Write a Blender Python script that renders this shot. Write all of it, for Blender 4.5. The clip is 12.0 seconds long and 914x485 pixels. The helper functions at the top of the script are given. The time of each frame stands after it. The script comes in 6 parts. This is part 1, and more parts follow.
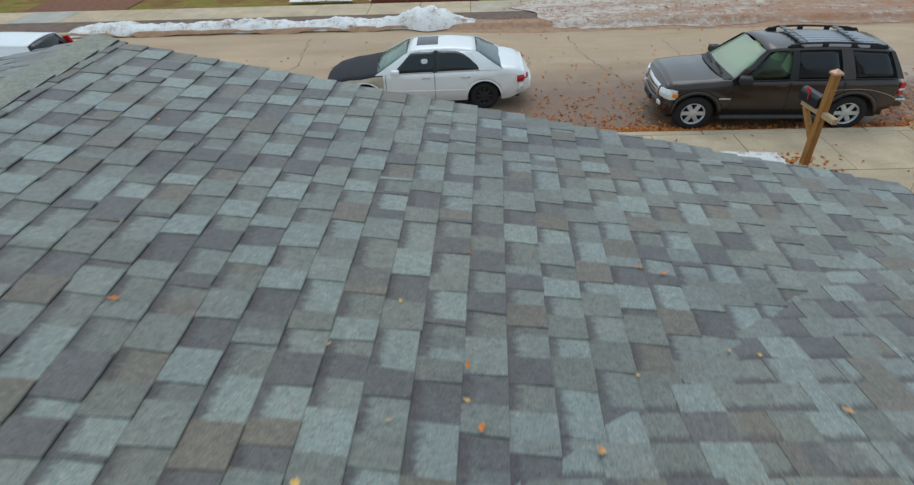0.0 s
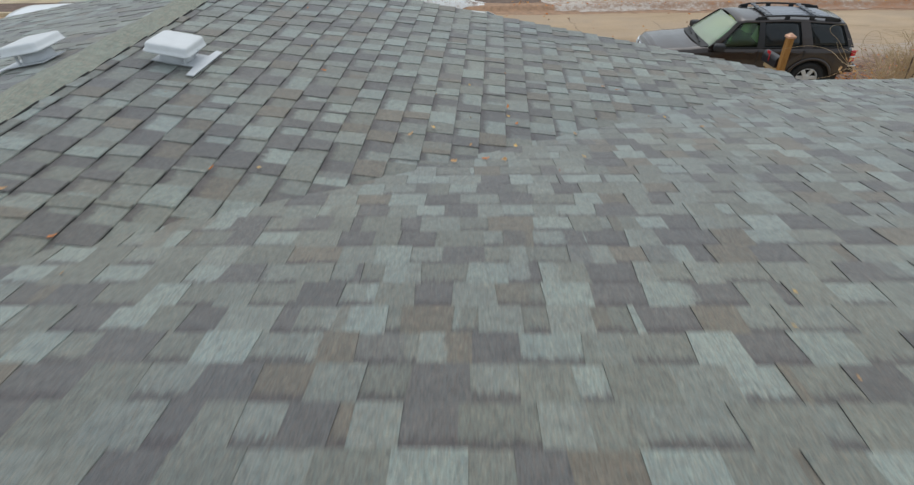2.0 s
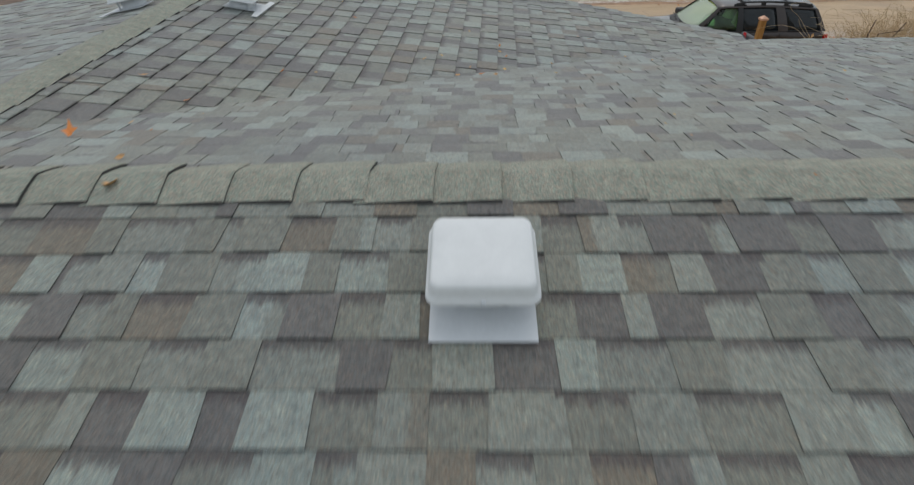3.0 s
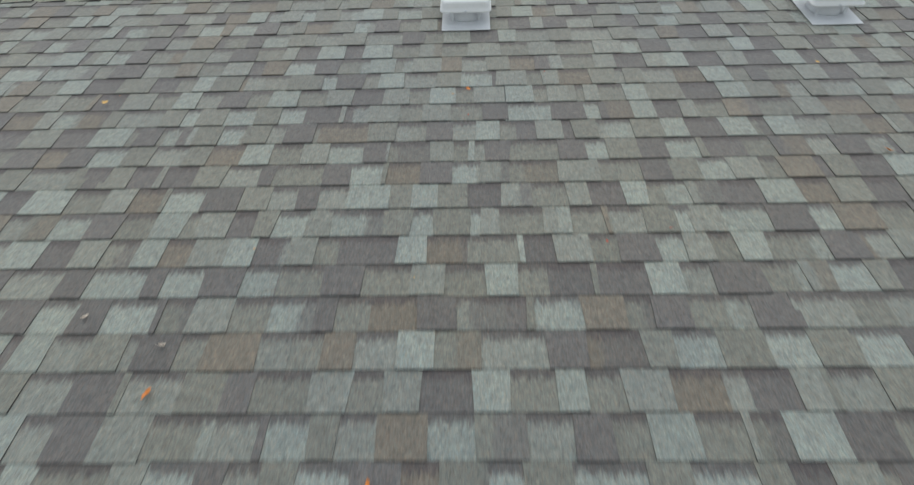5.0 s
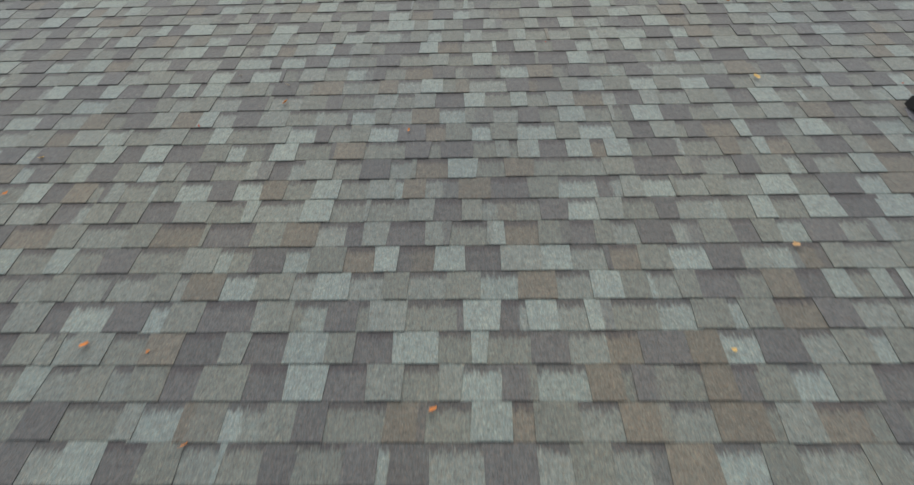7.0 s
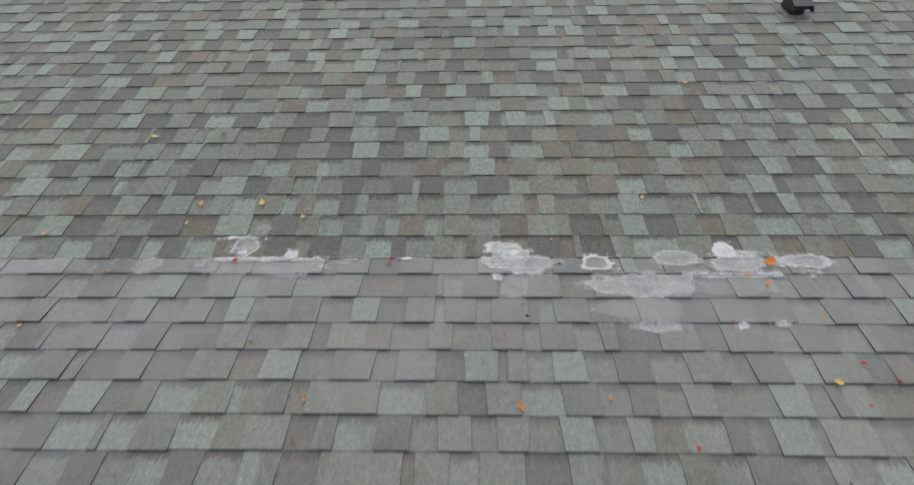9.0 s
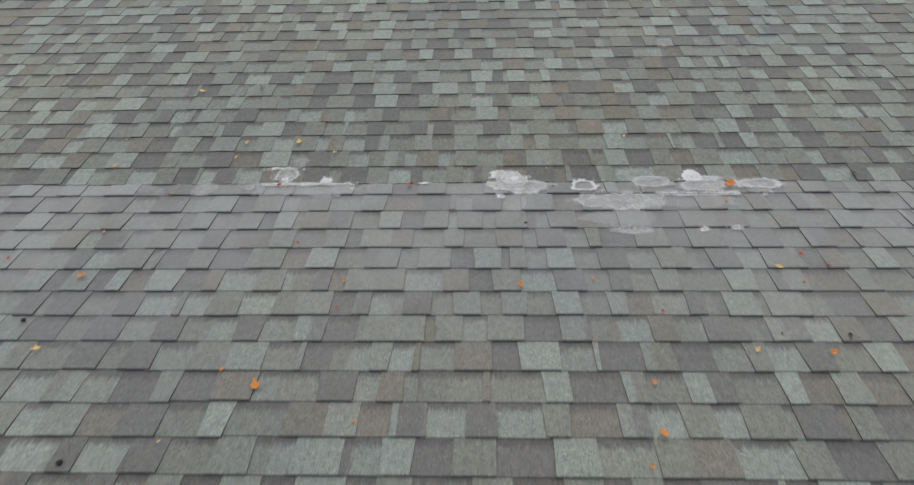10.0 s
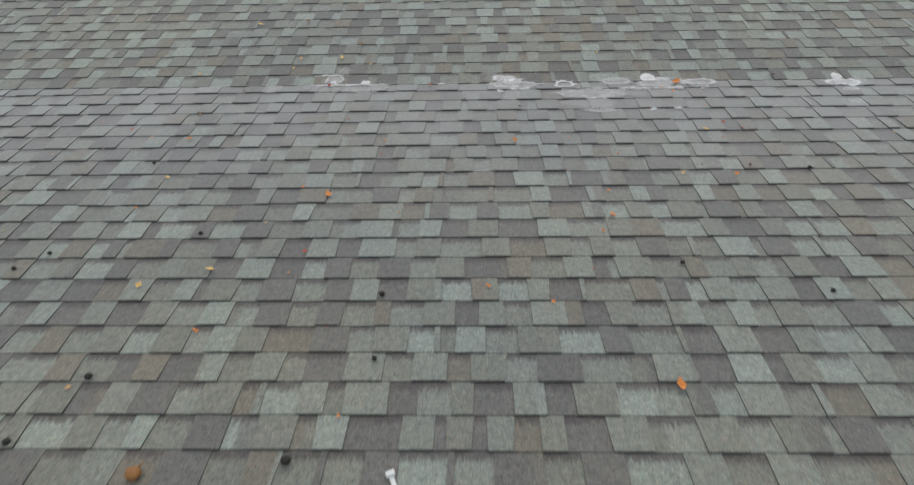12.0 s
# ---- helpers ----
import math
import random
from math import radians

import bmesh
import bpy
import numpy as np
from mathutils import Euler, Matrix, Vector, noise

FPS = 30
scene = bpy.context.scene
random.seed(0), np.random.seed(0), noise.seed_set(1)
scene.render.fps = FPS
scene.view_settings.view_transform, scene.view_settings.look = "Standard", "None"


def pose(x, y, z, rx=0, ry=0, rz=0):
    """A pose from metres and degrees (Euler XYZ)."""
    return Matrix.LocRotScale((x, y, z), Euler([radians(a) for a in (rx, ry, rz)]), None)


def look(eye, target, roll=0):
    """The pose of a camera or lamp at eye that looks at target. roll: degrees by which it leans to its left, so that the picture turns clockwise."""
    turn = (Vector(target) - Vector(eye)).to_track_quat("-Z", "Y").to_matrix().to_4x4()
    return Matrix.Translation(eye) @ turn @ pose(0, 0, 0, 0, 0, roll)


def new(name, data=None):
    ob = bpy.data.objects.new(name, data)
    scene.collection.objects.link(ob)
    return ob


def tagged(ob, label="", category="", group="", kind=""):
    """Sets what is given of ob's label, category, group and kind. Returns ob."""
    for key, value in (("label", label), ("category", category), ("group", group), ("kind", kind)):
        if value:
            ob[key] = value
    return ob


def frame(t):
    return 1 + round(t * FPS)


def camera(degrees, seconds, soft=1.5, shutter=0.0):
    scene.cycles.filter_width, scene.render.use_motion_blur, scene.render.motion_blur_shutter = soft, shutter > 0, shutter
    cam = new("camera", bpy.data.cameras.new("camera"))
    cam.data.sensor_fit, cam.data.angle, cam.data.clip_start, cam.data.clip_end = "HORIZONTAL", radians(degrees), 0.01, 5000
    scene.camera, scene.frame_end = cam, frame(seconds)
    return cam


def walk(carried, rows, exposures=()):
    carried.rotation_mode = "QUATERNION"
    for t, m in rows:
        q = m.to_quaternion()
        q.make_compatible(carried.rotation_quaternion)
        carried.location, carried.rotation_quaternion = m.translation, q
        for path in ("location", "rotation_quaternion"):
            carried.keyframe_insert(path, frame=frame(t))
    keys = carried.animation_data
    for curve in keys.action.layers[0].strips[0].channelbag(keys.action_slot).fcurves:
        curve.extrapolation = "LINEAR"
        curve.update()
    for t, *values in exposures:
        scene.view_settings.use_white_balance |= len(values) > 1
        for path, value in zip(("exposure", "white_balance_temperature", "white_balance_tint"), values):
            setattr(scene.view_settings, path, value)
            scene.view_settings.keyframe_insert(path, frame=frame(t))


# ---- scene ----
cam = camera(77.0, 12.0, soft=1.3, shutter=0.45)
PATH = [
    (0, (-0.066, -0.108, 4.746), (-0.118, 1.646, 3.475), -1.9),
    (0.5, (-0.172, -0.559, 4.752), (-0.221, 1.195, 3.481), -1.6),
    (1, (-0.243, -1.087, 4.75), (-0.295, 0.668, 3.482), -1.6),
    (1.5, (-0.295, -1.673, 4.75), (-0.345, 0.082, 3.483), -1.4),
    (2, (-0.321, -2.288, 4.749), (-0.373, -0.533, 3.482), -1.2),
    (2.5, (-0.322, -2.913, 4.734), (-0.375, -1.154, 3.471), -1.2),
    (3, (-0.316, -3.511, 4.721), (-0.371, -1.751, 3.459), -1.3),
    (3.5, (-0.306, -4.106, 4.702), (-0.362, -2.344, 3.443), -1.3),
    (3.7, (-0.299, -4.344, 4.693), (-0.353, -2.582, 3.434), -1.3),
    (5.3, (-0.244, -6.115, 4.571), (-0.313, -4.355, 3.311), -2.1),
    (5.5, (-0.238, -6.319, 4.552), (-0.309, -4.559, 3.29), -2.1),
    (6, (-0.25, -6.804, 4.512), (-0.31, -5.044, 3.252), -1.8),
    (6.5, (-0.242, -7.265, 4.464), (-0.299, -5.496, 3.213), -1.6),
    (7, (-0.216, -7.672, 4.431), (-0.283, -5.911, 3.17), -1.8),
    (7.2, (-0.208, -7.832, 4.416), (-0.275, -6.071, 3.156), -1.8),
    (8.8, (-0.208, -9.065, 4.372), (-0.275, -7.324, 3.084), -1.5),
    (9, (-0.212, -9.21, 4.38), (-0.274, -7.476, 3.083), -1.3),
    (9.5, (-0.224, -9.563, 4.348), (-0.288, -7.82, 3.065), -1.3),
    (10, (-0.248, -9.865, 4.33), (-0.312, -8.12, 3.049), -1.4),
    (10.5, (-0.255, -10.149, 4.303), (-0.318, -8.403, 3.02), -1.4),
    (11, (-0.261, -10.442, 4.274), (-0.325, -8.698, 2.992), -1.5),
    (11.5, (-0.28, -10.759, 4.248), (-0.34, -9.012, 2.969), -1.5),
    (12, (-0.297, -11.112, 4.216), (-0.36, -9.361, 2.943), -1.5),
]
walk(cam, [(t, look(e, g, r)) for t, e, g, r in PATH],
     exposures=[(0, -0.37, 5750, 3), (0.5, -0.31, 6080, 7), (1, -0.32, 6120, 8), (2.2, -0.34, 6220, 8), (3, -0.49, 6370, 9), (3.7, -0.31, 6420, 9), (5.3, -0.18, 6500, 9), (9, -0.27, 6550, 9), (12, -0.27, 6550, 9)])

# ---- light: an overcast winter day ----
world = bpy.data.worlds.new("overcast_sky")
scene.world = world
world.use_nodes = True
wn = world.node_tree.nodes
sky = wn.new("ShaderNodeTexSky")
sky.sky_type = "NISHITA"
sky.sun_disc = False
sky.sun_elevation = radians(56)
sky.sun_rotation = radians(-10)
sky.air_density, sky.dust_density, sky.ozone_density = 1.0, 5.0, 1.0
grey = wn.new("ShaderNodeMix")
grey.data_type = "RGBA"
grey.inputs[0].default_value = 0.72
grey.inputs[7].default_value = (6.7, 7.2, 7.45, 1)
world.node_tree.links.new(sky.outputs[0], grey.inputs[6])
world.node_tree.links.new(grey.outputs[2], wn["Background"].inputs[0])
wn["Background"].inputs[1].default_value = 0.14

sun_data = bpy.data.lights.new("veiled_sun", "SUN")
sun_data.energy, sun_data.angle, sun_data.color = 0.5, radians(40), (1.0, 0.985, 0.955)
sun = new("veiled_sun", sun_data)
sun.matrix_world = look((0, 0, 0), (-0.10, -0.55, -0.83))


# ---- materials ----
def mat(name, rough=0.6, metal=0.0, spec=0.5):
    m = bpy.data.materials.new(name)
    m.use_nodes = True
    b = m.node_tree.nodes["Principled BSDF"]
    b.inputs["Roughness"].default_value = rough
    b.inputs["Metallic"].default_value = metal
    b.inputs["Specular IOR Level"].default_value = spec
    return m, m.node_tree, b


def node(nt, kind, **values):
    n = nt.nodes.new("ShaderNode" + kind)
    for key, value in values.items():
        if key == "op":
            n.operation = value
        elif key == "blend":
            n.data_type, n.blend_type = "RGBA", value
        elif key == "dims":
            n.noise_dimensions = value
        else:
            n.inputs[int(key[1:])].default_value = value
    return n


def link(nt, a, b):
    nt.links.new(a, b)


def ramp(nt, source, stops, constant=False):
    r = nt.nodes.new("ShaderNodeValToRGB")
    e = r.color_ramp.elements
    while len(e) > 1:
        e.remove(e[-1])
    for i, (p, c) in enumerate(stops):
        s = e[0] if i == 0 else e.new(p)
        s.position = p
        s.color = (*c, 1) if len(c) == 3 else c
    r.color_ramp.interpolation = "CONSTANT" if constant else "LINEAR"
    link(nt, source, r.inputs[0])
    return r


def noise_of(nt, coord, scale, detail=4, rough=0.6):
    n = nt.nodes.new("ShaderNodeTexNoise")
    n.inputs["Scale"].default_value = scale
    n.inputs["Detail"].default_value = detail
    n.inputs["Roughness"].default_value = rough
    link(nt, coord, n.inputs["Vector"])
    return n


def mixed(nt, fac, a, b, blend="MIX"):
    """Mixes two colours; each may be a socket or a plain colour."""
    m = nt.nodes.new("ShaderNodeMix")
    m.data_type, m.blend_type = "RGBA", blend
    for s, v in ((m.inputs[0], fac), (m.inputs[6], a), (m.inputs[7], b)):
        if isinstance(v, (int, float)):
            s.default_value = v
        elif isinstance(v, tuple):
            s.default_value = (*v, 1)
        else:
            link(nt, v, s)
    return m.outputs[2]


def maths(nt, op, a, b=0.0, c=0.0):
    m = nt.nodes.new("ShaderNodeMath")
    m.operation = op
    for s, v in zip(m.inputs, (a, b, c)):
        if isinstance(v, (int, float)):
            s.default_value = v
        else:
            link(nt, v, s)
    return m.outputs[0]


def bumped(nt, bsdf, height, strength, distance):
    b = nt.nodes.new("ShaderNodeBump")
    b.inputs["Strength"].default_value = strength
    b.inputs["Distance"].default_value = distance
    link(nt, height, b.inputs["Height"])
    link(nt, b.outputs[0], bsdf.inputs["Normal"])


def world_place(nt):
    return nt.nodes.new("ShaderNodeNewGeometry").outputs["Position"]


def plain(name, colour, rough=0.6, metal=0.0, spec=0.5, vary=0.12, scale=9.0, bump=0.0, grain=120.0):
    """A surface of one colour with two scales of variation."""
    m, nt, b = mat(name, rough, metal, spec)
    p = world_place(nt)
    big = noise_of(nt, p, scale, 5)
    fine = noise_of(nt, p, grain, 3)
    v = maths(nt, "ADD", maths(nt, "MULTIPLY", big.outputs[0], 1.4), maths(nt, "MULTIPLY", fine.outputs[0], 0.6))
    v = maths(nt, "MULTIPLY_ADD", maths(nt, "SUBTRACT", v, 1.0), vary * 2, 1.0)
    hsv = nt.nodes.new("ShaderNodeHueSaturation")
    hsv.inputs["Color"].default_value = (*colour, 1)
    link(nt, v, hsv.inputs["Value"])
    link(nt, hsv.outputs[0], b.inputs["Base Color"])
    if bump:
        bumped(nt, b, fine.outputs[0], bump, 0.004)
    return m


def shingle_material(name, weathered=False, down=(1.0, 0.2, 0.2)):
    """Laminated asphalt shingle: blended mineral granules, tab by tab, with dark granules and painted-in shade at the
    head of the inset tabs.
    """
    m, nt, b = mat(name, 0.72, 0, 0.5)
    b.inputs["Sheen Weight"].default_value = 0.34
    b.inputs["Sheen Roughness"].default_value = 0.45
    p = world_place(nt)
    info = nt.nodes.new("ShaderNodeObjectInfo")
    mix_uv, mix_of = nt.nodes.new("ShaderNodeUVMap"), nt.nodes.new("ShaderNodeSeparateXYZ")
    mix_uv.uv_map = "blend"
    link(nt, mix_uv.outputs[0], mix_of.inputs[0])
    pick = maths(nt, "FRACT", maths(nt, "ADD", maths(nt, "MULTIPLY", info.outputs["Random"], 7.13), mix_of.outputs[1]))
    second = maths(nt, "FRACT", maths(nt, "MULTIPLY", pick, 37.7))
    light, mid, pale, dark, brown = (0.273, 0.303, 0.285), (0.198, 0.203, 0.181), (0.230, 0.243, 0.224), (0.140, 0.134, 0.132), (0.186, 0.166, 0.138)
    blend = ramp(nt, mix_of.outputs[0], [(0.0, light), (0.2, mid), (0.4, pale), (0.6, dark), (0.8, brown)], True)
    uv = nt.nodes.new("ShaderNodeUVMap")
    uv.uv_map = "tab"
    sep = nt.nodes.new("ShaderNodeSeparateXYZ")
    link(nt, uv.outputs[0], sep.inputs[0])
    inset = maths(nt, "GREATER_THAN", sep.outputs[0], 0.7)
    along = maths(nt, "MULTIPLY", maths(nt, "SUBTRACT", sep.outputs[0], inset), 2.5)
    # weather runs down the slope: streaks are longer than they are wide
    run = nt.nodes.new("ShaderNodeMapping")
    run.inputs["Scale"].default_value = down
    link(nt, p, run.inputs[0])
    ragged = noise_of(nt, run.outputs[0], 95, 3, 0.65)
    streaks = noise_of(nt, run.outputs[0], 150, 3, 0.7)
    # some tabs change from one blend into another part of the way along
    other = ramp(nt, second, [(0.0, dark), (0.3, mid), (0.6, light), (0.87, brown)], True)
    third = maths(nt, "FRACT", maths(nt, "MULTIPLY", pick, 91.3))
    wavy = maths(nt, "ADD", along, maths(nt, "MULTIPLY", maths(nt, "SUBTRACT", ragged.outputs[0], 0.5), 0.35))
    past = ramp(nt, maths(nt, "SUBTRACT", wavy, maths(nt, "MULTIPLY_ADD", third, 4.2, 0.2)), [(0.0, (0, 0, 0)), (0.1, (0.7, 0.7, 0.7))])
    col = mixed(nt, past.outputs[0], blend.outputs[0], other.outputs[0])
    # no two tabs of one blend are quite alike
    tone = maths(nt, "MULTIPLY_ADD", maths(nt, "FRACT", maths(nt, "MULTIPLY", pick, 53.9)), 0.18, 0.91)
    shade = nt.nodes.new("ShaderNodeHueSaturation")
    link(nt, col, shade.inputs["Color"])
    link(nt, tone, shade.inputs["Value"])
    col = shade.outputs[0]
    if weathered:
        col = mixed(nt, 0.14, col, (0.205, 0.212, 0.200))
    # dark granules at the head of inset tabs, with the upper course's shade painted in
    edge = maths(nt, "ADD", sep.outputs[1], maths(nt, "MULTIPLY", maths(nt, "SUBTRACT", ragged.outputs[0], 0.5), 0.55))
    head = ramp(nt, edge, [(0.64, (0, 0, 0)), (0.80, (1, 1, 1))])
    granules_and_shade = maths(nt, "MULTIPLY", maths(nt, "MULTIPLY", head.outputs[0], inset), 0.8)
    col = mixed(nt, granules_and_shade, col, (0.088, 0.075, 0.078))
    # single granules
    grains = noise_of(nt, p, 240, 2, 0.75)
    g = ramp(nt, grains.outputs[0], [(0.34, (0.72, 0.71, 0.71)), (0.5, (1.0, 1.0, 1.0)), (0.66, (1.27, 1.27, 1.24))])
    col = mixed(nt, 1.0, col, g.outputs[0], "MULTIPLY")
    # larger single granules, pale and dark
    specks = noise_of(nt, p, 120, 1, 0.4)
    g5 = ramp(nt, specks.outputs[0], [(0.27, (0.70, 0.68, 0.68)), (0.38, (1.0, 1.0, 1.0)), (0.63, (1.0, 1.0, 1.0)), (0.74, (1.28, 1.26, 1.18))])
    col = mixed(nt, 1.0, col, g5.outputs[0], "MULTIPLY")
    rusty = noise_of(nt, p, 155, 2, 0.6)
    g1 = ramp(nt, rusty.outputs[0], [(0.36, (0.90, 1.0, 1.02)), (0.5, (1.0, 1.0, 1.0)), (0.66, (1.20, 1.03, 0.92))])
    col = mixed(nt, 1.0, col, g1.outputs[0], "MULTIPLY")
    g4 = ramp(nt, streaks.outputs[0], [(0.3, (0.80, 0.79, 0.78)), (0.5, (1.0, 1.0, 1.0)), (0.7, (1.17, 1.17, 1.15))])
    col = mixed(nt, 1.0, col, g4.outputs[0], "MULTIPLY")
    mott = noise_of(nt, p, 38, 4)
    g2 = ramp(nt, mott.outputs[0], [(0.3, (0.82, 0.82, 0.83)), (0.7, (1.16, 1.16, 1.14))])
    col = mixed(nt, 1.0, col, g2.outputs[0], "MULTIPLY")
    # soot and lichen in broad soft patches
    broad = noise_of(nt, p, 0.9, 4)
    g3 = ramp(nt, broad.outputs[0], [(0.35, (0.92, 0.94, 0.96)), (0.65, (1.06, 1.04, 0.98))])
    col = mixed(nt, 1.0, col, g3.outputs[0], "MULTIPLY")
    if weathered:
        # dried salt and dust left by melting ice, thickest in the flat courses under the break
        at = nt.nodes.new("ShaderNodeSeparateXYZ")
        link(nt, p, at.inputs[0])
        reach = ramp(nt, maths(nt, "MULTIPLY_ADD", at.outputs[1], 0.62, 5.6), [(0.05, (0, 0, 0)), (0.45, (0.22, 0.22, 0.22)), (1.0, (0.64, 0.64, 0.64))])
        cloud = noise_of(nt, p, 2.2, 5)
        c = ramp(nt, cloud.outputs[0], [(0.3, (0.25, 0.25, 0.25)), (0.65, (1, 1, 1))])
        dust = maths(nt, "MULTIPLY", reach.outputs[0], c.outputs[0])
        col = mixed(nt, dust, col, (0.335, 0.325, 0.335))
    link(nt, col, b.inputs["Base Color"])
    h = maths(nt, "ADD", grains.outputs[0], maths(nt, "MULTIPLY", mott.outputs[0], 0.5))
    bumped(nt, b, h, 0.7, 0.002)
    return m


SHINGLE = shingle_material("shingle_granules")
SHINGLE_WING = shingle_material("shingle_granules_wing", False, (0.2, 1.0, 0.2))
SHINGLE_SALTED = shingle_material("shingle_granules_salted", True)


def cap_material():
    m, nt, b = mat("ridge_cap_granules", 0.92, 0, 0.25)
    p = world_place(nt)
    info = nt.nodes.new("ShaderNodeObjectInfo")
    base = ramp(nt, info.outputs["Random"], [(0, (0.295, 0.305, 0.262)), (0.5, (0.32, 0.325, 0.278)), (1, (0.30, 0.32, 0.28))])
    grains = noise_of(nt, p, 210, 2, 0.7)
    g = ramp(nt, grains.outputs[0], [(0.32, (0.58, 0.57, 0.57)), (0.5, (1, 1, 1)), (0.68, (1.46, 1.43, 1.34))])
    col = mixed(nt, 1.0, base.outputs[0], g.outputs[0], "MULTIPLY")
    rusty = noise_of(nt, p, 120, 2, 0.6)
    g1 = ramp(nt, rusty.outputs[0], [(0.34, (0.84, 0.98, 0.98)), (0.5, (1.0, 1.0, 1.0)), (0.66, (1.24, 1.04, 1.0))])
    col = mixed(nt, 1.0, col, g1.outputs[0], "MULTIPLY")
    mott = noise_of(nt, p, 22, 4)
    g2 = ramp(nt, mott.outputs[0], [(0.3, (0.86, 0.86, 0.85)), (0.7, (1.14, 1.14, 1.13))])
    col = mixed(nt, 1.0, col, g2.outputs[0], "MULTIPLY")
    link(nt, col, b.inputs["Base Color"])
    bumped(nt, b, grains.outputs[0], 0.7, 0.002)
    return m


CAP = cap_material()
CUT_AND_SHADED_EDGE = plain("cut_and_shaded_edge", (0.065, 0.062, 0.060), 0.9, vary=0.3, scale=60)
UNDERLAY = plain("asphalt_underlay", (0.05, 0.047, 0.047), 0.95, vary=0.2)
SIDING = plain("siding_paint", (0.55, 0.54, 0.5), 0.6)
GALV = plain("painted_galvanised_steel", (0.77, 0.78, 0.78), 0.5, 0.0, 0.4, vary=0.07, scale=14)
GALV_DULL = plain("dull_galvanised_steel", (0.66, 0.68, 0.70), 0.5, 0.1, 0.5, vary=0.1, scale=11)
BLACK_PLASTIC = plain("black_plastic", (0.016, 0.016, 0.018), 0.45, vary=0.2, scale=30)
BLACK_TOP = plain("blue_grey_plastic", (0.085, 0.087, 0.10), 0.35, vary=0.15, scale=30)
OLD_TAR = plain("dusty_tar", (0.23, 0.22, 0.235), 0.8, vary=0.6, scale=60, bump=0.4)
SEALANT = plain("old_sealant", (0.42, 0.43, 0.43), 0.7, vary=0.2, scale=25)


# ---- building helpers ----
def mesh_of(name, verts, faces, materials=(), smooth=False):
    me = bpy.data.meshes.new(name)
    me.from_pydata([tuple(v) for v in verts], [], faces)
    for m in materials:
        me.materials.append(m)
    if smooth:
        me.polygons.foreach_set("use_smooth", [True] * len(me.polygons))
    me.update()
    return me


def part(name, bm, material, parent=None, label="", smooth=False):
    """Links a bmesh as one mesh object, under a thing or a part."""
    me = bpy.data.meshes.new(name)
    bmesh.ops.recalc_face_normals(bm, faces=bm.faces[:])
    bm.to_mesh(me)
    bm.free()
    for m in material if isinstance(material, (list, tuple)) else (material,):
        me.materials.append(m)
    if smooth:
        me.polygons.foreach_set("use_smooth", [True] * len(me.polygons))
    ob = new(name, me)
    ob.parent = parent
    if label:
        tagged(ob, label)
    return ob


def thing(name, m, label, category, group="", kind=""):
    """An Empty at the base of a thing, to hold its parts."""
    ob = new(name)
    ob.empty_display_size = 0.1
    ob.matrix_basis = m
    return tagged(ob, label, category, group, kind)


def box(bm, x0, y0, z0, x1, y1, z1, bevel=0.0, m=None, segs=2):
    r = bmesh.ops.create_cube(bm, size=1)
    v = r["verts"]
    bmesh.ops.scale(bm, verts=v, vec=(x1 - x0, y1 - y0, z1 - z0))
    bmesh.ops.translate(bm, verts=v, vec=((x0 + x1) / 2, (y0 + y1) / 2, (z0 + z1) / 2))
    if bevel:
        e = list({e for q in v for e in q.link_edges})
        out = bmesh.ops.bevel(bm, geom=e, offset=bevel, segments=segs, profile=0.5, affect="EDGES")
        v = list({q for f in out["faces"] for q in f.verts} | {q for q in v if q.is_valid})
    if m is not None:
        bmesh.ops.transform(bm, matrix=m, verts=v)
    return v


def tube(bm, pts, radius, sides=8, closed_ends=True, taper=1.0):
    """A round bar along a line of points."""
    rings = []
    pts = [Vector(p) for p in pts]
    for i, p in enumerate(pts):
        d = (pts[min(i + 1, len(pts) - 1)] - pts[max(i - 1, 0)]).normalized()
        a = d.orthogonal().normalized() if i == 0 else (rings_a - d * rings_a.dot(d)).normalized()
        rings_a = a
        c = d.cross(a)
        r = radius * (1 + (taper - 1) * i / max(1, len(pts) - 1))
        rings.append([bm.verts.new(p + (a * math.cos(t) + c * math.sin(t)) * r) for t in [2 * math.pi * k / sides for k in range(sides)]])
    for r0, r1 in zip(rings, rings[1:]):
        for k in range(sides):
            bm.faces.new((r0[k], r0[(k + 1) % sides], r1[(k + 1) % sides], r1[k]))
    if closed_ends:
        bm.faces.new(rings[0][::-1])
        bm.faces.new(rings[-1])


def loft(bm, rings, cap0=True, cap1=True, closed=True):
    """Skins rings of equal length."""
    vs = [[bm.verts.new(p) for p in r] for r in rings]
    n = len(vs[0])
    for a, b in zip(vs, vs[1:]):
        for k in range(n if closed else n - 1):
            bm.faces.new((a[k], a[(k + 1) % n], b[(k + 1) % n], b[k]))
    if cap0:
        bm.faces.new(vs[0][::-1])
    if cap1:
        bm.faces.new(vs[-1])
    return vs


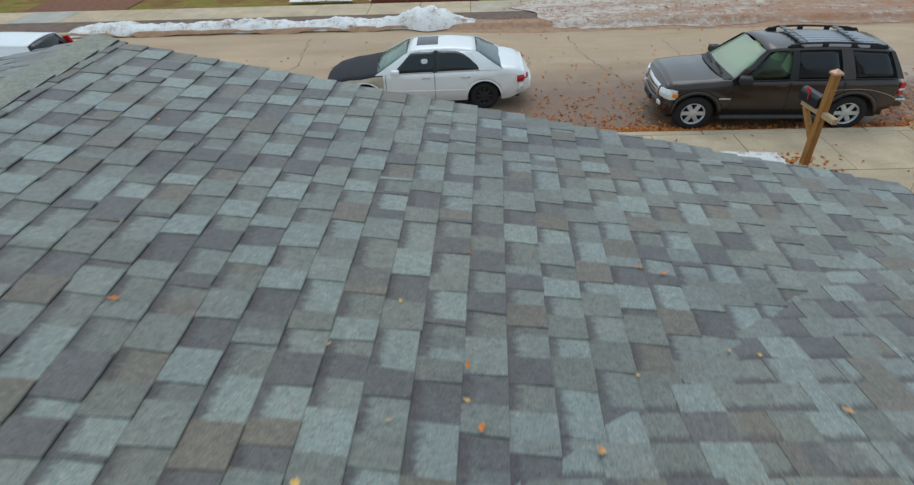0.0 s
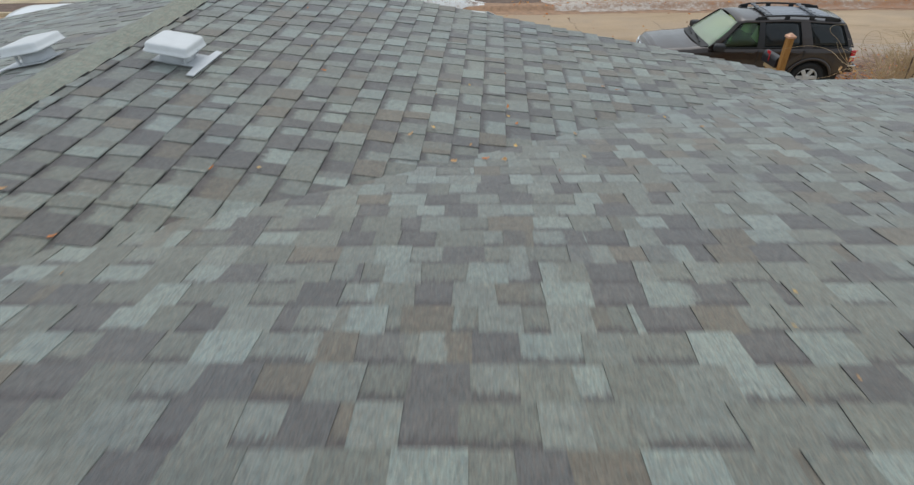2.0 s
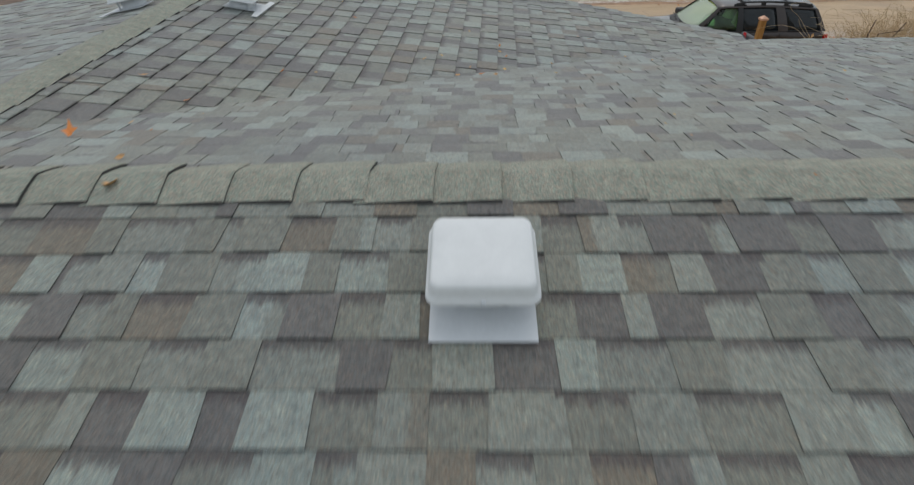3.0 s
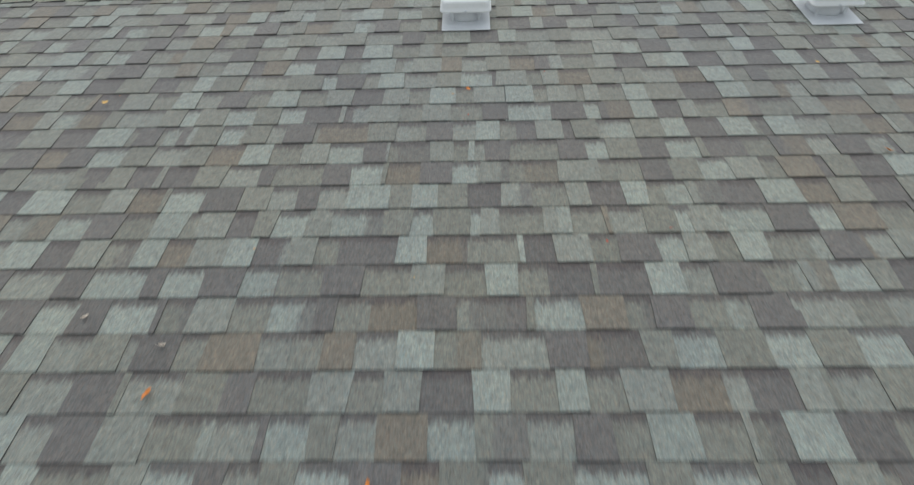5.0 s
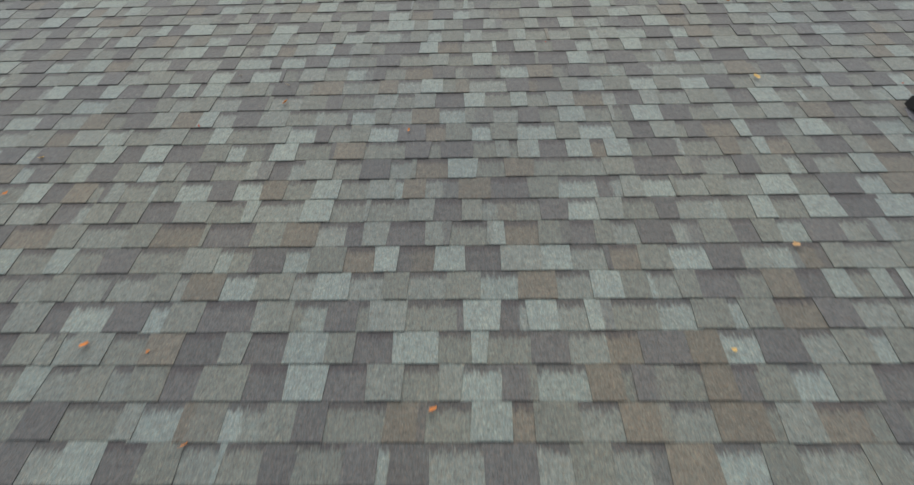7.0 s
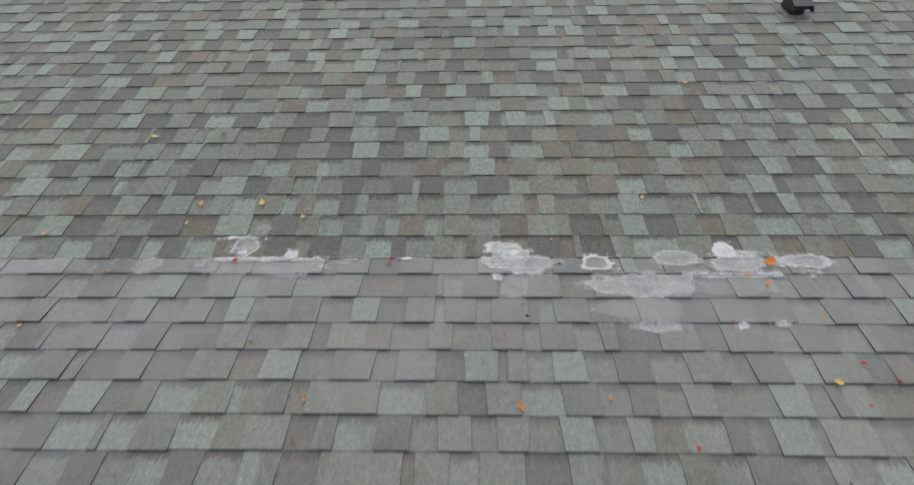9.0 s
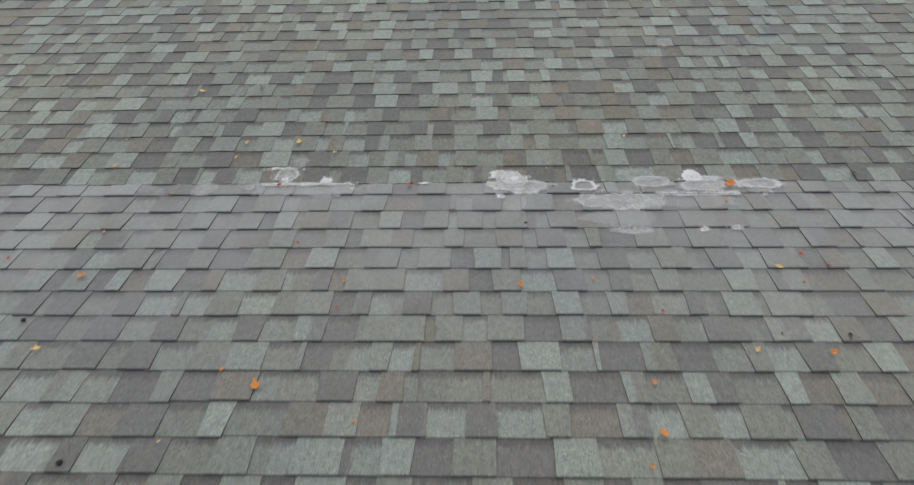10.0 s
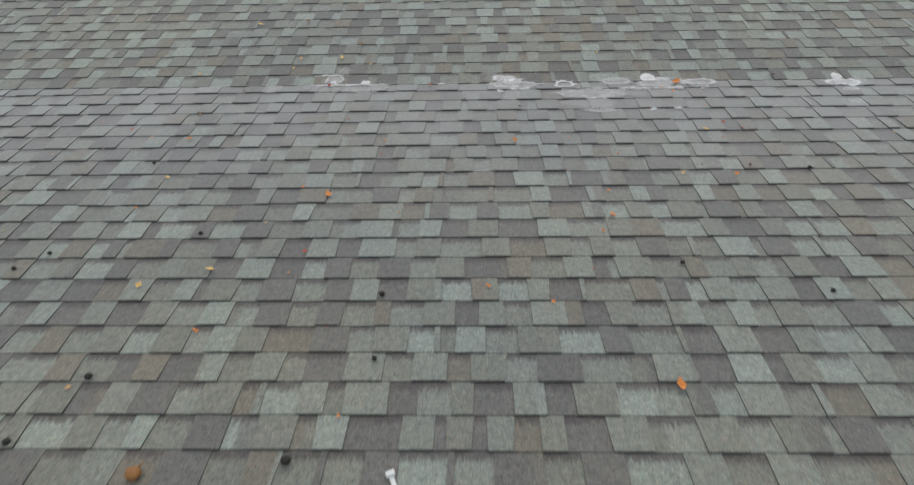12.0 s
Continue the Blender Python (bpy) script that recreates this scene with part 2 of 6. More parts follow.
def rounded(w, d, r, z, n=5, cx=0.0, cy=0.0):
    """A rounded rectangle as a ring at height z."""
    pts = []
    for qx, qy, a0 in ((1, 1, 0), (-1, 1, 90), (-1, -1, 180), (1, -1, 270)):
        for k in range(n + 1):
            a = radians(a0 + 90 * k / n)
            pts.append((cx + qx * (w / 2 - r) + r * math.cos(a), cy + qy * (d / 2 - r) + r * math.sin(a), z))
    return pts


# ---- the roof ----
PITCH = 0.2126
APEX_Y, APEX_Z = -1.888, 3.813
WING_X, WING_Z, WING_PITCH = -2.513, 3.708, 0.174
BREAK_Y, BREAK_Z, LOW_PITCH = -7.10, 2.705, 0.0993
WEST, EAST = -7.7, 8.2
EAVE_Y, LOW_EAVE_Y = 2.975, -12.2
EXPOSURE = 0.143


def z_front(y):
    return APEX_Z - 0.2105 * (y - APEX_Y)


def z_back(y):
    return APEX_Z + PITCH * (y - APEX_Y) if y > BREAK_Y else BREAK_Z + LOW_PITCH * (y - BREAK_Y)


# the wing's ridge runs a little askew to the main ridge
SKEW, WING_MID = 0.041, 1.5
CM = 1 / math.sqrt(1 + SKEW * SKEW)


def wing_off(x, y):
    """How far a spot lies from the wing's ridge line, east positive."""
    return ((x - WING_X) - SKEW * (y - WING_MID)) * CM


def wing_xy(off, along):
    """The spot at a distance from the wing's ridge line, and along it from its middle."""
    return WING_X + CM * (off + SKEW * along), WING_MID + CM * (along - SKEW * off)


def z_wing(x, y):
    return WING_Z - WING_PITCH * abs(wing_off(x, y))


def valley_along(off):
    """How far along the wing its slope meets the front slope."""
    return (z_front(WING_MID) - WING_Z + WING_PITCH * abs(off) + 0.2105 * CM * SKEW * off) / (0.2105 * CM)


def rake_along(off):
    """How far along the wing its rake edge lies."""
    if off < 0:
        return 2.13
    return (3.357 - WING_MID - 0.098 * WING_X + CM * off * (SKEW - 0.098)) / (CM * (1 + 0.098 * SKEW))


WIDTHS = (0.024, 0.04, 0.07, 0.09, 0.105, 0.12, 0.135, 0.15, 0.17, 0.2)
# how each tab narrows to its butt, leans sideways and curls
SHAPES = ((0.0, 0.0, 0.0), (0.013, 0.002, 0.0012), (-0.011, 0.0, -0.001), (0.004, 0.006, 0.0), (-0.004, -0.005, 0.0014), (0.018, -0.004, 0.0))


def tab_shape(w, inset, skew, lean, curl):
    """One shingle tab: a thin wedge, thick at the butt. Local x along the course, y up the slope from the butt, z out of the roof."""
    hb = 0.0066 if inset else 0.0106
    ex = EXPOSURE + 0.012
    # inset tabs belong to the strip below, which runs on under their neighbours
    under = 0.018 if inset else 0.0
    narrow = min(skew, w * 0.3) if not inset else 0.0
    xs = (0.0, 0.5, 1.0)
    verts, faces = [], []

    def across_at(u, y):
        return w * u + under * (2 * u - 1) + (0.0 if inset else (narrow * (1 - 2 * u) * 0.5 + lean) * (1 - y / ex))

    for row, (y, h) in enumerate(((0.0, hb - 0.003), (0.003, hb), (ex, 0.002 if inset else 0.003))):
        for i, u in enumerate(xs):
            verts.append((across_at(u, y), y + (curl if i == 1 and row < 2 else 0.0), h + (abs(curl) * 0.4 if i == 2 and row < 2 else 0)))
    for i, u in enumerate(xs):
        verts.append((across_at(u, 0.0), 0.0, -0.004))
    verts += [(across_at(0.0, ex), ex, -0.004), (across_at(1.0, ex), ex, -0.004)]
    for r in range(2):
        for i in range(2):
            a = r * 3 + i
            faces.append((a, a + 1, a + 4, a + 3))
    for i in range(2):
        faces.append((9 + i, 10 + i, 1 + i, i))
    faces.append((9, 0, 3, 6, 12))
    faces.append((11, 13, 8, 5, 2))
    uvs = [((1.0 if inset else 0.0) + 0.4 * max(0.0, min(1.0, v[0] / w)), max(0.0, min(1.0, v[1] / EXPOSURE))) for v in verts]
    return verts, faces, uvs


TABS = [[[tab_shape(w, inset, *shape) for shape in SHAPES] for inset in (False, True)] for w in WIDTHS]
TAB_MESHES = {}


def write_uv(me, name, uvs):
    layer = me.uv_layers.new(name=name)
    loops = np.empty(len(me.loops), dtype=np.int32)
    me.loops.foreach_get("vertex_index", loops)
    layer.data.foreach_set("uv", np.asarray(uvs, dtype=np.float32)[loops].ravel())


def next_blend(rng, last):
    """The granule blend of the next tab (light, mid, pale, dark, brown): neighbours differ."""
    c = rng.choices((0, 1, 2, 3, 4), (0.20, 0.30, 0.24, 0.19, 0.07))[0]
    while c == last or (c in (0, 2) and last in (0, 2) and rng.random() < 0.6):
        c = rng.choices((0, 1, 2, 3, 4), (0.20, 0.30, 0.24, 0.19, 0.07))[0]
    return c


def darken_edges(me, per_tab, sides):
    """The butt of each tab shows bare asphalt; dark sides paint in shadowed joints."""
    last = 8 if sides else 6
    me.polygons.foreach_set("material_index", [1 if 3 < i % per_tab < last else 0 for i in range(len(me.polygons))])


def tab_mesh(key, material, sides):
    if (key, material, sides) not in TAB_MESHES:
        i, inset, k, c = key
        v, f, uv = TABS[i][inset][k]
        me = mesh_of("shingle", v, f, (material, CUT_AND_SHADED_EDGE))
        darken_edges(me, len(f), sides)
        write_uv(me, "tab", uv)
        write_uv(me, "blend", [(0.1 + 0.2 * c, 0.0)] * len(v))
        TAB_MESHES[key, material, sides] = me
    return TAB_MESHES[key, material, sides]


def shingle_field(slope, top, across, down, butts, reach, material, near, seed, stretch=1.0, lift=1.0, overhang=0.1, sides=False, near_sides=True, most=300):
    """Courses of shingle tabs on one slope. top: a point of the ridge line; across, down: unit vectors;
    butts: how far down each course's lower edge lies; reach(s): where each course begins and ends;
    near(u, s): whether a tab is picked out as a piece of its own; stretch: how long the tabs are against the usual,
    lift: how thick, both set to fit the camera's view; sides, near_sides: whether the sides of the joined tabs, and of
    those picked out, are darkened like shadowed joints; most: how many are picked out at most."""
    rng = random.Random(seed)
    across, down = Vector(across), Vector(down)
    out = across.cross(down)
    verts, faces, uvs, blends = [], [], [], []
    single, blend = 0, 0
    for s in butts:
        lo, hi = reach(s)
        if hi - lo < 0.05:
            continue
        u = lo - rng.random() * overhang
        inset = rng.random() < 0.5
        left_in_strip, jog, was_inset = 0.0, 0.0, not inset
        while u < hi:
            if left_in_strip <= 0:
                left_in_strip, jog = 0.99, rng.gauss(0, 0.0022)
                u += 0.0025
            i = rng.choice((0, 2, 3, 4, 4, 5, 5, 5, 6, 6, 6, 7, 7, 7, 8)) if not inset else rng.choice((1, 2, 3, 4, 4, 5, 5, 6, 6, 6, 7, 7, 8, 9))
            w = WIDTHS[i]
            if u + w > hi:
                i = max([k for k in range(len(WIDTHS)) if WIDTHS[k] <= max(hi - u, WIDTHS[0])])
                w = WIDTHS[i]
                if hi - u < 0.02:
                    break
            next_inset = not inset if rng.random() < 0.92 else inset
            k = rng.randrange(len(SHAPES)) if was_inset != inset and next_inset != inset else 0
            was_inset = inset
            blend = next_blend(rng, blend)
            key = (i, int(inset), k, blend)
            origin = Vector(top) + across * u + down * (s + jog + rng.gauss(0, 0.0006)) + out * (0.001 - 0.0064 * (lift - 1) + abs(rng.gauss(0, 0.0009)))
            m = Matrix((across, -down * stretch, out * lift)).transposed().to_4x4()
            # across x up-slope must give the outward side: mirror the tab where it does not
            m.translation = origin
            if single < most and near(u, s):
                ob = new("shingle", tab_mesh(key, material, near_sides))
                ob.matrix_basis = FLIP_FIX(m, w)
                ob.parent = slope
                single += 1
            else:
                v, f, uv = TABS[i][int(inset)][k]
                base = len(verts)
                mm = FLIP_FIX(m, w)
                verts += [mm @ Vector(p) for p in v]
                faces += [tuple(base + q for q in face) for face in f]
                uvs += uv
                blends += [(0.1 + 0.2 * blend, rng.random())] * len(v)
            u += w
            left_in_strip -= w
            inset = next_inset
    if not verts:
        return None
    me = mesh_of("shingle_courses", verts, faces, (material, CUT_AND_SHADED_EDGE))
    darken_edges(me, 8, sides)
    write_uv(me, "tab", uvs)
    write_uv(me, "blend", blends)
    ob = new("shingle_courses", me)
    ob.parent = slope
    tagged(ob, "weathered grey-green laminated shingle courses", kind="stuff")
    return ob


def FLIP_FIX(m, w):
    """Turns the tab's frame into a right-handed one, with x still along the course."""
    if m.to_3x3().determinant() < 0:
        n = m.copy()
        n.col[0] = -m.col[0]
        n.translation = m.translation + (m.to_3x3() @ Vector((w, 0, 0)))
        return n
    return m


def deck(name, corners, thick, label):
    """A roof deck slab under the shingles, from its outline."""
    n = len(corners)
    verts = [Vector(c) - Vector((0, 0, 0.006)) for c in corners] + [Vector(c) - Vector((0, 0, thick)) for c in corners]
    faces = [tuple(range(n)), tuple(range(2 * n - 1, n - 1, -1))] + [(i, i + n, (i + 1) % n + n, (i + 1) % n) for i in range(n)]
    bm = bmesh.new()
    vs = [bm.verts.new(v) for v in verts]
    for f in faces:
        bm.faces.new([vs[i] for i in f])
    return tagged(part(name, bm, UNDERLAY), label, "roof", kind="structure")


cf, sf = math.cos(math.atan(0.2105)), math.sin(math.atan(0.2105))
cb, sb = math.cos(math.atan(PITCH)), math.sin(math.atan(PITCH))
cw, sw = math.cos(math.atan(WING_PITCH)), math.sin(math.atan(WING_PITCH))
cl, sl = math.cos(math.atan(LOW_PITCH)), math.sin(math.atan(LOW_PITCH))

WING_REACH = 5.16


def front_valley(side):
    """Where a valley comes down to the front eave."""
    lo, hi = 0.0, 9.0
    for _ in range(40):
        mid = (lo + hi) / 2
        lo, hi = (mid, hi) if wing_xy(side * mid, valley_along(side * mid))[1] < EAVE_Y else (lo, mid)
    return wing_xy(side * lo, valley_along(side * lo))[0]


VALLEY_EAST, VALLEY_WEST = front_valley(1), front_valley(-1)
WING_TOP = (*wing_xy(0, valley_along(0)), WING_Z)


def wing_corner(off, along):
    x, y = wing_xy(off, along)
    return x, y, z_wing(x, y)


front = deck("roof_front", [(WEST, APEX_Y, APEX_Z), (EAST, APEX_Y, APEX_Z), (EAST, EAVE_Y, z_front(EAVE_Y)), (VALLEY_EAST, EAVE_Y, z_front(EAVE_Y)),
                            WING_TOP, (VALLEY_WEST, EAVE_Y, z_front(EAVE_Y)), (WEST, EAVE_Y, z_front(EAVE_Y))],
             0.14, "street-side roof slope of grey-green asphalt shingles")
back = deck("roof_back", [(EAST, APEX_Y, APEX_Z), (WEST, APEX_Y, APEX_Z), (WEST, BREAK_Y, BREAK_Z), (EAST, BREAK_Y, BREAK_Z)],
            0.14, "back roof slope of mottled grey-green asphalt shingles")
low = deck("roof_low", [(EAST, BREAK_Y, BREAK_Z), (WEST, BREAK_Y, BREAK_Z), (WEST, LOW_EAVE_Y, z_back(LOW_EAVE_Y)), (EAST, LOW_EAVE_Y, z_back(LOW_EAVE_Y))],
           0.14, "flatter back roof slope of shingles with pale salt stains")
wing_east = deck("roof_wing_east", [WING_TOP, wing_corner(WING_REACH, valley_along(WING_REACH)), wing_corner(WING_REACH, rake_along(WING_REACH)), wing_corner(0, rake_along(0))],
                 0.05, "front wing roof slope of grey-green asphalt shingles")
wing_west = deck("roof_wing_west", [WING_TOP, wing_corner(0, rake_along(-1)), wing_corner(-WING_REACH, rake_along(-1)), wing_corner(-WING_REACH, valley_along(-WING_REACH))],
                 0.14, "far slope of the front wing roof, asphalt shingles")

# walls under the eaves, plain
bm = bmesh.new()
box(bm, WEST + 0.5, -11.7, 0.0, EAST - 0.5, -11.5, z_back(-11.5) - 0.18)
box(bm, WEST + 0.5, 2.3, 0.0, EAST - 0.5, 2.5, z_front(2.5) - 0.18)
gable = [(-11.5, 0.0), (-11.5, z_back(-11.5) - 0.18), (BREAK_Y, BREAK_Z - 0.18), (APEX_Y, APEX_Z - 0.18), (2.3, z_front(2.3) - 0.18), (2.3, 0.0)]
for x in (WEST + 0.5, EAST - 0.7):
    loft(bm, [[(x, y, z) for y, z in gable], [(x + 0.2, y, z) for y, z in gable]], True, True)
tagged(part("wall_house", bm, SIDING), "pale painted siding walls under the eaves", "wall", kind="structure")
bm = bmesh.new()
gable = [(-7.2, 0.0), (-7.2, z_wing(-7.2, 2.7) - 0.18), (WING_X, WING_Z - 0.18), (2.1, z_wing(2.1, 2.7) - 0.18), (2.1, 0.0)]
loft(bm, [[(x, 2.52, z) for x, z in gable], [(x, 2.7, z) for x, z in gable]], True, True)
tagged(part("wall_wing", bm, SIDING), "pale painted gable wall of the front wing", "wall", kind="structure")


def spread(first, last, step):
    out, s = [], first
    while s <= last:
        out.append(s)
        s += step
    return out


def ridge_cap_shape(slope_a, slope_b, length, half_a, half_b, bend):
    """A thick folded cap shingle. Local x along the ridge, the butt at x = 0, head towards -x; y across. bend: how unevenly its butt was cut."""
    pts = []
    for k in range(11):
        t = -1 + 2 * k / 10
        half, slope = (half_a, slope_a) if t > 0 else (half_b, slope_b)
        pts.append((half * t, -abs(half * t) * slope + 0.010 * (1 - t * t) - (0.002 if abs(t) == 1 else 0)))
    verts, faces = [], []
    for x, lift in ((0.0, 0.0145), (-0.004, 0.0185), (-0.05, 0.0175), (-length - 0.03, 0.006)):
        verts += [(x + bend * math.sin(14 * y + 40 * bend), y * (1.0 if x > -0.1 else 0.985), z + lift) for y, z in pts]
    verts += [(bend * math.sin(14 * y + 40 * bend), y, z + 0.003) for y, z in pts]
    n = len(pts)
    for r in range(3):
        for k in range(n - 1):
            a = r * n + k
            faces.append((a, a + 1, a + n + 1, a + n))
    for k in range(n - 1):
        faces.append((4 * n + k, 4 * n + k + 1, k + 1, k))
    # side edges, turned down
    for k, sgn in ((0, -1), (n - 1, 1)):
        base = len(verts)
        for r in range(4):
            x, y, z = verts[r * n + k]
            verts.append((x, y + 0.001 * sgn, z - 0.016))
        for r in range(3):
            faces.append((r * n + k, (r + 1) * n + k, base + r + 1, base + r))
    me = mesh_of("ridge_cap", verts, faces, (CAP, CUT_AND_SHADED_EDGE))
    for p in me.polygons:
        p.material_index = 1 if p.index >= 3 * (n - 1) else 0
    return me


CAP_STEP = 0.2165

# ---- street and ground ----
def concrete_material():
    m, nt, b = mat("sidewalk_concrete", 0.85, 0, 0.3)
    p = world_place(nt)
    info = nt.nodes.new("ShaderNodeObjectInfo")
    slab = ramp(nt, info.outputs["Random"], [(0, (0.57, 0.45, 0.30)), (0.5, (0.64, 0.515, 0.355)), (0.9, (0.62, 0.51, 0.37)), (1, (0.50, 0.49, 0.45))])
    big = noise_of(nt, p, 1.3, 6)
    fine = noise_of(nt, p, 60, 4)
    a = ramp(nt, big.outputs[0], [(0.3, (0.78, 0.77, 0.75)), (0.7, (1.12, 1.1, 1.06))])
    c = ramp(nt, fine.outputs[0], [(0.3, (0.85, 0.85, 0.85)), (0.7, (1.1, 1.1, 1.1))])
    col = mixed(nt, 1.0, mixed(nt, 1.0, slab.outputs[0], a.outputs[0], "MULTIPLY"), c.outputs[0], "MULTIPLY")
    link(nt, col, b.inputs["Base Color"])
    bumped(nt, b, fine.outputs[0], 0.4, 0.003)
    return m


def road_material():
    """Worn residential asphalt under a film of tan sand and melt water."""
    m, nt, b = mat("road_asphalt", 0.7, 0, 0.4)
    p = world_place(nt)
    stretch = nt.nodes.new("ShaderNodeMapping")
    stretch.inputs["Scale"].default_value = (0.25, 1.4, 1.0)
    link(nt, p, stretch.inputs[0])
    lanes = noise_of(nt, stretch.outputs[0], 0.9, 5)
    blot = noise_of(nt, p, 0.7, 6)
    fine = noise_of(nt, p, 95, 3)
    sand = ramp(nt, lanes.outputs[0], [(0.3, (0.44, 0.31, 0.185)), (0.5, (0.54, 0.385, 0.24)), (0.7, (0.60, 0.445, 0.29))])
    wet = ramp(nt, blot.outputs[0], [(0.42, (0, 0, 0)), (0.68, (1, 1, 1))])
    col = mixed(nt, wet.outputs[0], sand.outputs[0], (0.45, 0.315, 0.195))
    # damp, dark gutters along the near kerb
    at = nt.nodes.new("ShaderNodeSeparateXYZ")
    link(nt, p, at.inputs[0])
    drift = ramp(nt, maths(nt, "MULTIPLY", at.outputs[0], 0.1), [(0.06, (0, 0, 0)), (0.17, (1, 1, 1)), (0.42, (1, 1, 1)), (0.55, (0, 0, 0))])
    gutter = maths(nt, "SUBTRACT", maths(nt, "ADD", at.outputs[1], maths(nt, "MULTIPLY", blot.outputs[0], 2.6)), maths(nt, "MULTIPLY", drift.outputs[0], 0.9))
    damp = ramp(nt, maths(nt, "MULTIPLY", gutter, 0.05), [(0.64, (0.75, 0.75, 0.75)), (0.73, (0, 0, 0))])
    col = mixed(nt, damp.outputs[0], col, (0.18, 0.105, 0.08))
    grit = ramp(nt, fine.outputs[0], [(0.3, (0.8, 0.8, 0.8)), (0.7, (1.15, 1.15, 1.15))])
    col = mixed(nt, 1.0, col, grit.outputs[0], "MULTIPLY")
    link(nt, col, b.inputs["Base Color"])
    r = ramp(nt, wet.outputs[0], [(0, (0.75, 0.75, 0.75)), (1, (0.5, 0.5, 0.5))])
    link(nt, r.outputs[0], b.inputs["Roughness"])
    bumped(nt, b, fine.outputs[0], 0.5, 0.004)
    return m


def ground_material():
    """Winter lawn: dull grass, bare earth and rotting leaves."""
    m, nt, b = mat("winter_lawn", 0.95, 0, 0.2)
    p = world_place(nt)
    big = noise_of(nt, p, 0.8, 6)
    mid = noise_of(nt, p, 3.0, 5)
    fine = noise_of(nt, p, 40, 4)
    col = ramp(nt, big.outputs[0], [(0.42, (0.24, 0.23, 0.03)), (0.5, (0.30, 0.22, 0.05)), (0.54, (0.26, 0.11, 0.045)), (0.66, (0.19, 0.075, 0.03))])
    col2 = mixed(nt, 0.5, col.outputs[0], ramp(nt, mid.outputs[0], [(0.35, (0.18, 0.16, 0.03)), (0.65, (0.36, 0.23, 0.08))]).outputs[0])
    f = ramp(nt, fine.outputs[0], [(0.3, (0.6, 0.6, 0.6)), (0.7, (1.4, 1.4, 1.4))])
    link(nt, mixed(nt, 1.0, col2, f.outputs[0], "MULTIPLY"), b.inputs["Base Color"])
    bumped(nt, b, fine.outputs[0], 1.0, 0.03)
    return m


def snow_material(name, dirt):
    m, nt, b = mat(name, 0.7, 0, 0.3)
    p = world_place(nt)
    big = noise_of(nt, p, 2.4, 6, 0.7)
    fine = noise_of(nt, p, 22, 5, 0.7)
    s = maths(nt, "ADD", maths(nt, "MULTIPLY", big.outputs[0], 0.6), maths(nt, "MULTIPLY", fine.outputs[0], 0.4))
    col = ramp(nt, s, [(0.48 - dirt, (0.95, 0.94, 0.925)), (0.55 - dirt, (0.86, 0.82, 0.77)), (0.62 - dirt * 0.5, (0.40, 0.30, 0.25)), (0.72 - dirt * 0.5, (0.22, 0.12, 0.08))])
    link(nt, col.outputs[0], b.inputs["Base Color"])
    bumped(nt, b, fine.outputs[0], 0.5, 0.02)
    return m


CONCRETE = concrete_material()
ROAD = road_material()
LAWN = ground_material()
SNOW = snow_material("old_snow", 0.02)
CRACK = plain("crack_tar", (0.25, 0.175, 0.115), 0.8)
SOIL = plain("wet_soil", (0.185, 0.125, 0.095), 0.9, vary=0.5, scale=4, bump=0.6)


def leaf_material():
    m, nt, b = mat("dead_leaves", 0.7, 0, 0.3)
    geo = nt.nodes.new("ShaderNodeNewGeometry")
    info = nt.nodes.new("ShaderNodeObjectInfo")
    pick = maths(nt, "FRACT", maths(nt, "ADD", maths(nt, "MULTIPLY", info.outputs["Random"], 5.3), geo.outputs["Random Per Island"]))
    c = ramp(nt, pick, [(0, (0.78, 0.25, 0.03)), (0.35, (0.52, 0.13, 0.025)), (0.6, (0.80, 0.38, 0.08)), (0.8, (0.34, 0.12, 0.045)), (1, (0.66, 0.34, 0.11))])
    n = noise_of(nt, geo.outputs["Position"], 60, 3)
    f = ramp(nt, n.outputs[0], [(0.3, (0.7, 0.7, 0.7)), (0.7, (1.2, 1.2, 1.2))])
    link(nt, mixed(nt, 1.0, c.outputs[0], f.outputs[0], "MULTIPLY"), b.inputs["Base Color"])
    return m


LEAF = leaf_material()
ROAD_Z = -0.1
KERB_Y, FAR_KERB_Y, WALK_NEAR, WALK_FAR = 9.88, 17.4, 18.75, 20.15

bm = bmesh.new()
n = 24
for i in range(n + 1):
    for j in range(n + 1):
        u, v = (i / n * 2 - 1), (j / n * 2 - 1)
        x, y = 400 * u * abs(u) ** 1.5, 10 + 400 * v * abs(v) ** 1.5
        bm.verts.new((x, y, -0.12))
bm.verts.ensure_lookup_table()
for i in range(n):
    for j in range(n):
        a = i * (n + 1) + j
        bm.faces.new((bm.verts[a], bm.verts[a + n + 1], bm.verts[a + n + 2], bm.verts[a + 1]))
tagged(part("ground", bm, LAWN), "dull winter lawn with bare earth and leaves", "ground", kind="structure")

bm = bmesh.new()
box(bm, -120, KERB_Y, -0.3, 120, FAR_KERB_Y, ROAD_Z)
tagged(part("road", bm, ROAD), "tan sand-filmed asphalt residential road, damp in places", "road", kind="structure")


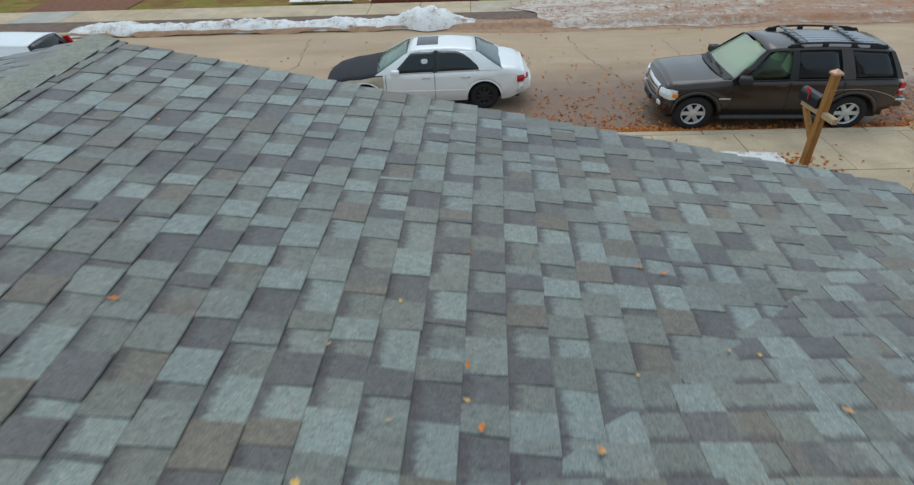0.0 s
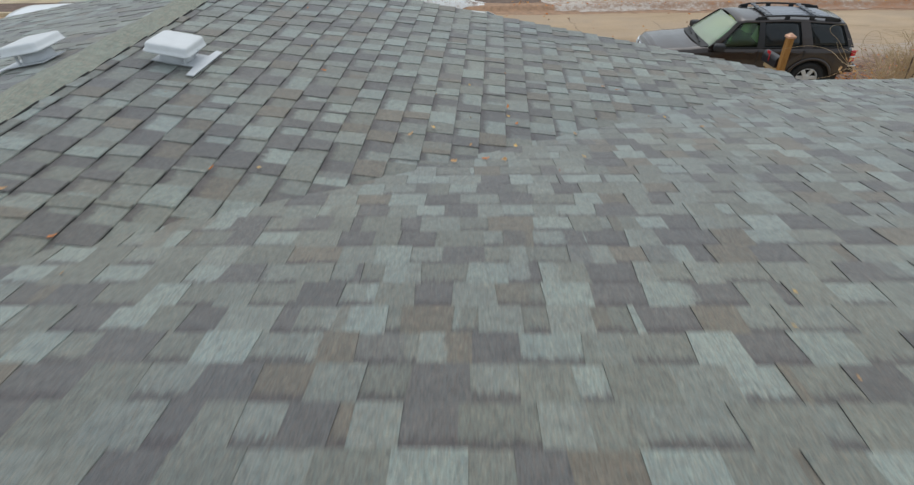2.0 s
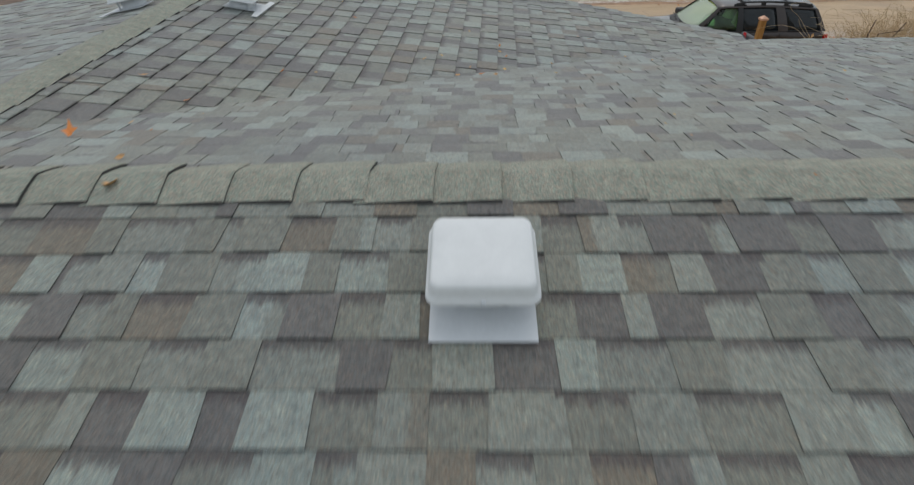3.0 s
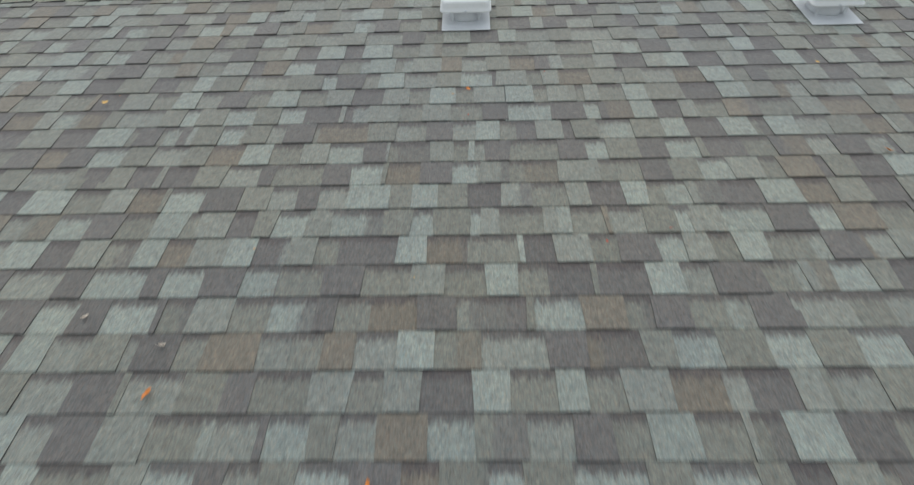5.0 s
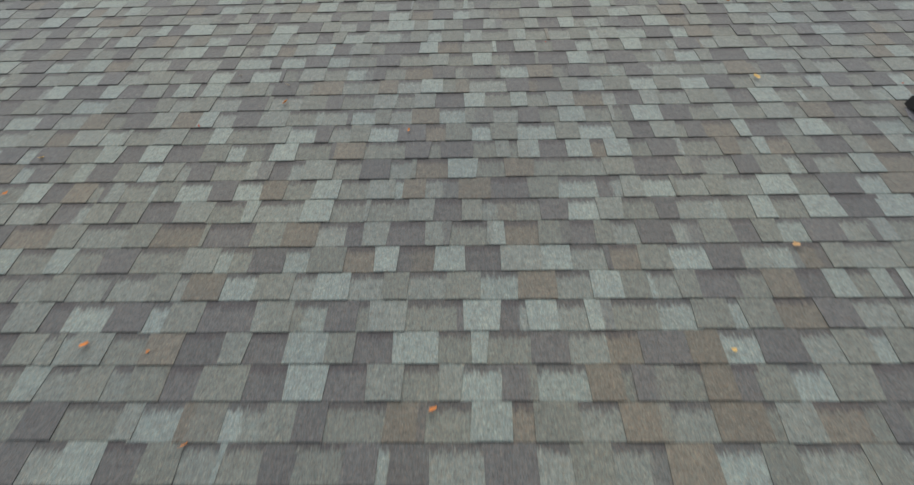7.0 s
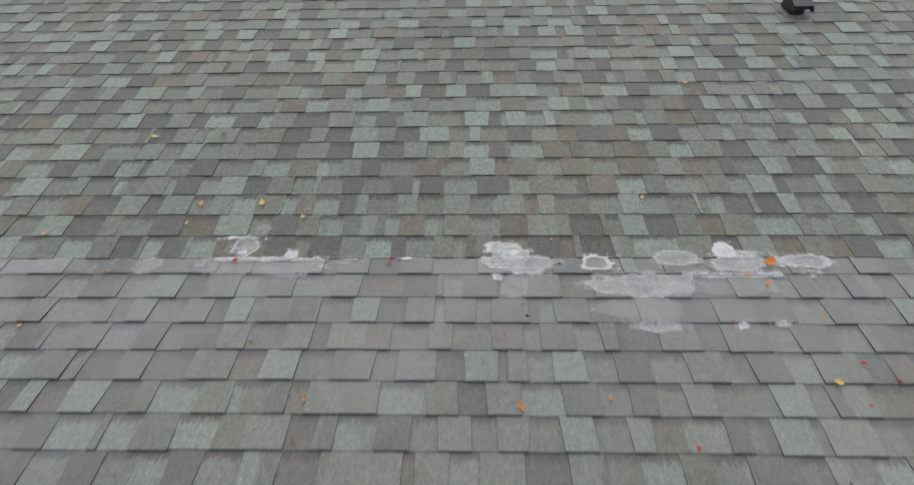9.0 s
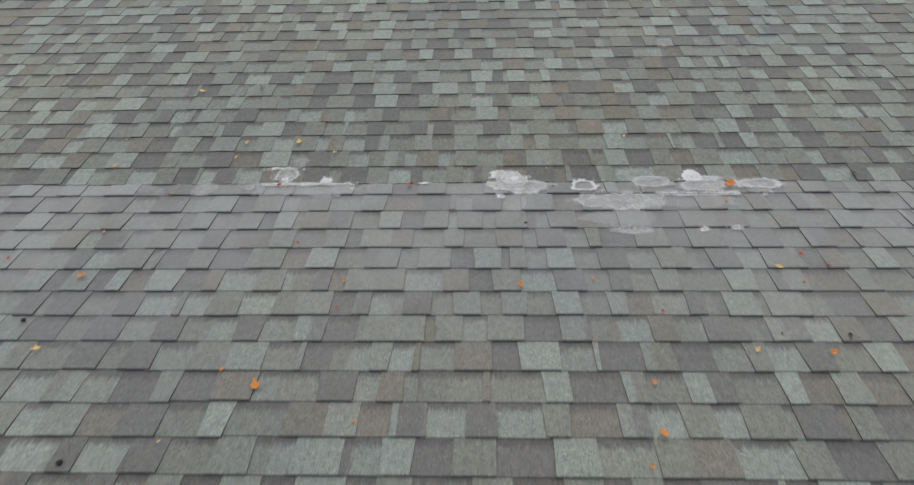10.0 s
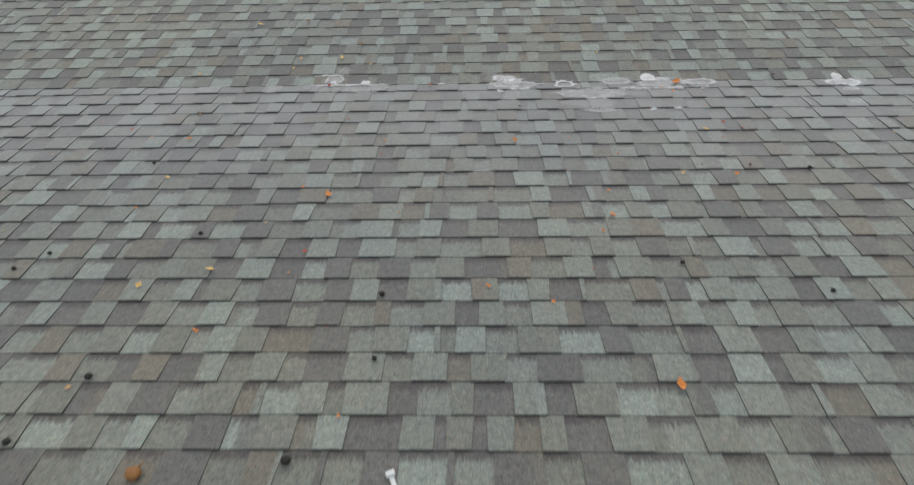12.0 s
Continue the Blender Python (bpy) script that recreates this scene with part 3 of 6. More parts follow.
def kerb(name, y0, y1):
    top = thing(name, pose(0, 0, 0), "low worn concrete kerb beside the road", "kerb", kind="structure")
    bm = bmesh.new()
    box(bm, -1.48, y0, -0.25, 1.48, y1, 0.015, 0.02)
    first = part("kerb_stone", bm, CONCRETE, top)
    first.location.x = -30 * 1.0
    for k in range(1, 22):
        ob = new("kerb_stone", first.data)
        ob.parent = top
        ob.location.x = -30 + 2.98 * k


kerb("kerb_near", KERB_Y - 0.16, KERB_Y + 0.002)
kerb("kerb_far", FAR_KERB_Y - 0.002, FAR_KERB_Y + 0.16)


def slabs(name, y0, y1, x0, x1, size, z, label, skip=()):
    top = thing(name, pose(0, 0, 0), label, "sidewalk", kind="structure")
    bm = bmesh.new()
    box(bm, 0.006, 0, -0.1, size - 0.006, y1 - y0, 0, 0.008)
    shape = None
    x, k = x0, 0
    while x < x1:
        if k not in skip:
            if shape is None:
                ob = part("slab", bm, CONCRETE, top)
                shape = ob.data
            else:
                ob = new("slab", shape)
                ob.parent = top
            ob.matrix_basis = pose(x, y0, z + random.Random(k).gauss(0, 0.003))
        x += size
        k += 1


slabs("pavement_far", WALK_NEAR, WALK_FAR, -28.0, 26.0, 1.65, 0.012, "pale tan concrete sidewalk slabs across the road")
slabs("pavement_near", 8.30, KERB_Y - 0.17, -16.2, 24.0, 1.5, 0.01, "tan concrete sidewalk slabs beside the kerb")
slabs("driveway", 4.2, 8.29, 5.96, 11.9, 1.5, 0.005, "tan concrete driveway slabs up to the sidewalk")

# verge between far kerb and far sidewalk, and the bare strip round the post
bm = bmesh.new()
box(bm, -120, FAR_KERB_Y + 0.17, -0.1, 120, WALK_NEAR - 0.01, 0.0)
tagged(part("verge_far", bm, SOIL), "dark wet verge of soil and rotting leaves", "verge", kind="structure")
bm = bmesh.new()
box(bm, -10, 6.2, -0.15, 5.94, 8.29, -0.005)
tagged(part("verge_near", bm, SOIL), "bare soil strip with leaves beside the sidewalk", "verge", kind="structure")


def mound(name, x0, x1, y, half, height, seed, material, label, peak=None, base=0.0):
    """A bank of ploughed snow with a lumpy crest."""
    bm = bmesh.new()
    nx, ny = int((x1 - x0) / 0.07), 18
    rows = []
    for i in range(nx + 1):
        x = x0 + (x1 - x0) * i / nx
        ends = min(1.0, (x - x0) / 0.7, (x1 - x) / 0.9)
        lump = 0.8 + 0.35 * noise.noise((x * 0.9, seed, 0)) + 0.18 * noise.noise((x * 3.1, seed, 4))
        h = height * max(0.05, lump) * max(0, ends) ** 0.6
        w = half * (0.85 + 0.3 * noise.noise((x * 1.3, seed, 9)))
        if peak:
            g = math.exp(-((x - peak[0]) / peak[1]) ** 2)
            h, w = h + peak[2] * g * ends, w * (1 + 0.6 * g)
        row = []
        for j in range(ny + 1):
            t = -1 + 2 * j / ny
            prof = max(0.0, 1 - t * t) ** 0.8
            z = h * prof * (0.9 + 0.22 * noise.noise((x * 5, t * 3, seed))) + 0.02 * prof * noise.noise((x * 30, t * 14, seed + 1)) + 0.035 * prof * noise.noise((x * 14, t * 7, seed))
            row.append(bm.verts.new((x + 0.04 * noise.noise((x * 4, t * 4, seed + 2)), y + w * t, max(0.0, z) + base)))
        rows.append(row)
    for a, b in zip(rows, rows[1:]):
        for k in range(ny):
            bm.faces.new((a[k], b[k], b[k + 1], a[k + 1]))
    return tagged(part(name, bm, material, smooth=True), label, "snow")


mound("snow_bank", -12.3, 0.35, 17.74, 0.46, 0.31, 3.3, SNOW, "ridge of old ploughed snow along the kerb", (-1.15, 0.75, 0.30), -0.07)


def slush_material():
    """Trodden grey slush and ice, stained and mixed with rotting red-brown leaves."""
    m, nt, b = mat("leafy_slush", 0.6, 0, 0.4)
    p = world_place(nt)
    stretch = nt.nodes.new("ShaderNodeMapping")
    stretch.inputs["Scale"].default_value = (0.45, 1.5, 1.0)
    link(nt, p, stretch.inputs[0])
    broad = noise_of(nt, stretch.outputs[0], 1.0, 6, 0.7)
    mid = noise_of(nt, p, 5.0, 6, 0.75)
    s = maths(nt, "ADD", maths(nt, "MULTIPLY", broad.outputs[0], 0.5), maths(nt, "MULTIPLY", mid.outputs[0], 0.5))
    at = nt.nodes.new("ShaderNodeSeparateXYZ")
    link(nt, p, at.inputs[0])
    s = maths(nt, "ADD", s, maths(nt, "MULTIPLY", maths(nt, "SUBTRACT", at.outputs[0], 6.0), 0.011))
    col = ramp(nt, s, [(0.34, (0.56, 0.46, 0.37)), (0.43, (0.64, 0.56, 0.49)), (0.475, (0.50, 0.38, 0.30)), (0.53, (0.40, 0.26, 0.18)), (0.6, (0.40, 0.20, 0.105))])
    link(nt, col.outputs[0], b.inputs["Base Color"])
    bumped(nt, b, mid.outputs[0], 0.7, 0.02)
    return m


def slush_sheet(x0, x1, y0, y1, seed):
    """Thin slush lying over kerb, verge and sidewalk, ragged along its edges."""
    bm = bmesh.new()
    nx, ny = int((x1 - x0) / 0.12), int((y1 - y0) / 0.10)
    rows = []
    for i in range(nx + 1):
        x = x0 + (x1 - x0) * i / nx
        row = []
        for j in range(ny + 1):
            t = j / ny
            lip = y0 + 0.35 * noise.noise((x * 0.5, seed, 0)) + 0.12 * noise.noise((x * 2.2, seed, 1))
            y = lip + (y1 - lip) * t
            inner = min(1.0, (x - x0) / 1.2, (y - lip) / 0.45)
            rise = min(1.0, max(0.0, (y - 17.22) / 0.17))
            ground = ROAD_Z + (0.014 - ROAD_Z) * rise
            lump = 0.045 + 0.035 * noise.noise((x * 0.9, y * 1.6, seed)) + 0.02 * noise.noise((x * 4, y * 5, seed))
            row.append(bm.verts.new((x + 1.6 * noise.noise((y * 0.9, seed, 5)) * (1 - min(1, i / 24)), y, ground + max(0.014, lump * inner))))
        rows.append(row)
    for a, b in zip(rows, rows[1:]):
        for k in range(ny):
            bm.faces.new((a[k], b[k], b[k + 1], a[k + 1]))
    return tagged(part("slush", bm, slush_material(), smooth=True), "trodden grey slush full of rotting red-brown leaves", "slush", kind="structure")


slush_sheet(1.5, 27.0, 17.0, 24.0, 7.7)


def silt_sheet(name, x0, x1, near, far, z, step, material, label, category, kerb_rise=0.0):
    """A thin sheet of wet silt and rotten leaves with ragged edges. near(x), far(x): its edges; kerb_rise: how high it climbs over the far kerb."""
    bm = bmesh.new()
    rows = []
    n = int((x1 - x0) / step)
    for i in range(n + 1):
        x = x0 + (x1 - x0) * i / n
        a, b = near(x), far(x)
        ys = [a + (b - a) * k / 12 for k in range(13)]
        rows.append([bm.verts.new((x, y, z + 0.003 * min(k, 1) + kerb_rise * min(1.0, max(0.0, (y - 17.22) / 0.17)))) for k, y in enumerate(ys)])
    for a, b in zip(rows, rows[1:]):
        for k in range(12):
            bm.faces.new((a[k], b[k], b[k + 1], a[k + 1]))
    return tagged(part(name, bm, material, smooth=True), label, category, kind="structure")


SILT = plain("gutter_silt", (0.40, 0.235, 0.135), 0.7, vary=0.45, scale=7, bump=0.5)
MULCH = plain("bark_mulch", (0.21, 0.085, 0.045), 0.9, vary=0.55, scale=9, bump=0.9)
silt_sheet("gutter_silt", -12.0, 26.0, lambda x: 17.27 - 0.52 * min(1.0, max(0.0, (x + 1.8) / 2.6)) + 0.12 * noise.noise((x * 0.8, 3.1, 0)) + 0.05 * noise.noise((x * 4, 1.1, 0)),
           lambda x: 17.72 + 0.2 * noise.noise((x * 1.3, 5.5, 0)), ROAD_Z + 0.002, 0.08, SILT, "wet red-brown silt and leaf crumbs along the far gutter", "silt", 0.118)
silt_sheet("mulch_bed", -15.6, -11.9, lambda x: 20.22 + 0.10 * noise.noise((x * 1.5, 7.0, 0)) + 0.25 * max(0.0, abs(x + 13.7) - 1.3),
           lambda x: 23.4 + 0.4 * noise.noise((x * 1.1, 9.0, 0)), -0.10, 0.1, MULCH, "red-brown bark mulch bed in the lawn", "mulch")


def leaf_mat_material():
    """Trodden wet leaves, red-brown and tan, with grey slush along the far side."""
    m, nt, b = mat("trodden_leaves", 0.75, 0, 0.3)
    p = world_place(nt)
    fine = noise_of(nt, p, 9.0, 6, 0.75)
    broad = noise_of(nt, p, 1.6, 5, 0.65)
    at = nt.nodes.new("ShaderNodeSeparateXYZ")
    link(nt, p, at.inputs[0])
    leaves = ramp(nt, fine.outputs[0], [(0.33, (0.12, 0.07, 0.055)), (0.46, (0.21, 0.125, 0.09)), (0.56, (0.31, 0.19, 0.125)), (0.68, (0.46, 0.31, 0.20))])
    grey = maths(nt, "MULTIPLY", maths(nt, "ADD", at.outputs[1], maths(nt, "MULTIPLY", broad.outputs[0], 2.2)), 0.05)
    slushy = ramp(nt, grey, [(0.655, (0, 0, 0)), (0.69, (0.85, 0.85, 0.85))])
    link(nt, mixed(nt, slushy.outputs[0], leaves.outputs[0], (0.52, 0.42, 0.33)), b.inputs["Base Color"])
    bumped(nt, b, fine.outputs[0], 0.8, 0.02)
    return m


def leaf_mat(x0, x1, y0, y1, seed):
    """A flat drift of wet leaves and slush behind the parked car."""
    bm = bmesh.new()
    nx, ny = int((x1 - x0) / 0.1), int((y1 - y0) / 0.1)
    rows = []
    for i in range(nx + 1):
        row = []
        for j in range(ny + 1):
            u, v = i / nx, j / ny
            x = x0 + (x1 - x0) * u + 0.9 * (1 - u) ** 6 * noise.noise((v * 3, seed, 0)) * 2
            far = y1 + 0.5 * noise.noise((x * 0.7, seed, 3)) + 0.15 * noise.noise((x * 3, seed, 4))
            y = y0 + (far - y0) * v
            inner = min(1.0, u * 8, (1 - v) * 6)
            row.append(bm.verts.new((x, y, ROAD_Z + 0.005 + max(0.0, inner) * (0.03 + 0.03 * noise.noise((x * 2, y * 2, seed))))))
        rows.append(row)
    for a, b in zip(rows, rows[1:]):
        for k in range(ny):
            bm.faces.new((a[k], b[k], b[k + 1], a[k + 1]))
    return tagged(part("leaf_drift", bm, leaf_mat_material(), smooth=True), "trodden wet brown leaves and grey slush on the road", "leaves", kind="structure")


leaf_mat(7.9, 22.0, KERB_Y + 0.004, 13.4, 4.2)
mound("snow_patch", 3.7, 5.2, 8.62, 0.24, 0.17, 5.2, SNOW, "small leftover patch of snow beside the sidewalk")
mound("snow_patch", -6.2, -4.0, 20.9, 0.25, 0.1, 2.2, SNOW, "small leftover patch of snow on the lawn")
mound("snow_patch", -3.4, -0.2, 20.8, 0.22, 0.14, 2.9, SNOW, "leftover snow lying along red timber edging")
for ob in (bpy.data.objects["snow_patch"],):
    ob.location.z = 0.07

BRICK_RED = plain("red_timber", (0.20, 0.055, 0.03), 0.8, vary=0.3, scale=5)
edging = thing("lawn_edging", pose(-3.3, 20.42, 0.0), "red-brown timber lawn edging beside the far sidewalk", "edging")
for k in range(3):
    bm = bmesh.new()
    box(bm, k * 1.22, -0.07, -0.05, k * 1.22 + 1.2, 0.07, 0.17, 0.012)
    part("timber", bm, BRICK_RED, edging)


def road_crack(pts, width, seed):
    """A branching crack in the asphalt, filled with dirt."""
    r = random.Random(seed)
    bm = bmesh.new()
    prev = None
    for (x0, y0), (x1, y1) in zip(pts, pts[1:]):
        for k in range(12):
            t = k / 12
            x, y = x0 + (x1 - x0) * t + r.gauss(0, 0.03), y0 + (y1 - y0) * t + r.gauss(0, 0.03)
            w = width * r.uniform(0.5, 1.3)
            cur = (bm.verts.new((x - w, y, ROAD_Z + 0.003)), bm.verts.new((x + w, y, ROAD_Z + 0.003)))
            if prev:
                bm.faces.new((prev[0], prev[1], cur[1], cur[0]))
            prev = cur
    return tagged(part("road_crack", bm, CRACK), "thin dark crack across the asphalt", "crack", kind="structure")


road_crack([(-4.6, 16.6), (-4.4, 14.4), (-4.8, 13.6), (-4.7, 11.2)], 0.014, 1)
road_crack([(2.7, 16.4), (2.9, 14.6), (3.5, 12.9), (3.6, 11.0)], 0.012, 2)
road_crack([(1.0, 15.6), (1.5, 14.6), (1.4, 13.8)], 0.01, 3)
road_crack([(-14, 15.2), (-5.9, 15.2), (3.8, 15.06), (12, 15.1)], 0.012, 9)
road_crack([(5.2, 15.9), (5.4, 13.4)], 0.008, 4)


# ---- leaves ----
def leaf_points(r, size):
    """A small curled leaf with a pointed, lobed outline."""
    n = 9
    pts = [(0.0, 0.0, 0.0)]
    lobes, slim = r.uniform(0.1, 0.5), r.uniform(0.4, 0.85)
    for k in range(n):
        a = 2 * math.pi * k / n
        rad = size * (0.42 + lobes * 0.3 * math.cos(5 * a) + 0.12 * math.cos(a)) * r.uniform(0.75, 1.15)
        x, y = rad * math.cos(a), rad * slim * math.sin(a)
        pts.append((x, y, 0.5 * (x * x + 2.0 * y * y) / size + r.uniform(0, 0.1) * size))
    return pts, [(0, 1 + k, 1 + (k + 1) % n) for k in range(n)]


def litter(name, spots, seed, size, label, z_of):
    r = random.Random(seed)
    verts, faces = [], []
    for x, y in spots:
        p, f = leaf_points(r, size * r.uniform(0.6, 1.3))
        m = pose(x, y, z_of(x, y) + 0.006, r.gauss(0, 16), r.gauss(0, 16), r.uniform(0, 360))
        base = len(verts)
        verts += [m @ Vector(q) for q in p]
        faces += [tuple(base + q for q in t) for t in f]
    ob = new(name, mesh_of(name, verts, faces, (LEAF,)))
    return tagged(ob, label, "leaves", kind="stuff")


r = random.Random(21)
gutter = [(r.uniform(1.5, 16), KERB_Y + 0.05 + abs(r.gauss(0, 0.2))) for _ in range(2600)]
gutter += [(r.uniform(1.5, 4.6), KERB_Y + 0.05 + abs(r.gauss(0, 0.13))) for _ in range(1500)]
gutter += [(r.uniform(1.0, 16), KERB_Y + abs(r.gauss(0, 0.9))) for _ in range(350)]
gutter += [(r.uniform(0.9, 4.8), KERB_Y + 0.3 + abs(r.gauss(0, 1.5))) for _ in range(420)]
litter("leaf_litter", gutter, 22, 0.085, "orange-brown leaves gathered in the gutter", lambda x, y: ROAD_Z + 0.035 * max(0, 1 - (y - KERB_Y) / 0.5))
litter("leaf_litter", [(r.uniform(1.0, 24), 17.2 + abs(r.gauss(0, 1.8))) for _ in range(1100)], 23, 0.075, "brown leaves strewn over dirty snow", lambda x, y: 0.05)
litter("leaf_litter", [(5.3 + r.gauss(0, 0.35), 8.45 + r.gauss(0, 0.22)) for _ in range(160)] + [(r.uniform(3, 12), r.uniform(6.4, 9.6)) for _ in range(70)], 24, 0.08,
       "brown leaves round the mailbox post", lambda x, y: 0.012)
litter("leaf_litter", [(r.uniform(-6, 9), r.uniform(10.2, 16.8)) for _ in range(170)], 25, 0.075, "single orange leaves scattered on the road", lambda x, y: ROAD_Z)
litter("leaf_litter", [(r.uniform(7.9, 13), 9.95 + abs(r.gauss(0, 1.2))) for _ in range(900)], 26, 0.085, "brown leaves heaped behind the parked car", lambda x, y: ROAD_Z + 0.05)


# ---- roof vents ----
def roof_vent(m, flange_w, flange_d, label):
    """A square-hooded roof vent. Local x across the slope, y up the slope, z out of the roof."""
    top = thing("roof_vent", m, label, "roof vent", "roof vents")
    bm = bmesh.new()
    lo, hi = -0.19, flange_d - 0.19
    if flange_w > 0.4:
        # the shingles lap over both sides: only the hem and the middle stay bare
        w0, w1, hem, z0, z1 = flange_w / 2, 0.118, lo + 0.042, 0.015, 0.0205
        outline = [(-w0, lo), (w0, lo), (w0 + 0.006, hem), (w1, hem + 0.006), (w1, hi), (-w1 + 0.03, hi), (-w1 + 0.03, hem + 0.012), (-w0, hem)]
        loft(bm, [[(x, y, z) for x, y in outline] for z in (z0, z1)], True, True)
    else:
        box(bm, -flange_w / 2, lo, 0.012, flange_w / 2, hi, 0.0165, 0.0015)
    part("flange", bm, GALV_DULL, top, "flat galvanised flashing sheet")
    bm = bmesh.new()
    loft(bm, [rounded(0.19, 0.19, 0.085, 0.014), rounded(0.175, 0.175, 0.08, 0.035), rounded(0.17, 0.17, 0.08, 0.11)], True, True)
    part("collar", bm, GALV_DULL, top, "grey throat under the hood", True)
    bm = bmesh.new()
    rings = [(0.262, 0.242, 0.026, 0.090), (0.280, 0.262, 0.030, 0.085), (0.287, 0.268, 0.032, 0.088), (0.286, 0.267, 0.032, 0.095), (0.275, 0.256, 0.030, 0.098),
             (0.267, 0.247, 0.028, 0.118), (0.262, 0.241, 0.026, 0.132), (0.256, 0.235, 0.028, 0.1395), (0.245, 0.224, 0.032, 0.1430), (0.17, 0.15, 0.04, 0.1445), (0.05, 0.04, 0.018, 0.145)]
    loft(bm, [rounded(w, d, rr, z, 6) for w, d, rr, z in rings], True, True)
    part("hood", bm, GALV, top, "pale grey pressed-steel hood with rounded corners", True)
    bm = bmesh.new()
    box(bm, -0.006, -0.138, 0.084, 0.006, -0.128, 0.101, 0.002)
    part("seam_clip", bm, GALV_DULL, top)
    for sx in (-1, 1):
        bm = bmesh.new()
        box(bm, sx * 0.075 - 0.008, -0.085, 0.012, sx * 0.075 + 0.008, -0.075, 0.09, 0.002)
        part("bracket", bm, GALV_DULL, top)
    return top


def on_back(x, y, turn=0.0):
    return Matrix.Translation((x, y, z_back(y))) @ pose(0, 0, 0, math.degrees(math.atan(PITCH)), 0, turn)


roof_vent(on_back(-0.288, -2.315), 0.272, 0.34, "pale grey square metal roof vent near the ridge")
roof_vent(on_back(1.735, -2.348), 0.272, 0.34, "pale grey metal roof vent below the ridge")
wt = math.degrees(math.atan(WING_PITCH))
roof_vent(Matrix.Translation((-2.087, 1.135, z_wing(-2.087, 1.135) + 0.006)) @ pose(0, 0, 0, 0, 0, 90 - 2.35) @ pose(0, 0, 0, wt, 0, 0) @ Matrix.Diagonal((1, 1, 0.93, 1)), 0.43, 0.30, "pale grey metal roof vent beside the wing's ridge")
roof_vent(Matrix.Translation((-2.905, 1.12, z_wing(-2.905, 1.12) + 0.006)) @ pose(0, 0, 0, 0, 0, -90 - 2.35) @ pose(0, 0, 0, wt, 0, 0) @ Matrix.Diagonal((1, 1, 0.93, 1)), 0.43, 0.30, "pale grey metal roof vent beyond the wing's ridge")

# exhaust vent of black plastic
exhaust = thing("exhaust_vent", on_back(2.092, -4.915) @ Matrix.Diagonal((1.0, 1.0, 1.1, 1)), "low black plastic exhaust vent hood on the back slope", "exhaust vent")
bm = bmesh.new()
loft(bm, [[(x * k, 0.045 + (y - 0.045) * k, z) for x, y in ((-0.11, -0.05), (0.03, -0.075), (0.10, -0.055), (0.125, 0.05), (0.10, 0.15), (-0.10, 0.15), (-0.125, 0.04))] for k, z in ((0.74, 0.0105), (0.72, 0.0135), (0.6, 0.014))], True, True)
part("base_plate", bm, OLD_TAR, exhaust, "base plate smeared with dusty tar")
bm = bmesh.new()
loft(bm, [rounded(0.10, 0.11, 0.02, 0.012, cy=0.06), rounded(0.10, 0.11, 0.02, 0.06, cy=0.06), rounded(0.12, 0.12, 0.02, 0.075, cy=0.055)], True, True)
part("throat", bm, BLACK_PLASTIC, exhaust)
bm = bmesh.new()
side = [(-0.030, 0.066), (-0.036, 0.090), (0.035, 0.108), (0.052, 0.107), (0.130, 0.072), (0.145, 0.020), (0.110, 0.018)]
loft(bm, [[(sx, y, z) for y, z in side] for sx in (-0.070, -0.064, 0.064, 0.070)], True, True)
part("hood", bm, BLACK_PLASTIC, exhaust)
bm = bmesh.new()
box(bm, -0.069, -0.002, -0.001, 0.069, 0.074, 0.004, 0.0015, Matrix.Translation((0, -0.036, 0.090)) @ pose(0, 0, 0, 14, 0, 0))
part("lid", bm, BLACK_TOP, exhaust, "blue-grey plastic lid")
for sx in (-1, 1):
    bm = bmesh.new()
    box(bm, sx * 0.066 - 0.010, -0.048, 0.056, sx * 0.066 + 0.010, -0.020, 0.080, 0.004)
    part("lug", bm, BLACK_PLASTIC, exhaust)


def pipe_material():
    """Painted pipe, streaked from top to bottom by rain."""
    m, nt, b = mat("weathered_blue_pipe", 0.38, 0.35, 0.5)
    p = world_place(nt)
    runs = nt.nodes.new("ShaderNodeMapping")
    runs.inputs["Scale"].default_value = (1.0, 1.0, 0.12)
    link(nt, p, runs.inputs[0])
    streak = noise_of(nt, runs.outputs[0], 60, 4, 0.6)
    col = ramp(nt, streak.outputs[0], [(0.3, (0.19, 0.30, 0.335)), (0.5, (0.27, 0.385, 0.42)), (0.62, (0.36, 0.46, 0.49)), (0.75, (0.58, 0.63, 0.64))])
    blots = noise_of(nt, p, 14, 4)
    wear = ramp(nt, blots.outputs[0], [(0.35, (0.85, 0.87, 0.88)), (0.65, (1.12, 1.1, 1.08))])
    link(nt, mixed(nt, 1.0, col.outputs[0], wear.outputs[0], "MULTIPLY"), b.inputs["Base Color"])
    bumped(nt, b, streak.outputs[0], 0.15, 0.001)
    return m


# plumbing stack on the front slope, square to it
stack = thing("vent_pipe", Matrix.Translation((1.99, -1.025, z_front(-1.025))) @ pose(0, 0, 0, -math.degrees(math.atan(0.2105)), -0.6, 0), "weathered blue-grey plumbing vent pipe standing on the roof", "vent pipe")


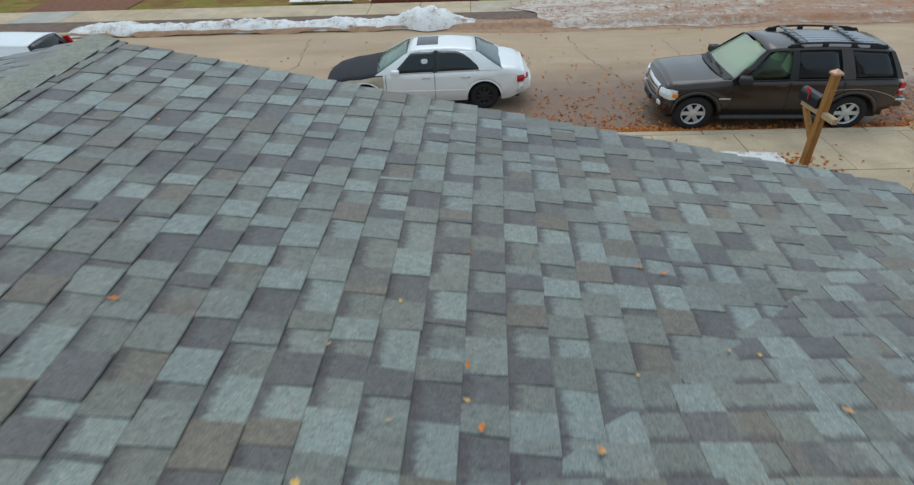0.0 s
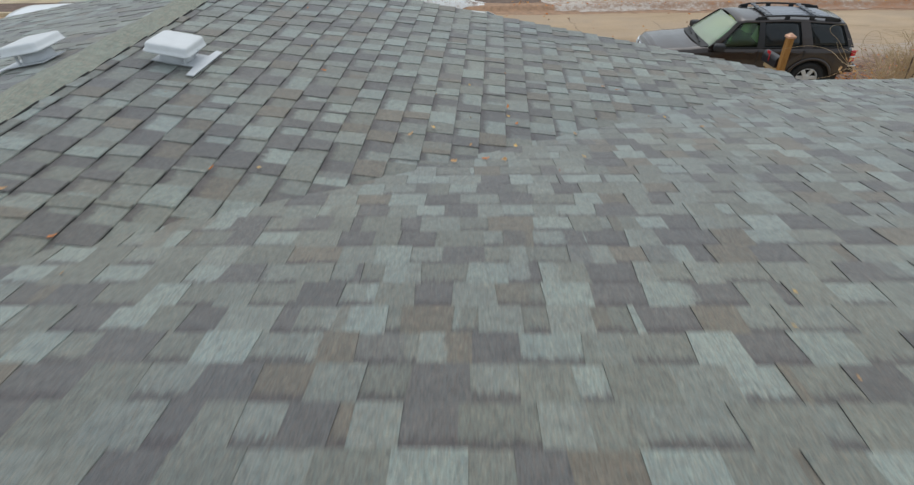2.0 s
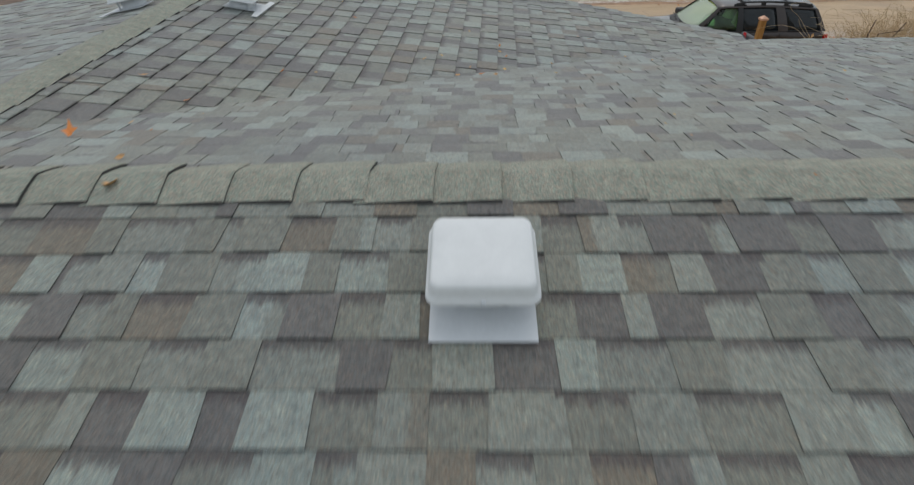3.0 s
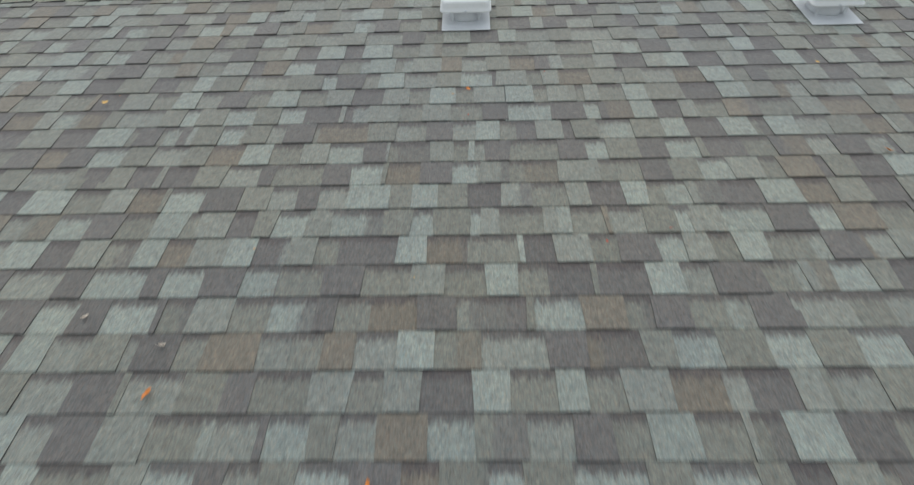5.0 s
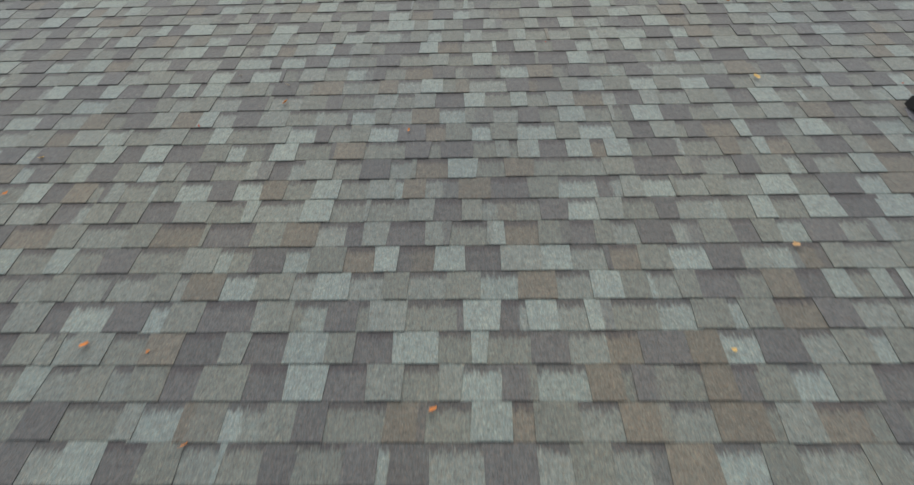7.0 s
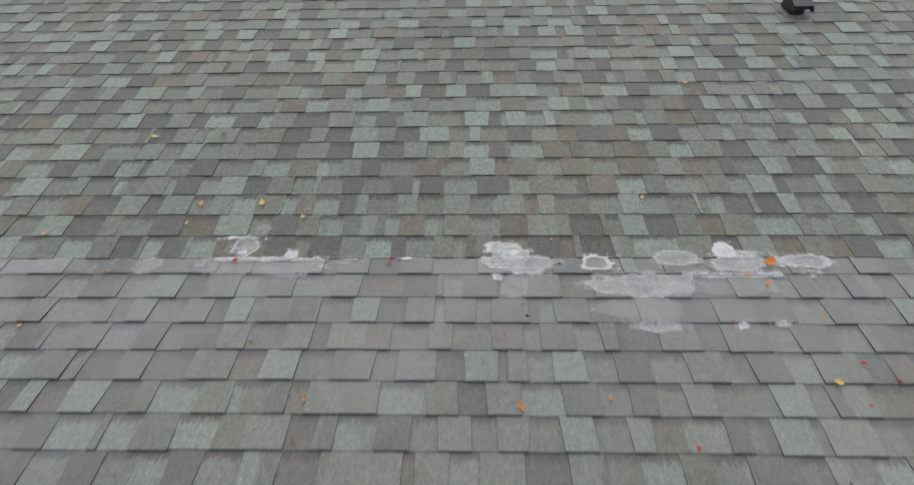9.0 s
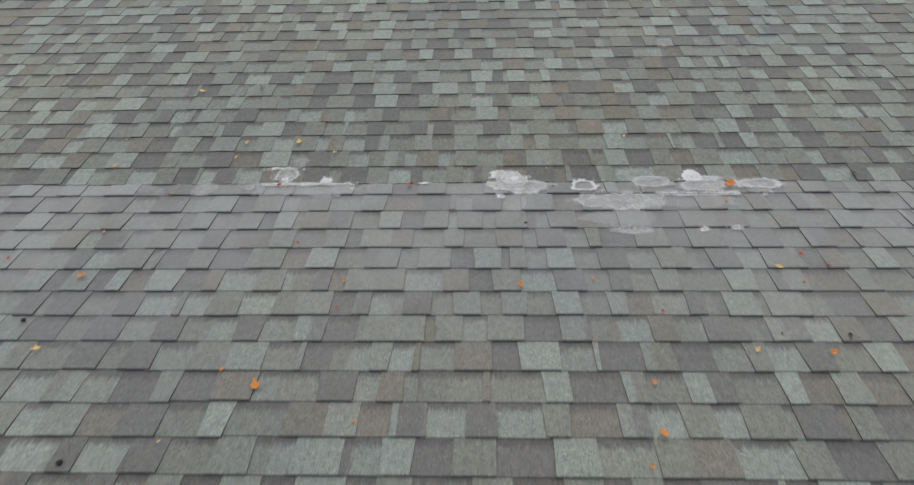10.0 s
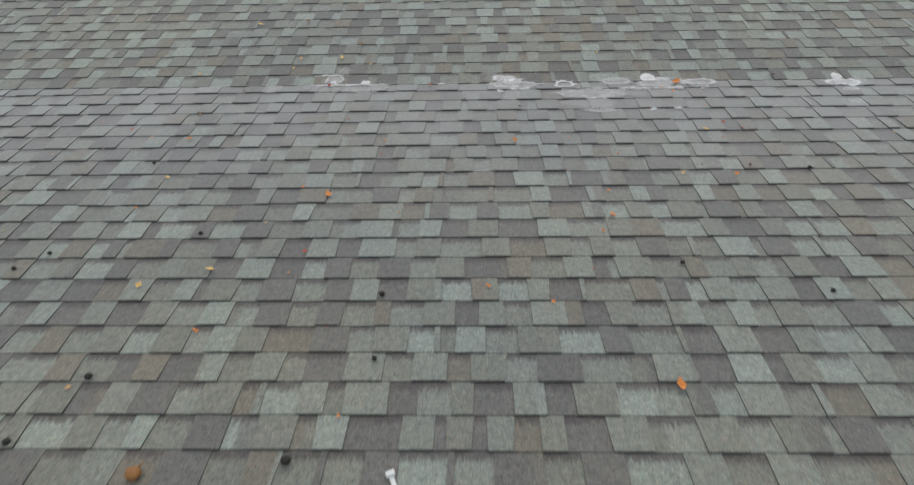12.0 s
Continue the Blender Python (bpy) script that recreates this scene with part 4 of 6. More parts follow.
def rings_of(profile, sides=28, dx=0.0, dy=0.0, rough=0.0):
    out = []
    for rr, z in profile:
        wob = [1.0 + rough * noise.noise((math.cos(2 * math.pi * k / sides) * 2, math.sin(2 * math.pi * k / sides) * 2, 5)) for k in range(sides)]
        out.append([(dx + rr * wob[k] * math.cos(2 * math.pi * k / sides), dy + rr * wob[k] * math.sin(2 * math.pi * k / sides), z) for k in range(sides)])
    return out


bm = bmesh.new()
loft(bm, rings_of(((0.058, -0.03), (0.058, 0.46), (0.052, 0.46), (0.052, 0.25))), True, True)
part("pipe", bm, pipe_material(), stack, smooth=False)
bm = bmesh.new()
loft(bm, rings_of(((0.090, 0.010), (0.091, 0.022), (0.087, 0.029), (0.066, 0.034), (0.061, 0.040))), False, False)
part("collar", bm, plain("old_collar", (0.33, 0.32, 0.25), 0.8, vary=0.2, scale=30), stack, "olive-grey flashing collar", True)
bm = bmesh.new()
loft(bm, rings_of(((0.085, 0.008), (0.08, 0.0145), (0.04, 0.0155)), 28, -0.085, -0.035, 0.5), True, True)
part("sealant", bm, SEALANT, stack, "whitish smear of old sealant", True)


# ---- thin ice and small litter on the roof ----
def ice_material():
    """Milky films of refrozen melt water: clear where thin, white along the rims."""
    m, nt, b = mat("thin_ice", 0.38, 0, 0.5)
    p = world_place(nt)
    n1 = noise_of(nt, p, 16, 5, 0.7)
    n2 = noise_of(nt, p, 70, 4, 0.7)
    s = maths(nt, "ADD", maths(nt, "MULTIPLY", n1.outputs[0], 0.6), maths(nt, "MULTIPLY", n2.outputs[0], 0.4))
    col = ramp(nt, s, [(0.3, (0.68, 0.66, 0.67)), (0.7, (0.86, 0.84, 0.85))])
    link(nt, col.outputs[0], b.inputs["Base Color"])
    shape, look_of = nt.nodes.new("ShaderNodeUVMap"), nt.nodes.new("ShaderNodeUVMap")
    shape.uv_map, look_of.uv_map = "edge", "film"
    e, f = nt.nodes.new("ShaderNodeSeparateXYZ"), nt.nodes.new("ShaderNodeSeparateXYZ")
    link(nt, shape.outputs[0], e.inputs[0])
    link(nt, look_of.outputs[0], f.inputs[0])
    inside = maths(nt, "ADD", e.outputs[0], maths(nt, "MULTIPLY", maths(nt, "SUBTRACT", s, 0.5), 0.035))
    # the rim is a line about 8 mm wide
    rim = ramp(nt, maths(nt, "MULTIPLY", inside, 25.0), [(0.0, (0, 0, 0)), (0.09, (1, 1, 1)), (0.26, (0.9, 0.9, 0.9)), (0.55, (0, 0, 0))])
    body = ramp(nt, maths(nt, "MULTIPLY", inside, 25.0), [(0.02, (0, 0, 0)), (0.22, (1, 1, 1))])
    cloud = ramp(nt, s, [(0.36, (0.6, 0.6, 0.6)), (0.52, (1.0, 1.0, 1.0)), (0.66, (1.4, 1.4, 1.4))])
    alpha = maths(nt, "ADD", maths(nt, "MULTIPLY", rim.outputs[0], f.outputs[1]), maths(nt, "MULTIPLY", maths(nt, "MULTIPLY", body.outputs[0], f.outputs[0]), cloud.outputs[0]))
    link(nt, maths(nt, "MINIMUM", alpha, 0.9), b.inputs["Alpha"])
    return m


ICE = ice_material()
LAST_BUTT, FIRST_BUTT = -7.076, -7.2045


def butt_lift(y):
    """How high the shingles stand over the deck, from butt to head of each course."""
    if y > LAST_BUTT:
        return 0.0115 - 0.0075 * (((y - LAST_BUTT) / (EXPOSURE * cb)) % 1.0)
    if y > FIRST_BUTT:
        return 0.0145 - 0.006 * (y - FIRST_BUTT) / (LAST_BUTT - FIRST_BUTT)
    return 0.0145 - 0.010 * (((y - FIRST_BUTT) / (EXPOSURE * cl)) % 1.0)


def ice_patch(x, y, half_x, half_y, fill, rim, power=2.4, label="thin whitish film of melting ice on the shingles"):
    """A thin film of ice draped over the courses: fill, how milky its middle is; rim, how white its outline; power, how square its shape."""
    seed = x * 7.3 + y * 3.1
    nx, ny = max(8, int(half_x / 0.006)), max(6, int(half_y / 0.005))
    verts, edge, faces, kept = [], [], [], {}
    for i in range(nx + 1):
        for j in range(ny + 1):
            px, py = x + half_x * 1.3 * (2 * i / nx - 1), y + half_y * 1.3 * (2 * j / ny - 1)
            far = (abs((px - x) / half_x) ** power + abs((py - y) / half_y) ** power) ** (1 / power)
            ragged = 0.34 * noise.noise((px * 11, py * 15, seed)) + 0.20 * noise.noise((px * 34, py * 42, seed))
            kept[i, j] = len(verts)
            verts.append((px, py, z_back(py) + butt_lift(py) + 0.0032))
            edge.append((1 - far + ragged) * min(half_x, half_y))
    for i in range(nx):
        for j in range(ny):
            quad = (kept[i, j], kept[i + 1, j], kept[i + 1, j + 1], kept[i, j + 1])
            if max(edge[q] for q in quad) > -0.012:
                faces.append(quad)
    used = sorted({q for face in faces for q in face})
    place = {q: k for k, q in enumerate(used)}
    me = mesh_of("ice_patch", [verts[q] for q in used], [tuple(place[q] for q in face) for face in faces], (ICE,), True)
    for layer_name, value in (("edge", lambda q: (max(0.0, edge[q]), 0.0)), ("film", lambda q: (fill * 1.45, rim * 0.95))):
        layer = me.uv_layers.new(name=layer_name)
        for lp in me.loops:
            layer.data[lp.index].uv = value(used[lp.vertex_index])
    return tagged(new("ice_patch", me), label, "ice", "ice patches on the roof")


WEST_ICE = (
    (-1.312, -7.030, 0.066, 0.066, 0.26, 0.30), (-1.327, -6.977, 0.105, 0.016, 0.55, 0.2), (-1.244, -6.925, 0.05, 0.03, 0.13, 0.08), (-1.312, -7.072, 0.024, 0.018, 0.5, 0.1),
    (-1.167, -7.158, 0.37, 0.056, 0.15, 0.08), (-1.164, -7.116, 0.35, 0.017, 0.55, 0.1), (-1.489, -7.146, 0.03, 0.028, 0.30, 0.1), (-0.921, -7.162, 0.021, 0.016, 0.35, 0.2),
    (-1.076, -7.087, 0.043, 0.030, 0.55, 0.1), (-0.529, -7.111, 0.062, 0.012, 0.6, 0.1), (-1.729, -7.159, 0.066, 0.050, 0.16, 0.08), (-2.25, -7.16, 0.30, 0.05, 0.10, 0.05),
)
MIDDLE_ICE = (
    (-0.065, -7.098, 0.115, 0.085, 0.42, 0.12), (-0.040, -7.055, 0.062, 0.045, 0.55, 0.1), (0.013, -7.150, 0.15, 0.060, 0.26, 0.25), (0.10, -7.155, 0.06, 0.048, 0.22, 0.05),
    (-0.103, -7.228, 0.028, 0.024, 0.40, 0.2), (-0.028, -7.282, 0.068, 0.064, 0.16, 0.03), (0.356, -7.144, 0.076, 0.050, 0.16, 0.62), (0.326, -7.233, 0.022, 0.026, 0.35, 0.15),
    (0.530, -7.274, 0.24, 0.070, 0.26, 0.10), (0.984, -7.216, 0.29, 0.018, 0.6, 0.1), (0.920, -7.277, 0.20, 0.063, 0.13, 0.04), (0.501, -7.412, 0.20, 0.07, 0.11, 0.03),
)
EAST_ICE = (
    (0.720, -7.112, 0.115, 0.050, 0.24, 0.16), (0.950, -7.062, 0.058, 0.050, 0.75, 0.1), (1.042, -7.086, 0.09, 0.022, 0.36, 0.15), (0.992, -7.148, 0.14, 0.062, 0.24, 0.16),
    (1.293, -7.132, 0.136, 0.044, 0.22, 0.34), (0.534, -7.510, 0.10, 0.034, 0.24, 0.08), (0.898, -7.502, 0.030, 0.020, 0.40, 0.15), (1.058, -7.492, 0.043, 0.017, 0.36, 0.12),
    (2.288, -7.160, 0.13, 0.052, 0.42, 0.30), (2.275, -7.075, 0.040, 0.038, 0.55, 0.15), (2.266, -7.262, 0.08, 0.034, 0.32, 0.1), (2.24, -7.445, 0.05, 0.046, 0.20, 0.05),
)
for x, y, half_x, half_y, fill, rim in WEST_ICE + MIDDLE_ICE + EAST_ICE:
    ice_patch(x, y, half_x, half_y, fill, rim, 3.4 if half_x > 3 * half_y else 2.4)


def roof_z(x, y):
    if y < APEX_Y:
        return z_back(y)
    f = z_front(y)
    return max(f, z_wing(x, y)) if abs(wing_off(x, y)) < WING_REACH else f


LEAF_TINTS = {"orange": plain("orange_leaf", (0.70, 0.24, 0.05), 0.6, vary=0.3, scale=40), "tan": plain("tan_leaf", (0.62, 0.36, 0.16), 0.65, vary=0.3, scale=40),
              "red": plain("red_leaf", (0.48, 0.08, 0.04), 0.6, vary=0.3, scale=40), "yellow": plain("yellow_leaf", (0.78, 0.50, 0.17), 0.6, vary=0.25, scale=40), "brown": plain("brown_leaf", (0.10, 0.035, 0.025), 0.6, vary=0.3, scale=40),
              "pale": plain("bleached_leaf", (0.82, 0.70, 0.56), 0.65, vary=0.2, scale=40)}


def roof_leaf(x, y, size, tint, seed):
    r = random.Random(seed)
    p, f = leaf_points(r, size)
    me = mesh_of("leaf", p, f, (LEAF_TINTS[tint],))
    ob = new("leaf", me)
    slope = math.degrees(math.atan(PITCH if BREAK_Y < y < APEX_Y else LOW_PITCH if y < BREAK_Y else -0.21))
    ob.matrix_basis = Matrix.Translation((x, y, roof_z(x, y) + 0.013 + size * 0.12)) @ pose(0, 0, 0, slope + r.gauss(0, 10), r.gauss(0, 12), r.uniform(0, 360))
    return tagged(ob, {"orange": "small curled orange dead leaf on the shingles", "tan": "small curled tan dead leaf on the shingles", "red": "small dark red dead leaf on the shingles",
                       "yellow": "small yellow dead leaf lying on the shingles", "brown": "small dark brown dead leaf on the shingles", "pale": "small bleached pale dead leaf on the shingles"}[tint], "leaf", "leaves on the roof")


# leaves that catch the eye, then a thin random scatter
FRONT_LEAVES = (
    (-0.08, 1.19, 0.04, "orange"), (-0.08, 1.05, 0.035, "yellow"), (-0.04, 0.95, 0.045, "orange"), (-0.07, 0.65, 0.05, "yellow"), (-0.14, 0.38, 0.04, "tan"), (-0.25, 0.39, 0.05, "orange"),
    (-0.41, 0.35, 0.05, "tan"), (-0.65, 0.59, 0.05, "tan"), (-0.53, 0.73, 0.045, "yellow"), (-0.32, 0.58, 0.03, "tan"), (-0.32, 0.95, 0.03, "tan"), (-1.25, 1.32, 0.045, "orange"),
    (-0.54, 1.22, 0.025, "tan"), (0.31, 0.91, 0.05, "tan"), (0.27, 0.42, 0.045, "yellow"), (1.12, 1.07, 0.05, "tan"), (0.89, 1.4, 0.03, "tan"), (0.99, 1.37, 0.035, "yellow"),
    (0.5, 1.23, 0.03, "yellow"), (0.76, 1.83, 0.05, "orange"), (0.66, 1.86, 0.035, "orange"), (-1.64, 2.61, 0.025, "orange"), (-1.58, -1.66, 0.05, "tan"), (-1.88, -1.07, 0.04, "tan"),
    (-1.82, -0.64, 0.045, "orange"), (-2.13, -0.4, 0.06, "tan"), (-1.48, -0.04, 0.045, "orange"), (-1.29, 0.03, 0.035, "yellow"), (-2.0, -1.31, 0.13, "orange"),
    (-1.46, -1.93, 0.06, "tan"), (0.74, -1.9, 0.035, "orange"),
)
BACK_LEAVES = (
    (1.83, -7.06, 0.05, "brown"), (-1.66, -6.19, 0.05, "orange"), (-0.36, -6.44, 0.04, "orange"), (-1.16, -6.56, 0.035, "orange"), (-1.29, -6.76, 0.045, "yellow"), (-2.06, -6.22, 0.045, "yellow"),
    (-1.64, -6.89, 0.03, "yellow"), (-1.61, -6.76, 0.035, "tan"), (-2.33, -6.96, 0.03, "tan"), (-2.43, -5.37, 0.045, "orange"), (0.16, -7.0, 0.022, "yellow"), (0.64, -6.72, 0.022, "yellow"),
    (-1.06, -6.85, 0.03, "yellow"), (0.7, -6.22, 0.035, "yellow"), (-2.39, -5.11, 0.03, "yellow"), (-1.25, -4.67, 0.05, "orange"), (-0.55, -4.93, 0.035, "orange"),
    (-1.27, -4.5, 0.03, "pale"), (-1.58, -4.39, 0.03, "pale"), (1.1, -5.73, 0.035, "tan"), (1.48, -3.6, 0.035, "orange"),
    (-2.06, -3.14, 0.04, "yellow"), (-2.58, -3.21, 0.045, "orange"), (1.36, -4.51, 0.045, "yellow"), (-1.67, -4.87, 0.02, "red"),
    (-0.28, -3.08, 0.025, "orange"),
)
LOW_LEAVES = (
    (-0.04, -7.89, 0.06, "orange"), (-1.09, -8.43, 0.055, "orange"), (-0.6, -7.14, 0.05, "red"), (-1.33, -7.13, 0.045, "red"), (-1.93, -7.2, 0.035, "orange"), (1.13, -7.14, 0.07, "orange"),
    (1.08, -7.27, 0.04, "orange"), (1.01, -7.21, 0.03, "orange"), (-2.08, -7.83, 0.05, "orange"), (-2.13, -7.52, 0.03, "tan"), (-1.12, -7.6, 0.025, "red"), (-1.25, -8.35, 0.03, "orange"),
    (1.15, -7.78, 0.05, "yellow"), (1.38, -7.77, 0.03, "red"), (1.28, -7.69, 0.03, "red"), (1.28, -8.17, 0.04, "brown"), (1.17, -8.26, 0.04, "orange"), (0.29, -7.85, 0.03, "orange"),
    (0.24, -8.21, 0.03, "red"), (0.44, -8.4, 0.03, "orange"), (-0.85, -8.02, 0.025, "red"), (0.88, -8.25, 0.03, "yellow"), (1.01, -8.16, 0.022, "brown"), (1.22, -7.87, 0.02, "red"),
    (0.18, -7.15, 0.03, "brown"), (0.54, -7.18, 0.02, "red"), (1.31, -7.18, 0.02, "orange"), (0.01, -7.46, 0.03, "brown"),
)
EAVE_LEAVES = (
    (-0.0, -7.39, 0.02, "red"), (1.49, -7.37, 0.03, "orange"), (-1.54, -9.01, 0.06, "yellow"), (-1.85, -9.11, 0.045, "yellow"), (-1.12, -8.88, 0.035, "red"), (-0.23, -9.12, 0.035, "orange"),
    (0.05, -9.21, 0.03, "orange"), (0.35, -8.73, 0.03, "orange"), (0.42, -8.62, 0.05, "orange"), (0.26, -9.01, 0.022, "red"), (-2.12, -8.53, 0.04, "orange"), (-2.05, -8.25, 0.045, "yellow"),
    (-2.34, -7.8, 0.035, "orange"), (-2.51, -7.71, 0.03, "red"), (-1.49, -9.37, 0.03, "orange"), (-1.17, -9.03, 0.025, "orange"), (-2.75, -7.6, 0.03, "tan"), (0.49, -9.65, 0.07, "orange"),
    (-1.48, -9.38, 0.025, "orange"), (-0.8, -9.78, 0.03, "orange"), (-1.89, -9.66, 0.03, "tan"),
)
for k, (x, y, s, c) in enumerate(FRONT_LEAVES + BACK_LEAVES + LOW_LEAVES + EAVE_LEAVES):
    roof_leaf(x, y, s * (1.2 if BREAK_Y < y < APEX_Y else 0.9), c, 100 + k)
r = random.Random(77)
for k in range(44):
    y = r.choice((r.uniform(-1.7, 2.6), r.uniform(-6.9, -2.2), r.uniform(-9.9, -6.6)))
    roof_leaf(r.uniform(-3.0, 2.4), y, r.uniform(0.012, 0.024), r.choice(("orange", "tan", "red", "red", "yellow")), 300 + k)

POD = plain("dark_seed_pod", (0.018, 0.014, 0.012), 0.7, vary=0.4, scale=60)
ACORN = plain("brown_gall", (0.30, 0.13, 0.035), 0.5, vary=0.35, scale=50)


def pod(x, y, size, material, label, category, seed, name):
    """A small knobbly seed pod."""
    bm = bmesh.new()
    bmesh.ops.create_icosphere(bm, subdivisions=2, radius=size / 2)
    for v in bm.verts:
        n = v.co.normalized()
        v.co *= 1 + 0.22 * noise.noise(n * 2.3 + Vector((seed, 0, 0))) + 0.12 * noise.noise(n * 6 + Vector((0, seed, 0)))
        v.co.z *= 0.75
    tube(bm, [(size * 0.3, 0, size * 0.1), (size * 0.6, 0.003, size * 0.3), (size * 0.75, 0.006, size * 0.28)], size * 0.05, 5)
    ob = part(name, bm, material, smooth=True)
    ob.matrix_basis = pose(x, y, roof_z(x, y) + 0.012 + size * 0.3, 0, 0, seed * 77)
    return tagged(ob, label, category, "seed pods on the roof" if name == "seed_pod" else "")


for k, (x, y, s) in enumerate(((1.29, -9.15, 0.022), (-0.71, -9.165, 0.026), (-2.395, -8.885, 0.022), (-1.69, -8.74, 0.022), (0.68, -8.97, 0.024), (-2.511, -8.993, 0.022), (-1.83, -9.61, 0.03), (-0.70, -9.52, 0.024),
                               (-0.954, -9.957, 0.036), (-1.99, -9.89, 0.028), (-2.2, -8.1, 0.02), (1.6, -8.2, 0.022))):
    pod(x, y, s, POD, "small black knobbly seed pod on the shingles", "seed pod", 1.3 + k, "seed_pod")
pod(-1.467, -10.009, 0.055, ACORN, "round orange-brown gall lying on the shingles", "gall", 9.9, "gall")
WHITE_PLASTIC = plain("white_plastic", (0.75, 0.75, 0.74), 0.4, vary=0.08)
clip = thing("plastic_clip", pose(-0.557, -10.06, z_back(-10.06) + 0.012, 6, 0, 25) @ Matrix.Diagonal((0.72, 1, 0.8, 1)), "small white plastic clip lying on the shingles", "clip")
bm = bmesh.new()
box(bm, -0.012, -0.06, 0.0, 0.012, 0.06, 0.012, 0.003)
part("shank", bm, WHITE_PLASTIC, clip)
bm = bmesh.new()
box(bm, -0.022, 0.055, 0.0, 0.022, 0.075, 0.026, 0.004)
part("head", bm, WHITE_PLASTIC, clip)


# ---- parked vehicles ----
def paint(name, colour, metal=0.35, rough=0.32, coat=0.6):
    m, nt, b = mat(name, rough, metal, 0.2)
    p = world_place(nt)
    dirt = noise_of(nt, p, 3.5, 6, 0.65)
    film = ramp(nt, dirt.outputs[0], [(0.45, (0, 0, 0)), (0.8, (0.07, 0.07, 0.07))])
    link(nt, mixed(nt, film.outputs[0], colour, (0.20, 0.17, 0.14)), b.inputs["Base Color"])
    r = ramp(nt, dirt.outputs[0], [(0.35, (rough,) * 3), (0.75, (rough + 0.1,) * 3)])
    link(nt, r.outputs[0], b.inputs["Roughness"])
    b.inputs["Coat Weight"].default_value = coat
    b.inputs["Coat Roughness"].default_value = 0.1
    return m


def glass(name, tint, clear):
    """Window glass: tinted, with a real reflection; clear: how much is seen through it."""
    m, nt, b = mat(name, 0.03, 0, 0.5)
    b.inputs["Base Color"].default_value = (*tint, 1)
    b.inputs["Transmission Weight"].default_value = 0.0
    b.inputs["Alpha"].default_value = 1 - clear
    return m


def clear_pane(name, tint):
    """Clear tinted glass: seen through, with a mirror gloss that grows at a slant."""
    m, nt, b = mat(name, 0.02, 0, 0.5)
    through_it, gloss, mix, slant = (nt.nodes.new("ShaderNode" + k) for k in ("BsdfTransparent", "BsdfGlossy", "MixShader", "Fresnel"))
    through_it.inputs[0].default_value = (*tint, 1)
    gloss.inputs["Roughness"].default_value = 0.03
    slant.inputs[0].default_value = 1.5
    link(nt, slant.outputs[0], mix.inputs[0])
    link(nt, through_it.outputs[0], mix.inputs[1])
    link(nt, gloss.outputs[0], mix.inputs[2])
    link(nt, mix.outputs[0], nt.nodes["Material Output"].inputs[0])
    return m


BROWN_PAINT = paint("dark_brown_metallic", (0.038, 0.0262, 0.0225), 0.5, 0.30, 1.0)
SILVER_PAINT = paint("silver_metallic", (0.95, 0.95, 0.94), 0.06, 0.28, 1.0)
BLACK_HOOD = paint("faded_black_primer", (0.022, 0.020, 0.028), 0.0, 0.6, 0.0)
BONE_PAINT = paint("bone_primer", (0.52, 0.46, 0.34), 0.0, 0.5)
WHITE_PAINT = paint("white_paint", (0.93, 0.94, 0.95), 0.0, 0.35)
DARK_GLASS = glass("privacy_glass", (0.012, 0.015, 0.017), 0.12)
CLEAR_GLASS = clear_pane("green_tinted_glass", (0.74, 0.93, 0.70))
# pale tint paints the sky's reflection into the windscreen colour
SCREEN_GLASS = glass("sky_pale_windscreen", (0.60, 0.68, 0.52), 0.48)
GREEN_SCREEN = glass("green_windscreen", (0.20, 0.30, 0.24), 0.35)
# blue-grey tint stands in for the sky reflected in the rear glass
SKY_GLASS = glass("grey_rear_glass", (0.13, 0.17, 0.18), 0.06)
SUNROOF = glass("sunroof_glass", (0.06, 0.06, 0.07), 0.0)
TINT_GLASS = glass("smoked_glass", (0.016, 0.024, 0.027), 0.04)
RUBBER = plain("tyre_rubber", (0.018, 0.018, 0.019), 0.85, vary=0.3, scale=12)
ALLOY = plain("wheel_alloy", (0.66, 0.66, 0.66), 0.4, 0.4, vary=0.15, scale=20)
STEEL_WHEEL = plain("black_steel_wheel", (0.022, 0.022, 0.024), 0.6, vary=0.3)
TRIM_BLACK = plain("black_trim", (0.02, 0.02, 0.022), 0.55, vary=0.2)
TRIM_GREY = plain("grey_cladding", (0.075, 0.072, 0.07), 0.6, vary=0.2)
RACK_GREY = plain("rack_grey", (0.22, 0.23, 0.25), 0.5, vary=0.2)
RIB_STEEL = plain("brushed_rib", (0.33, 0.345, 0.38), 0.35, 0.6, vary=0.12, scale=20)
CHROME = plain("bright_chrome", (0.7, 0.7, 0.72), 0.15, 1.0, vary=0.05)
LAMP_CLEAR = plain("headlamp_lens", (0.82, 0.83, 0.84), 0.1, 0.2, vary=0.25, scale=30)
LAMP_RED = plain("red_lamp_lens", (0.50, 0.012, 0.018), 0.12, vary=0.2, scale=25)
LAMP_AMBER = plain("amber_lamp_lens", (0.85, 0.26, 0.02), 0.15, vary=0.15, scale=25)
SEAT = plain("seat_cloth", (0.62, 0.64, 0.50), 0.9, vary=0.15)
CABIN_DARK = plain("cabin_lining", (0.03, 0.03, 0.03), 0.9, vary=0.2)


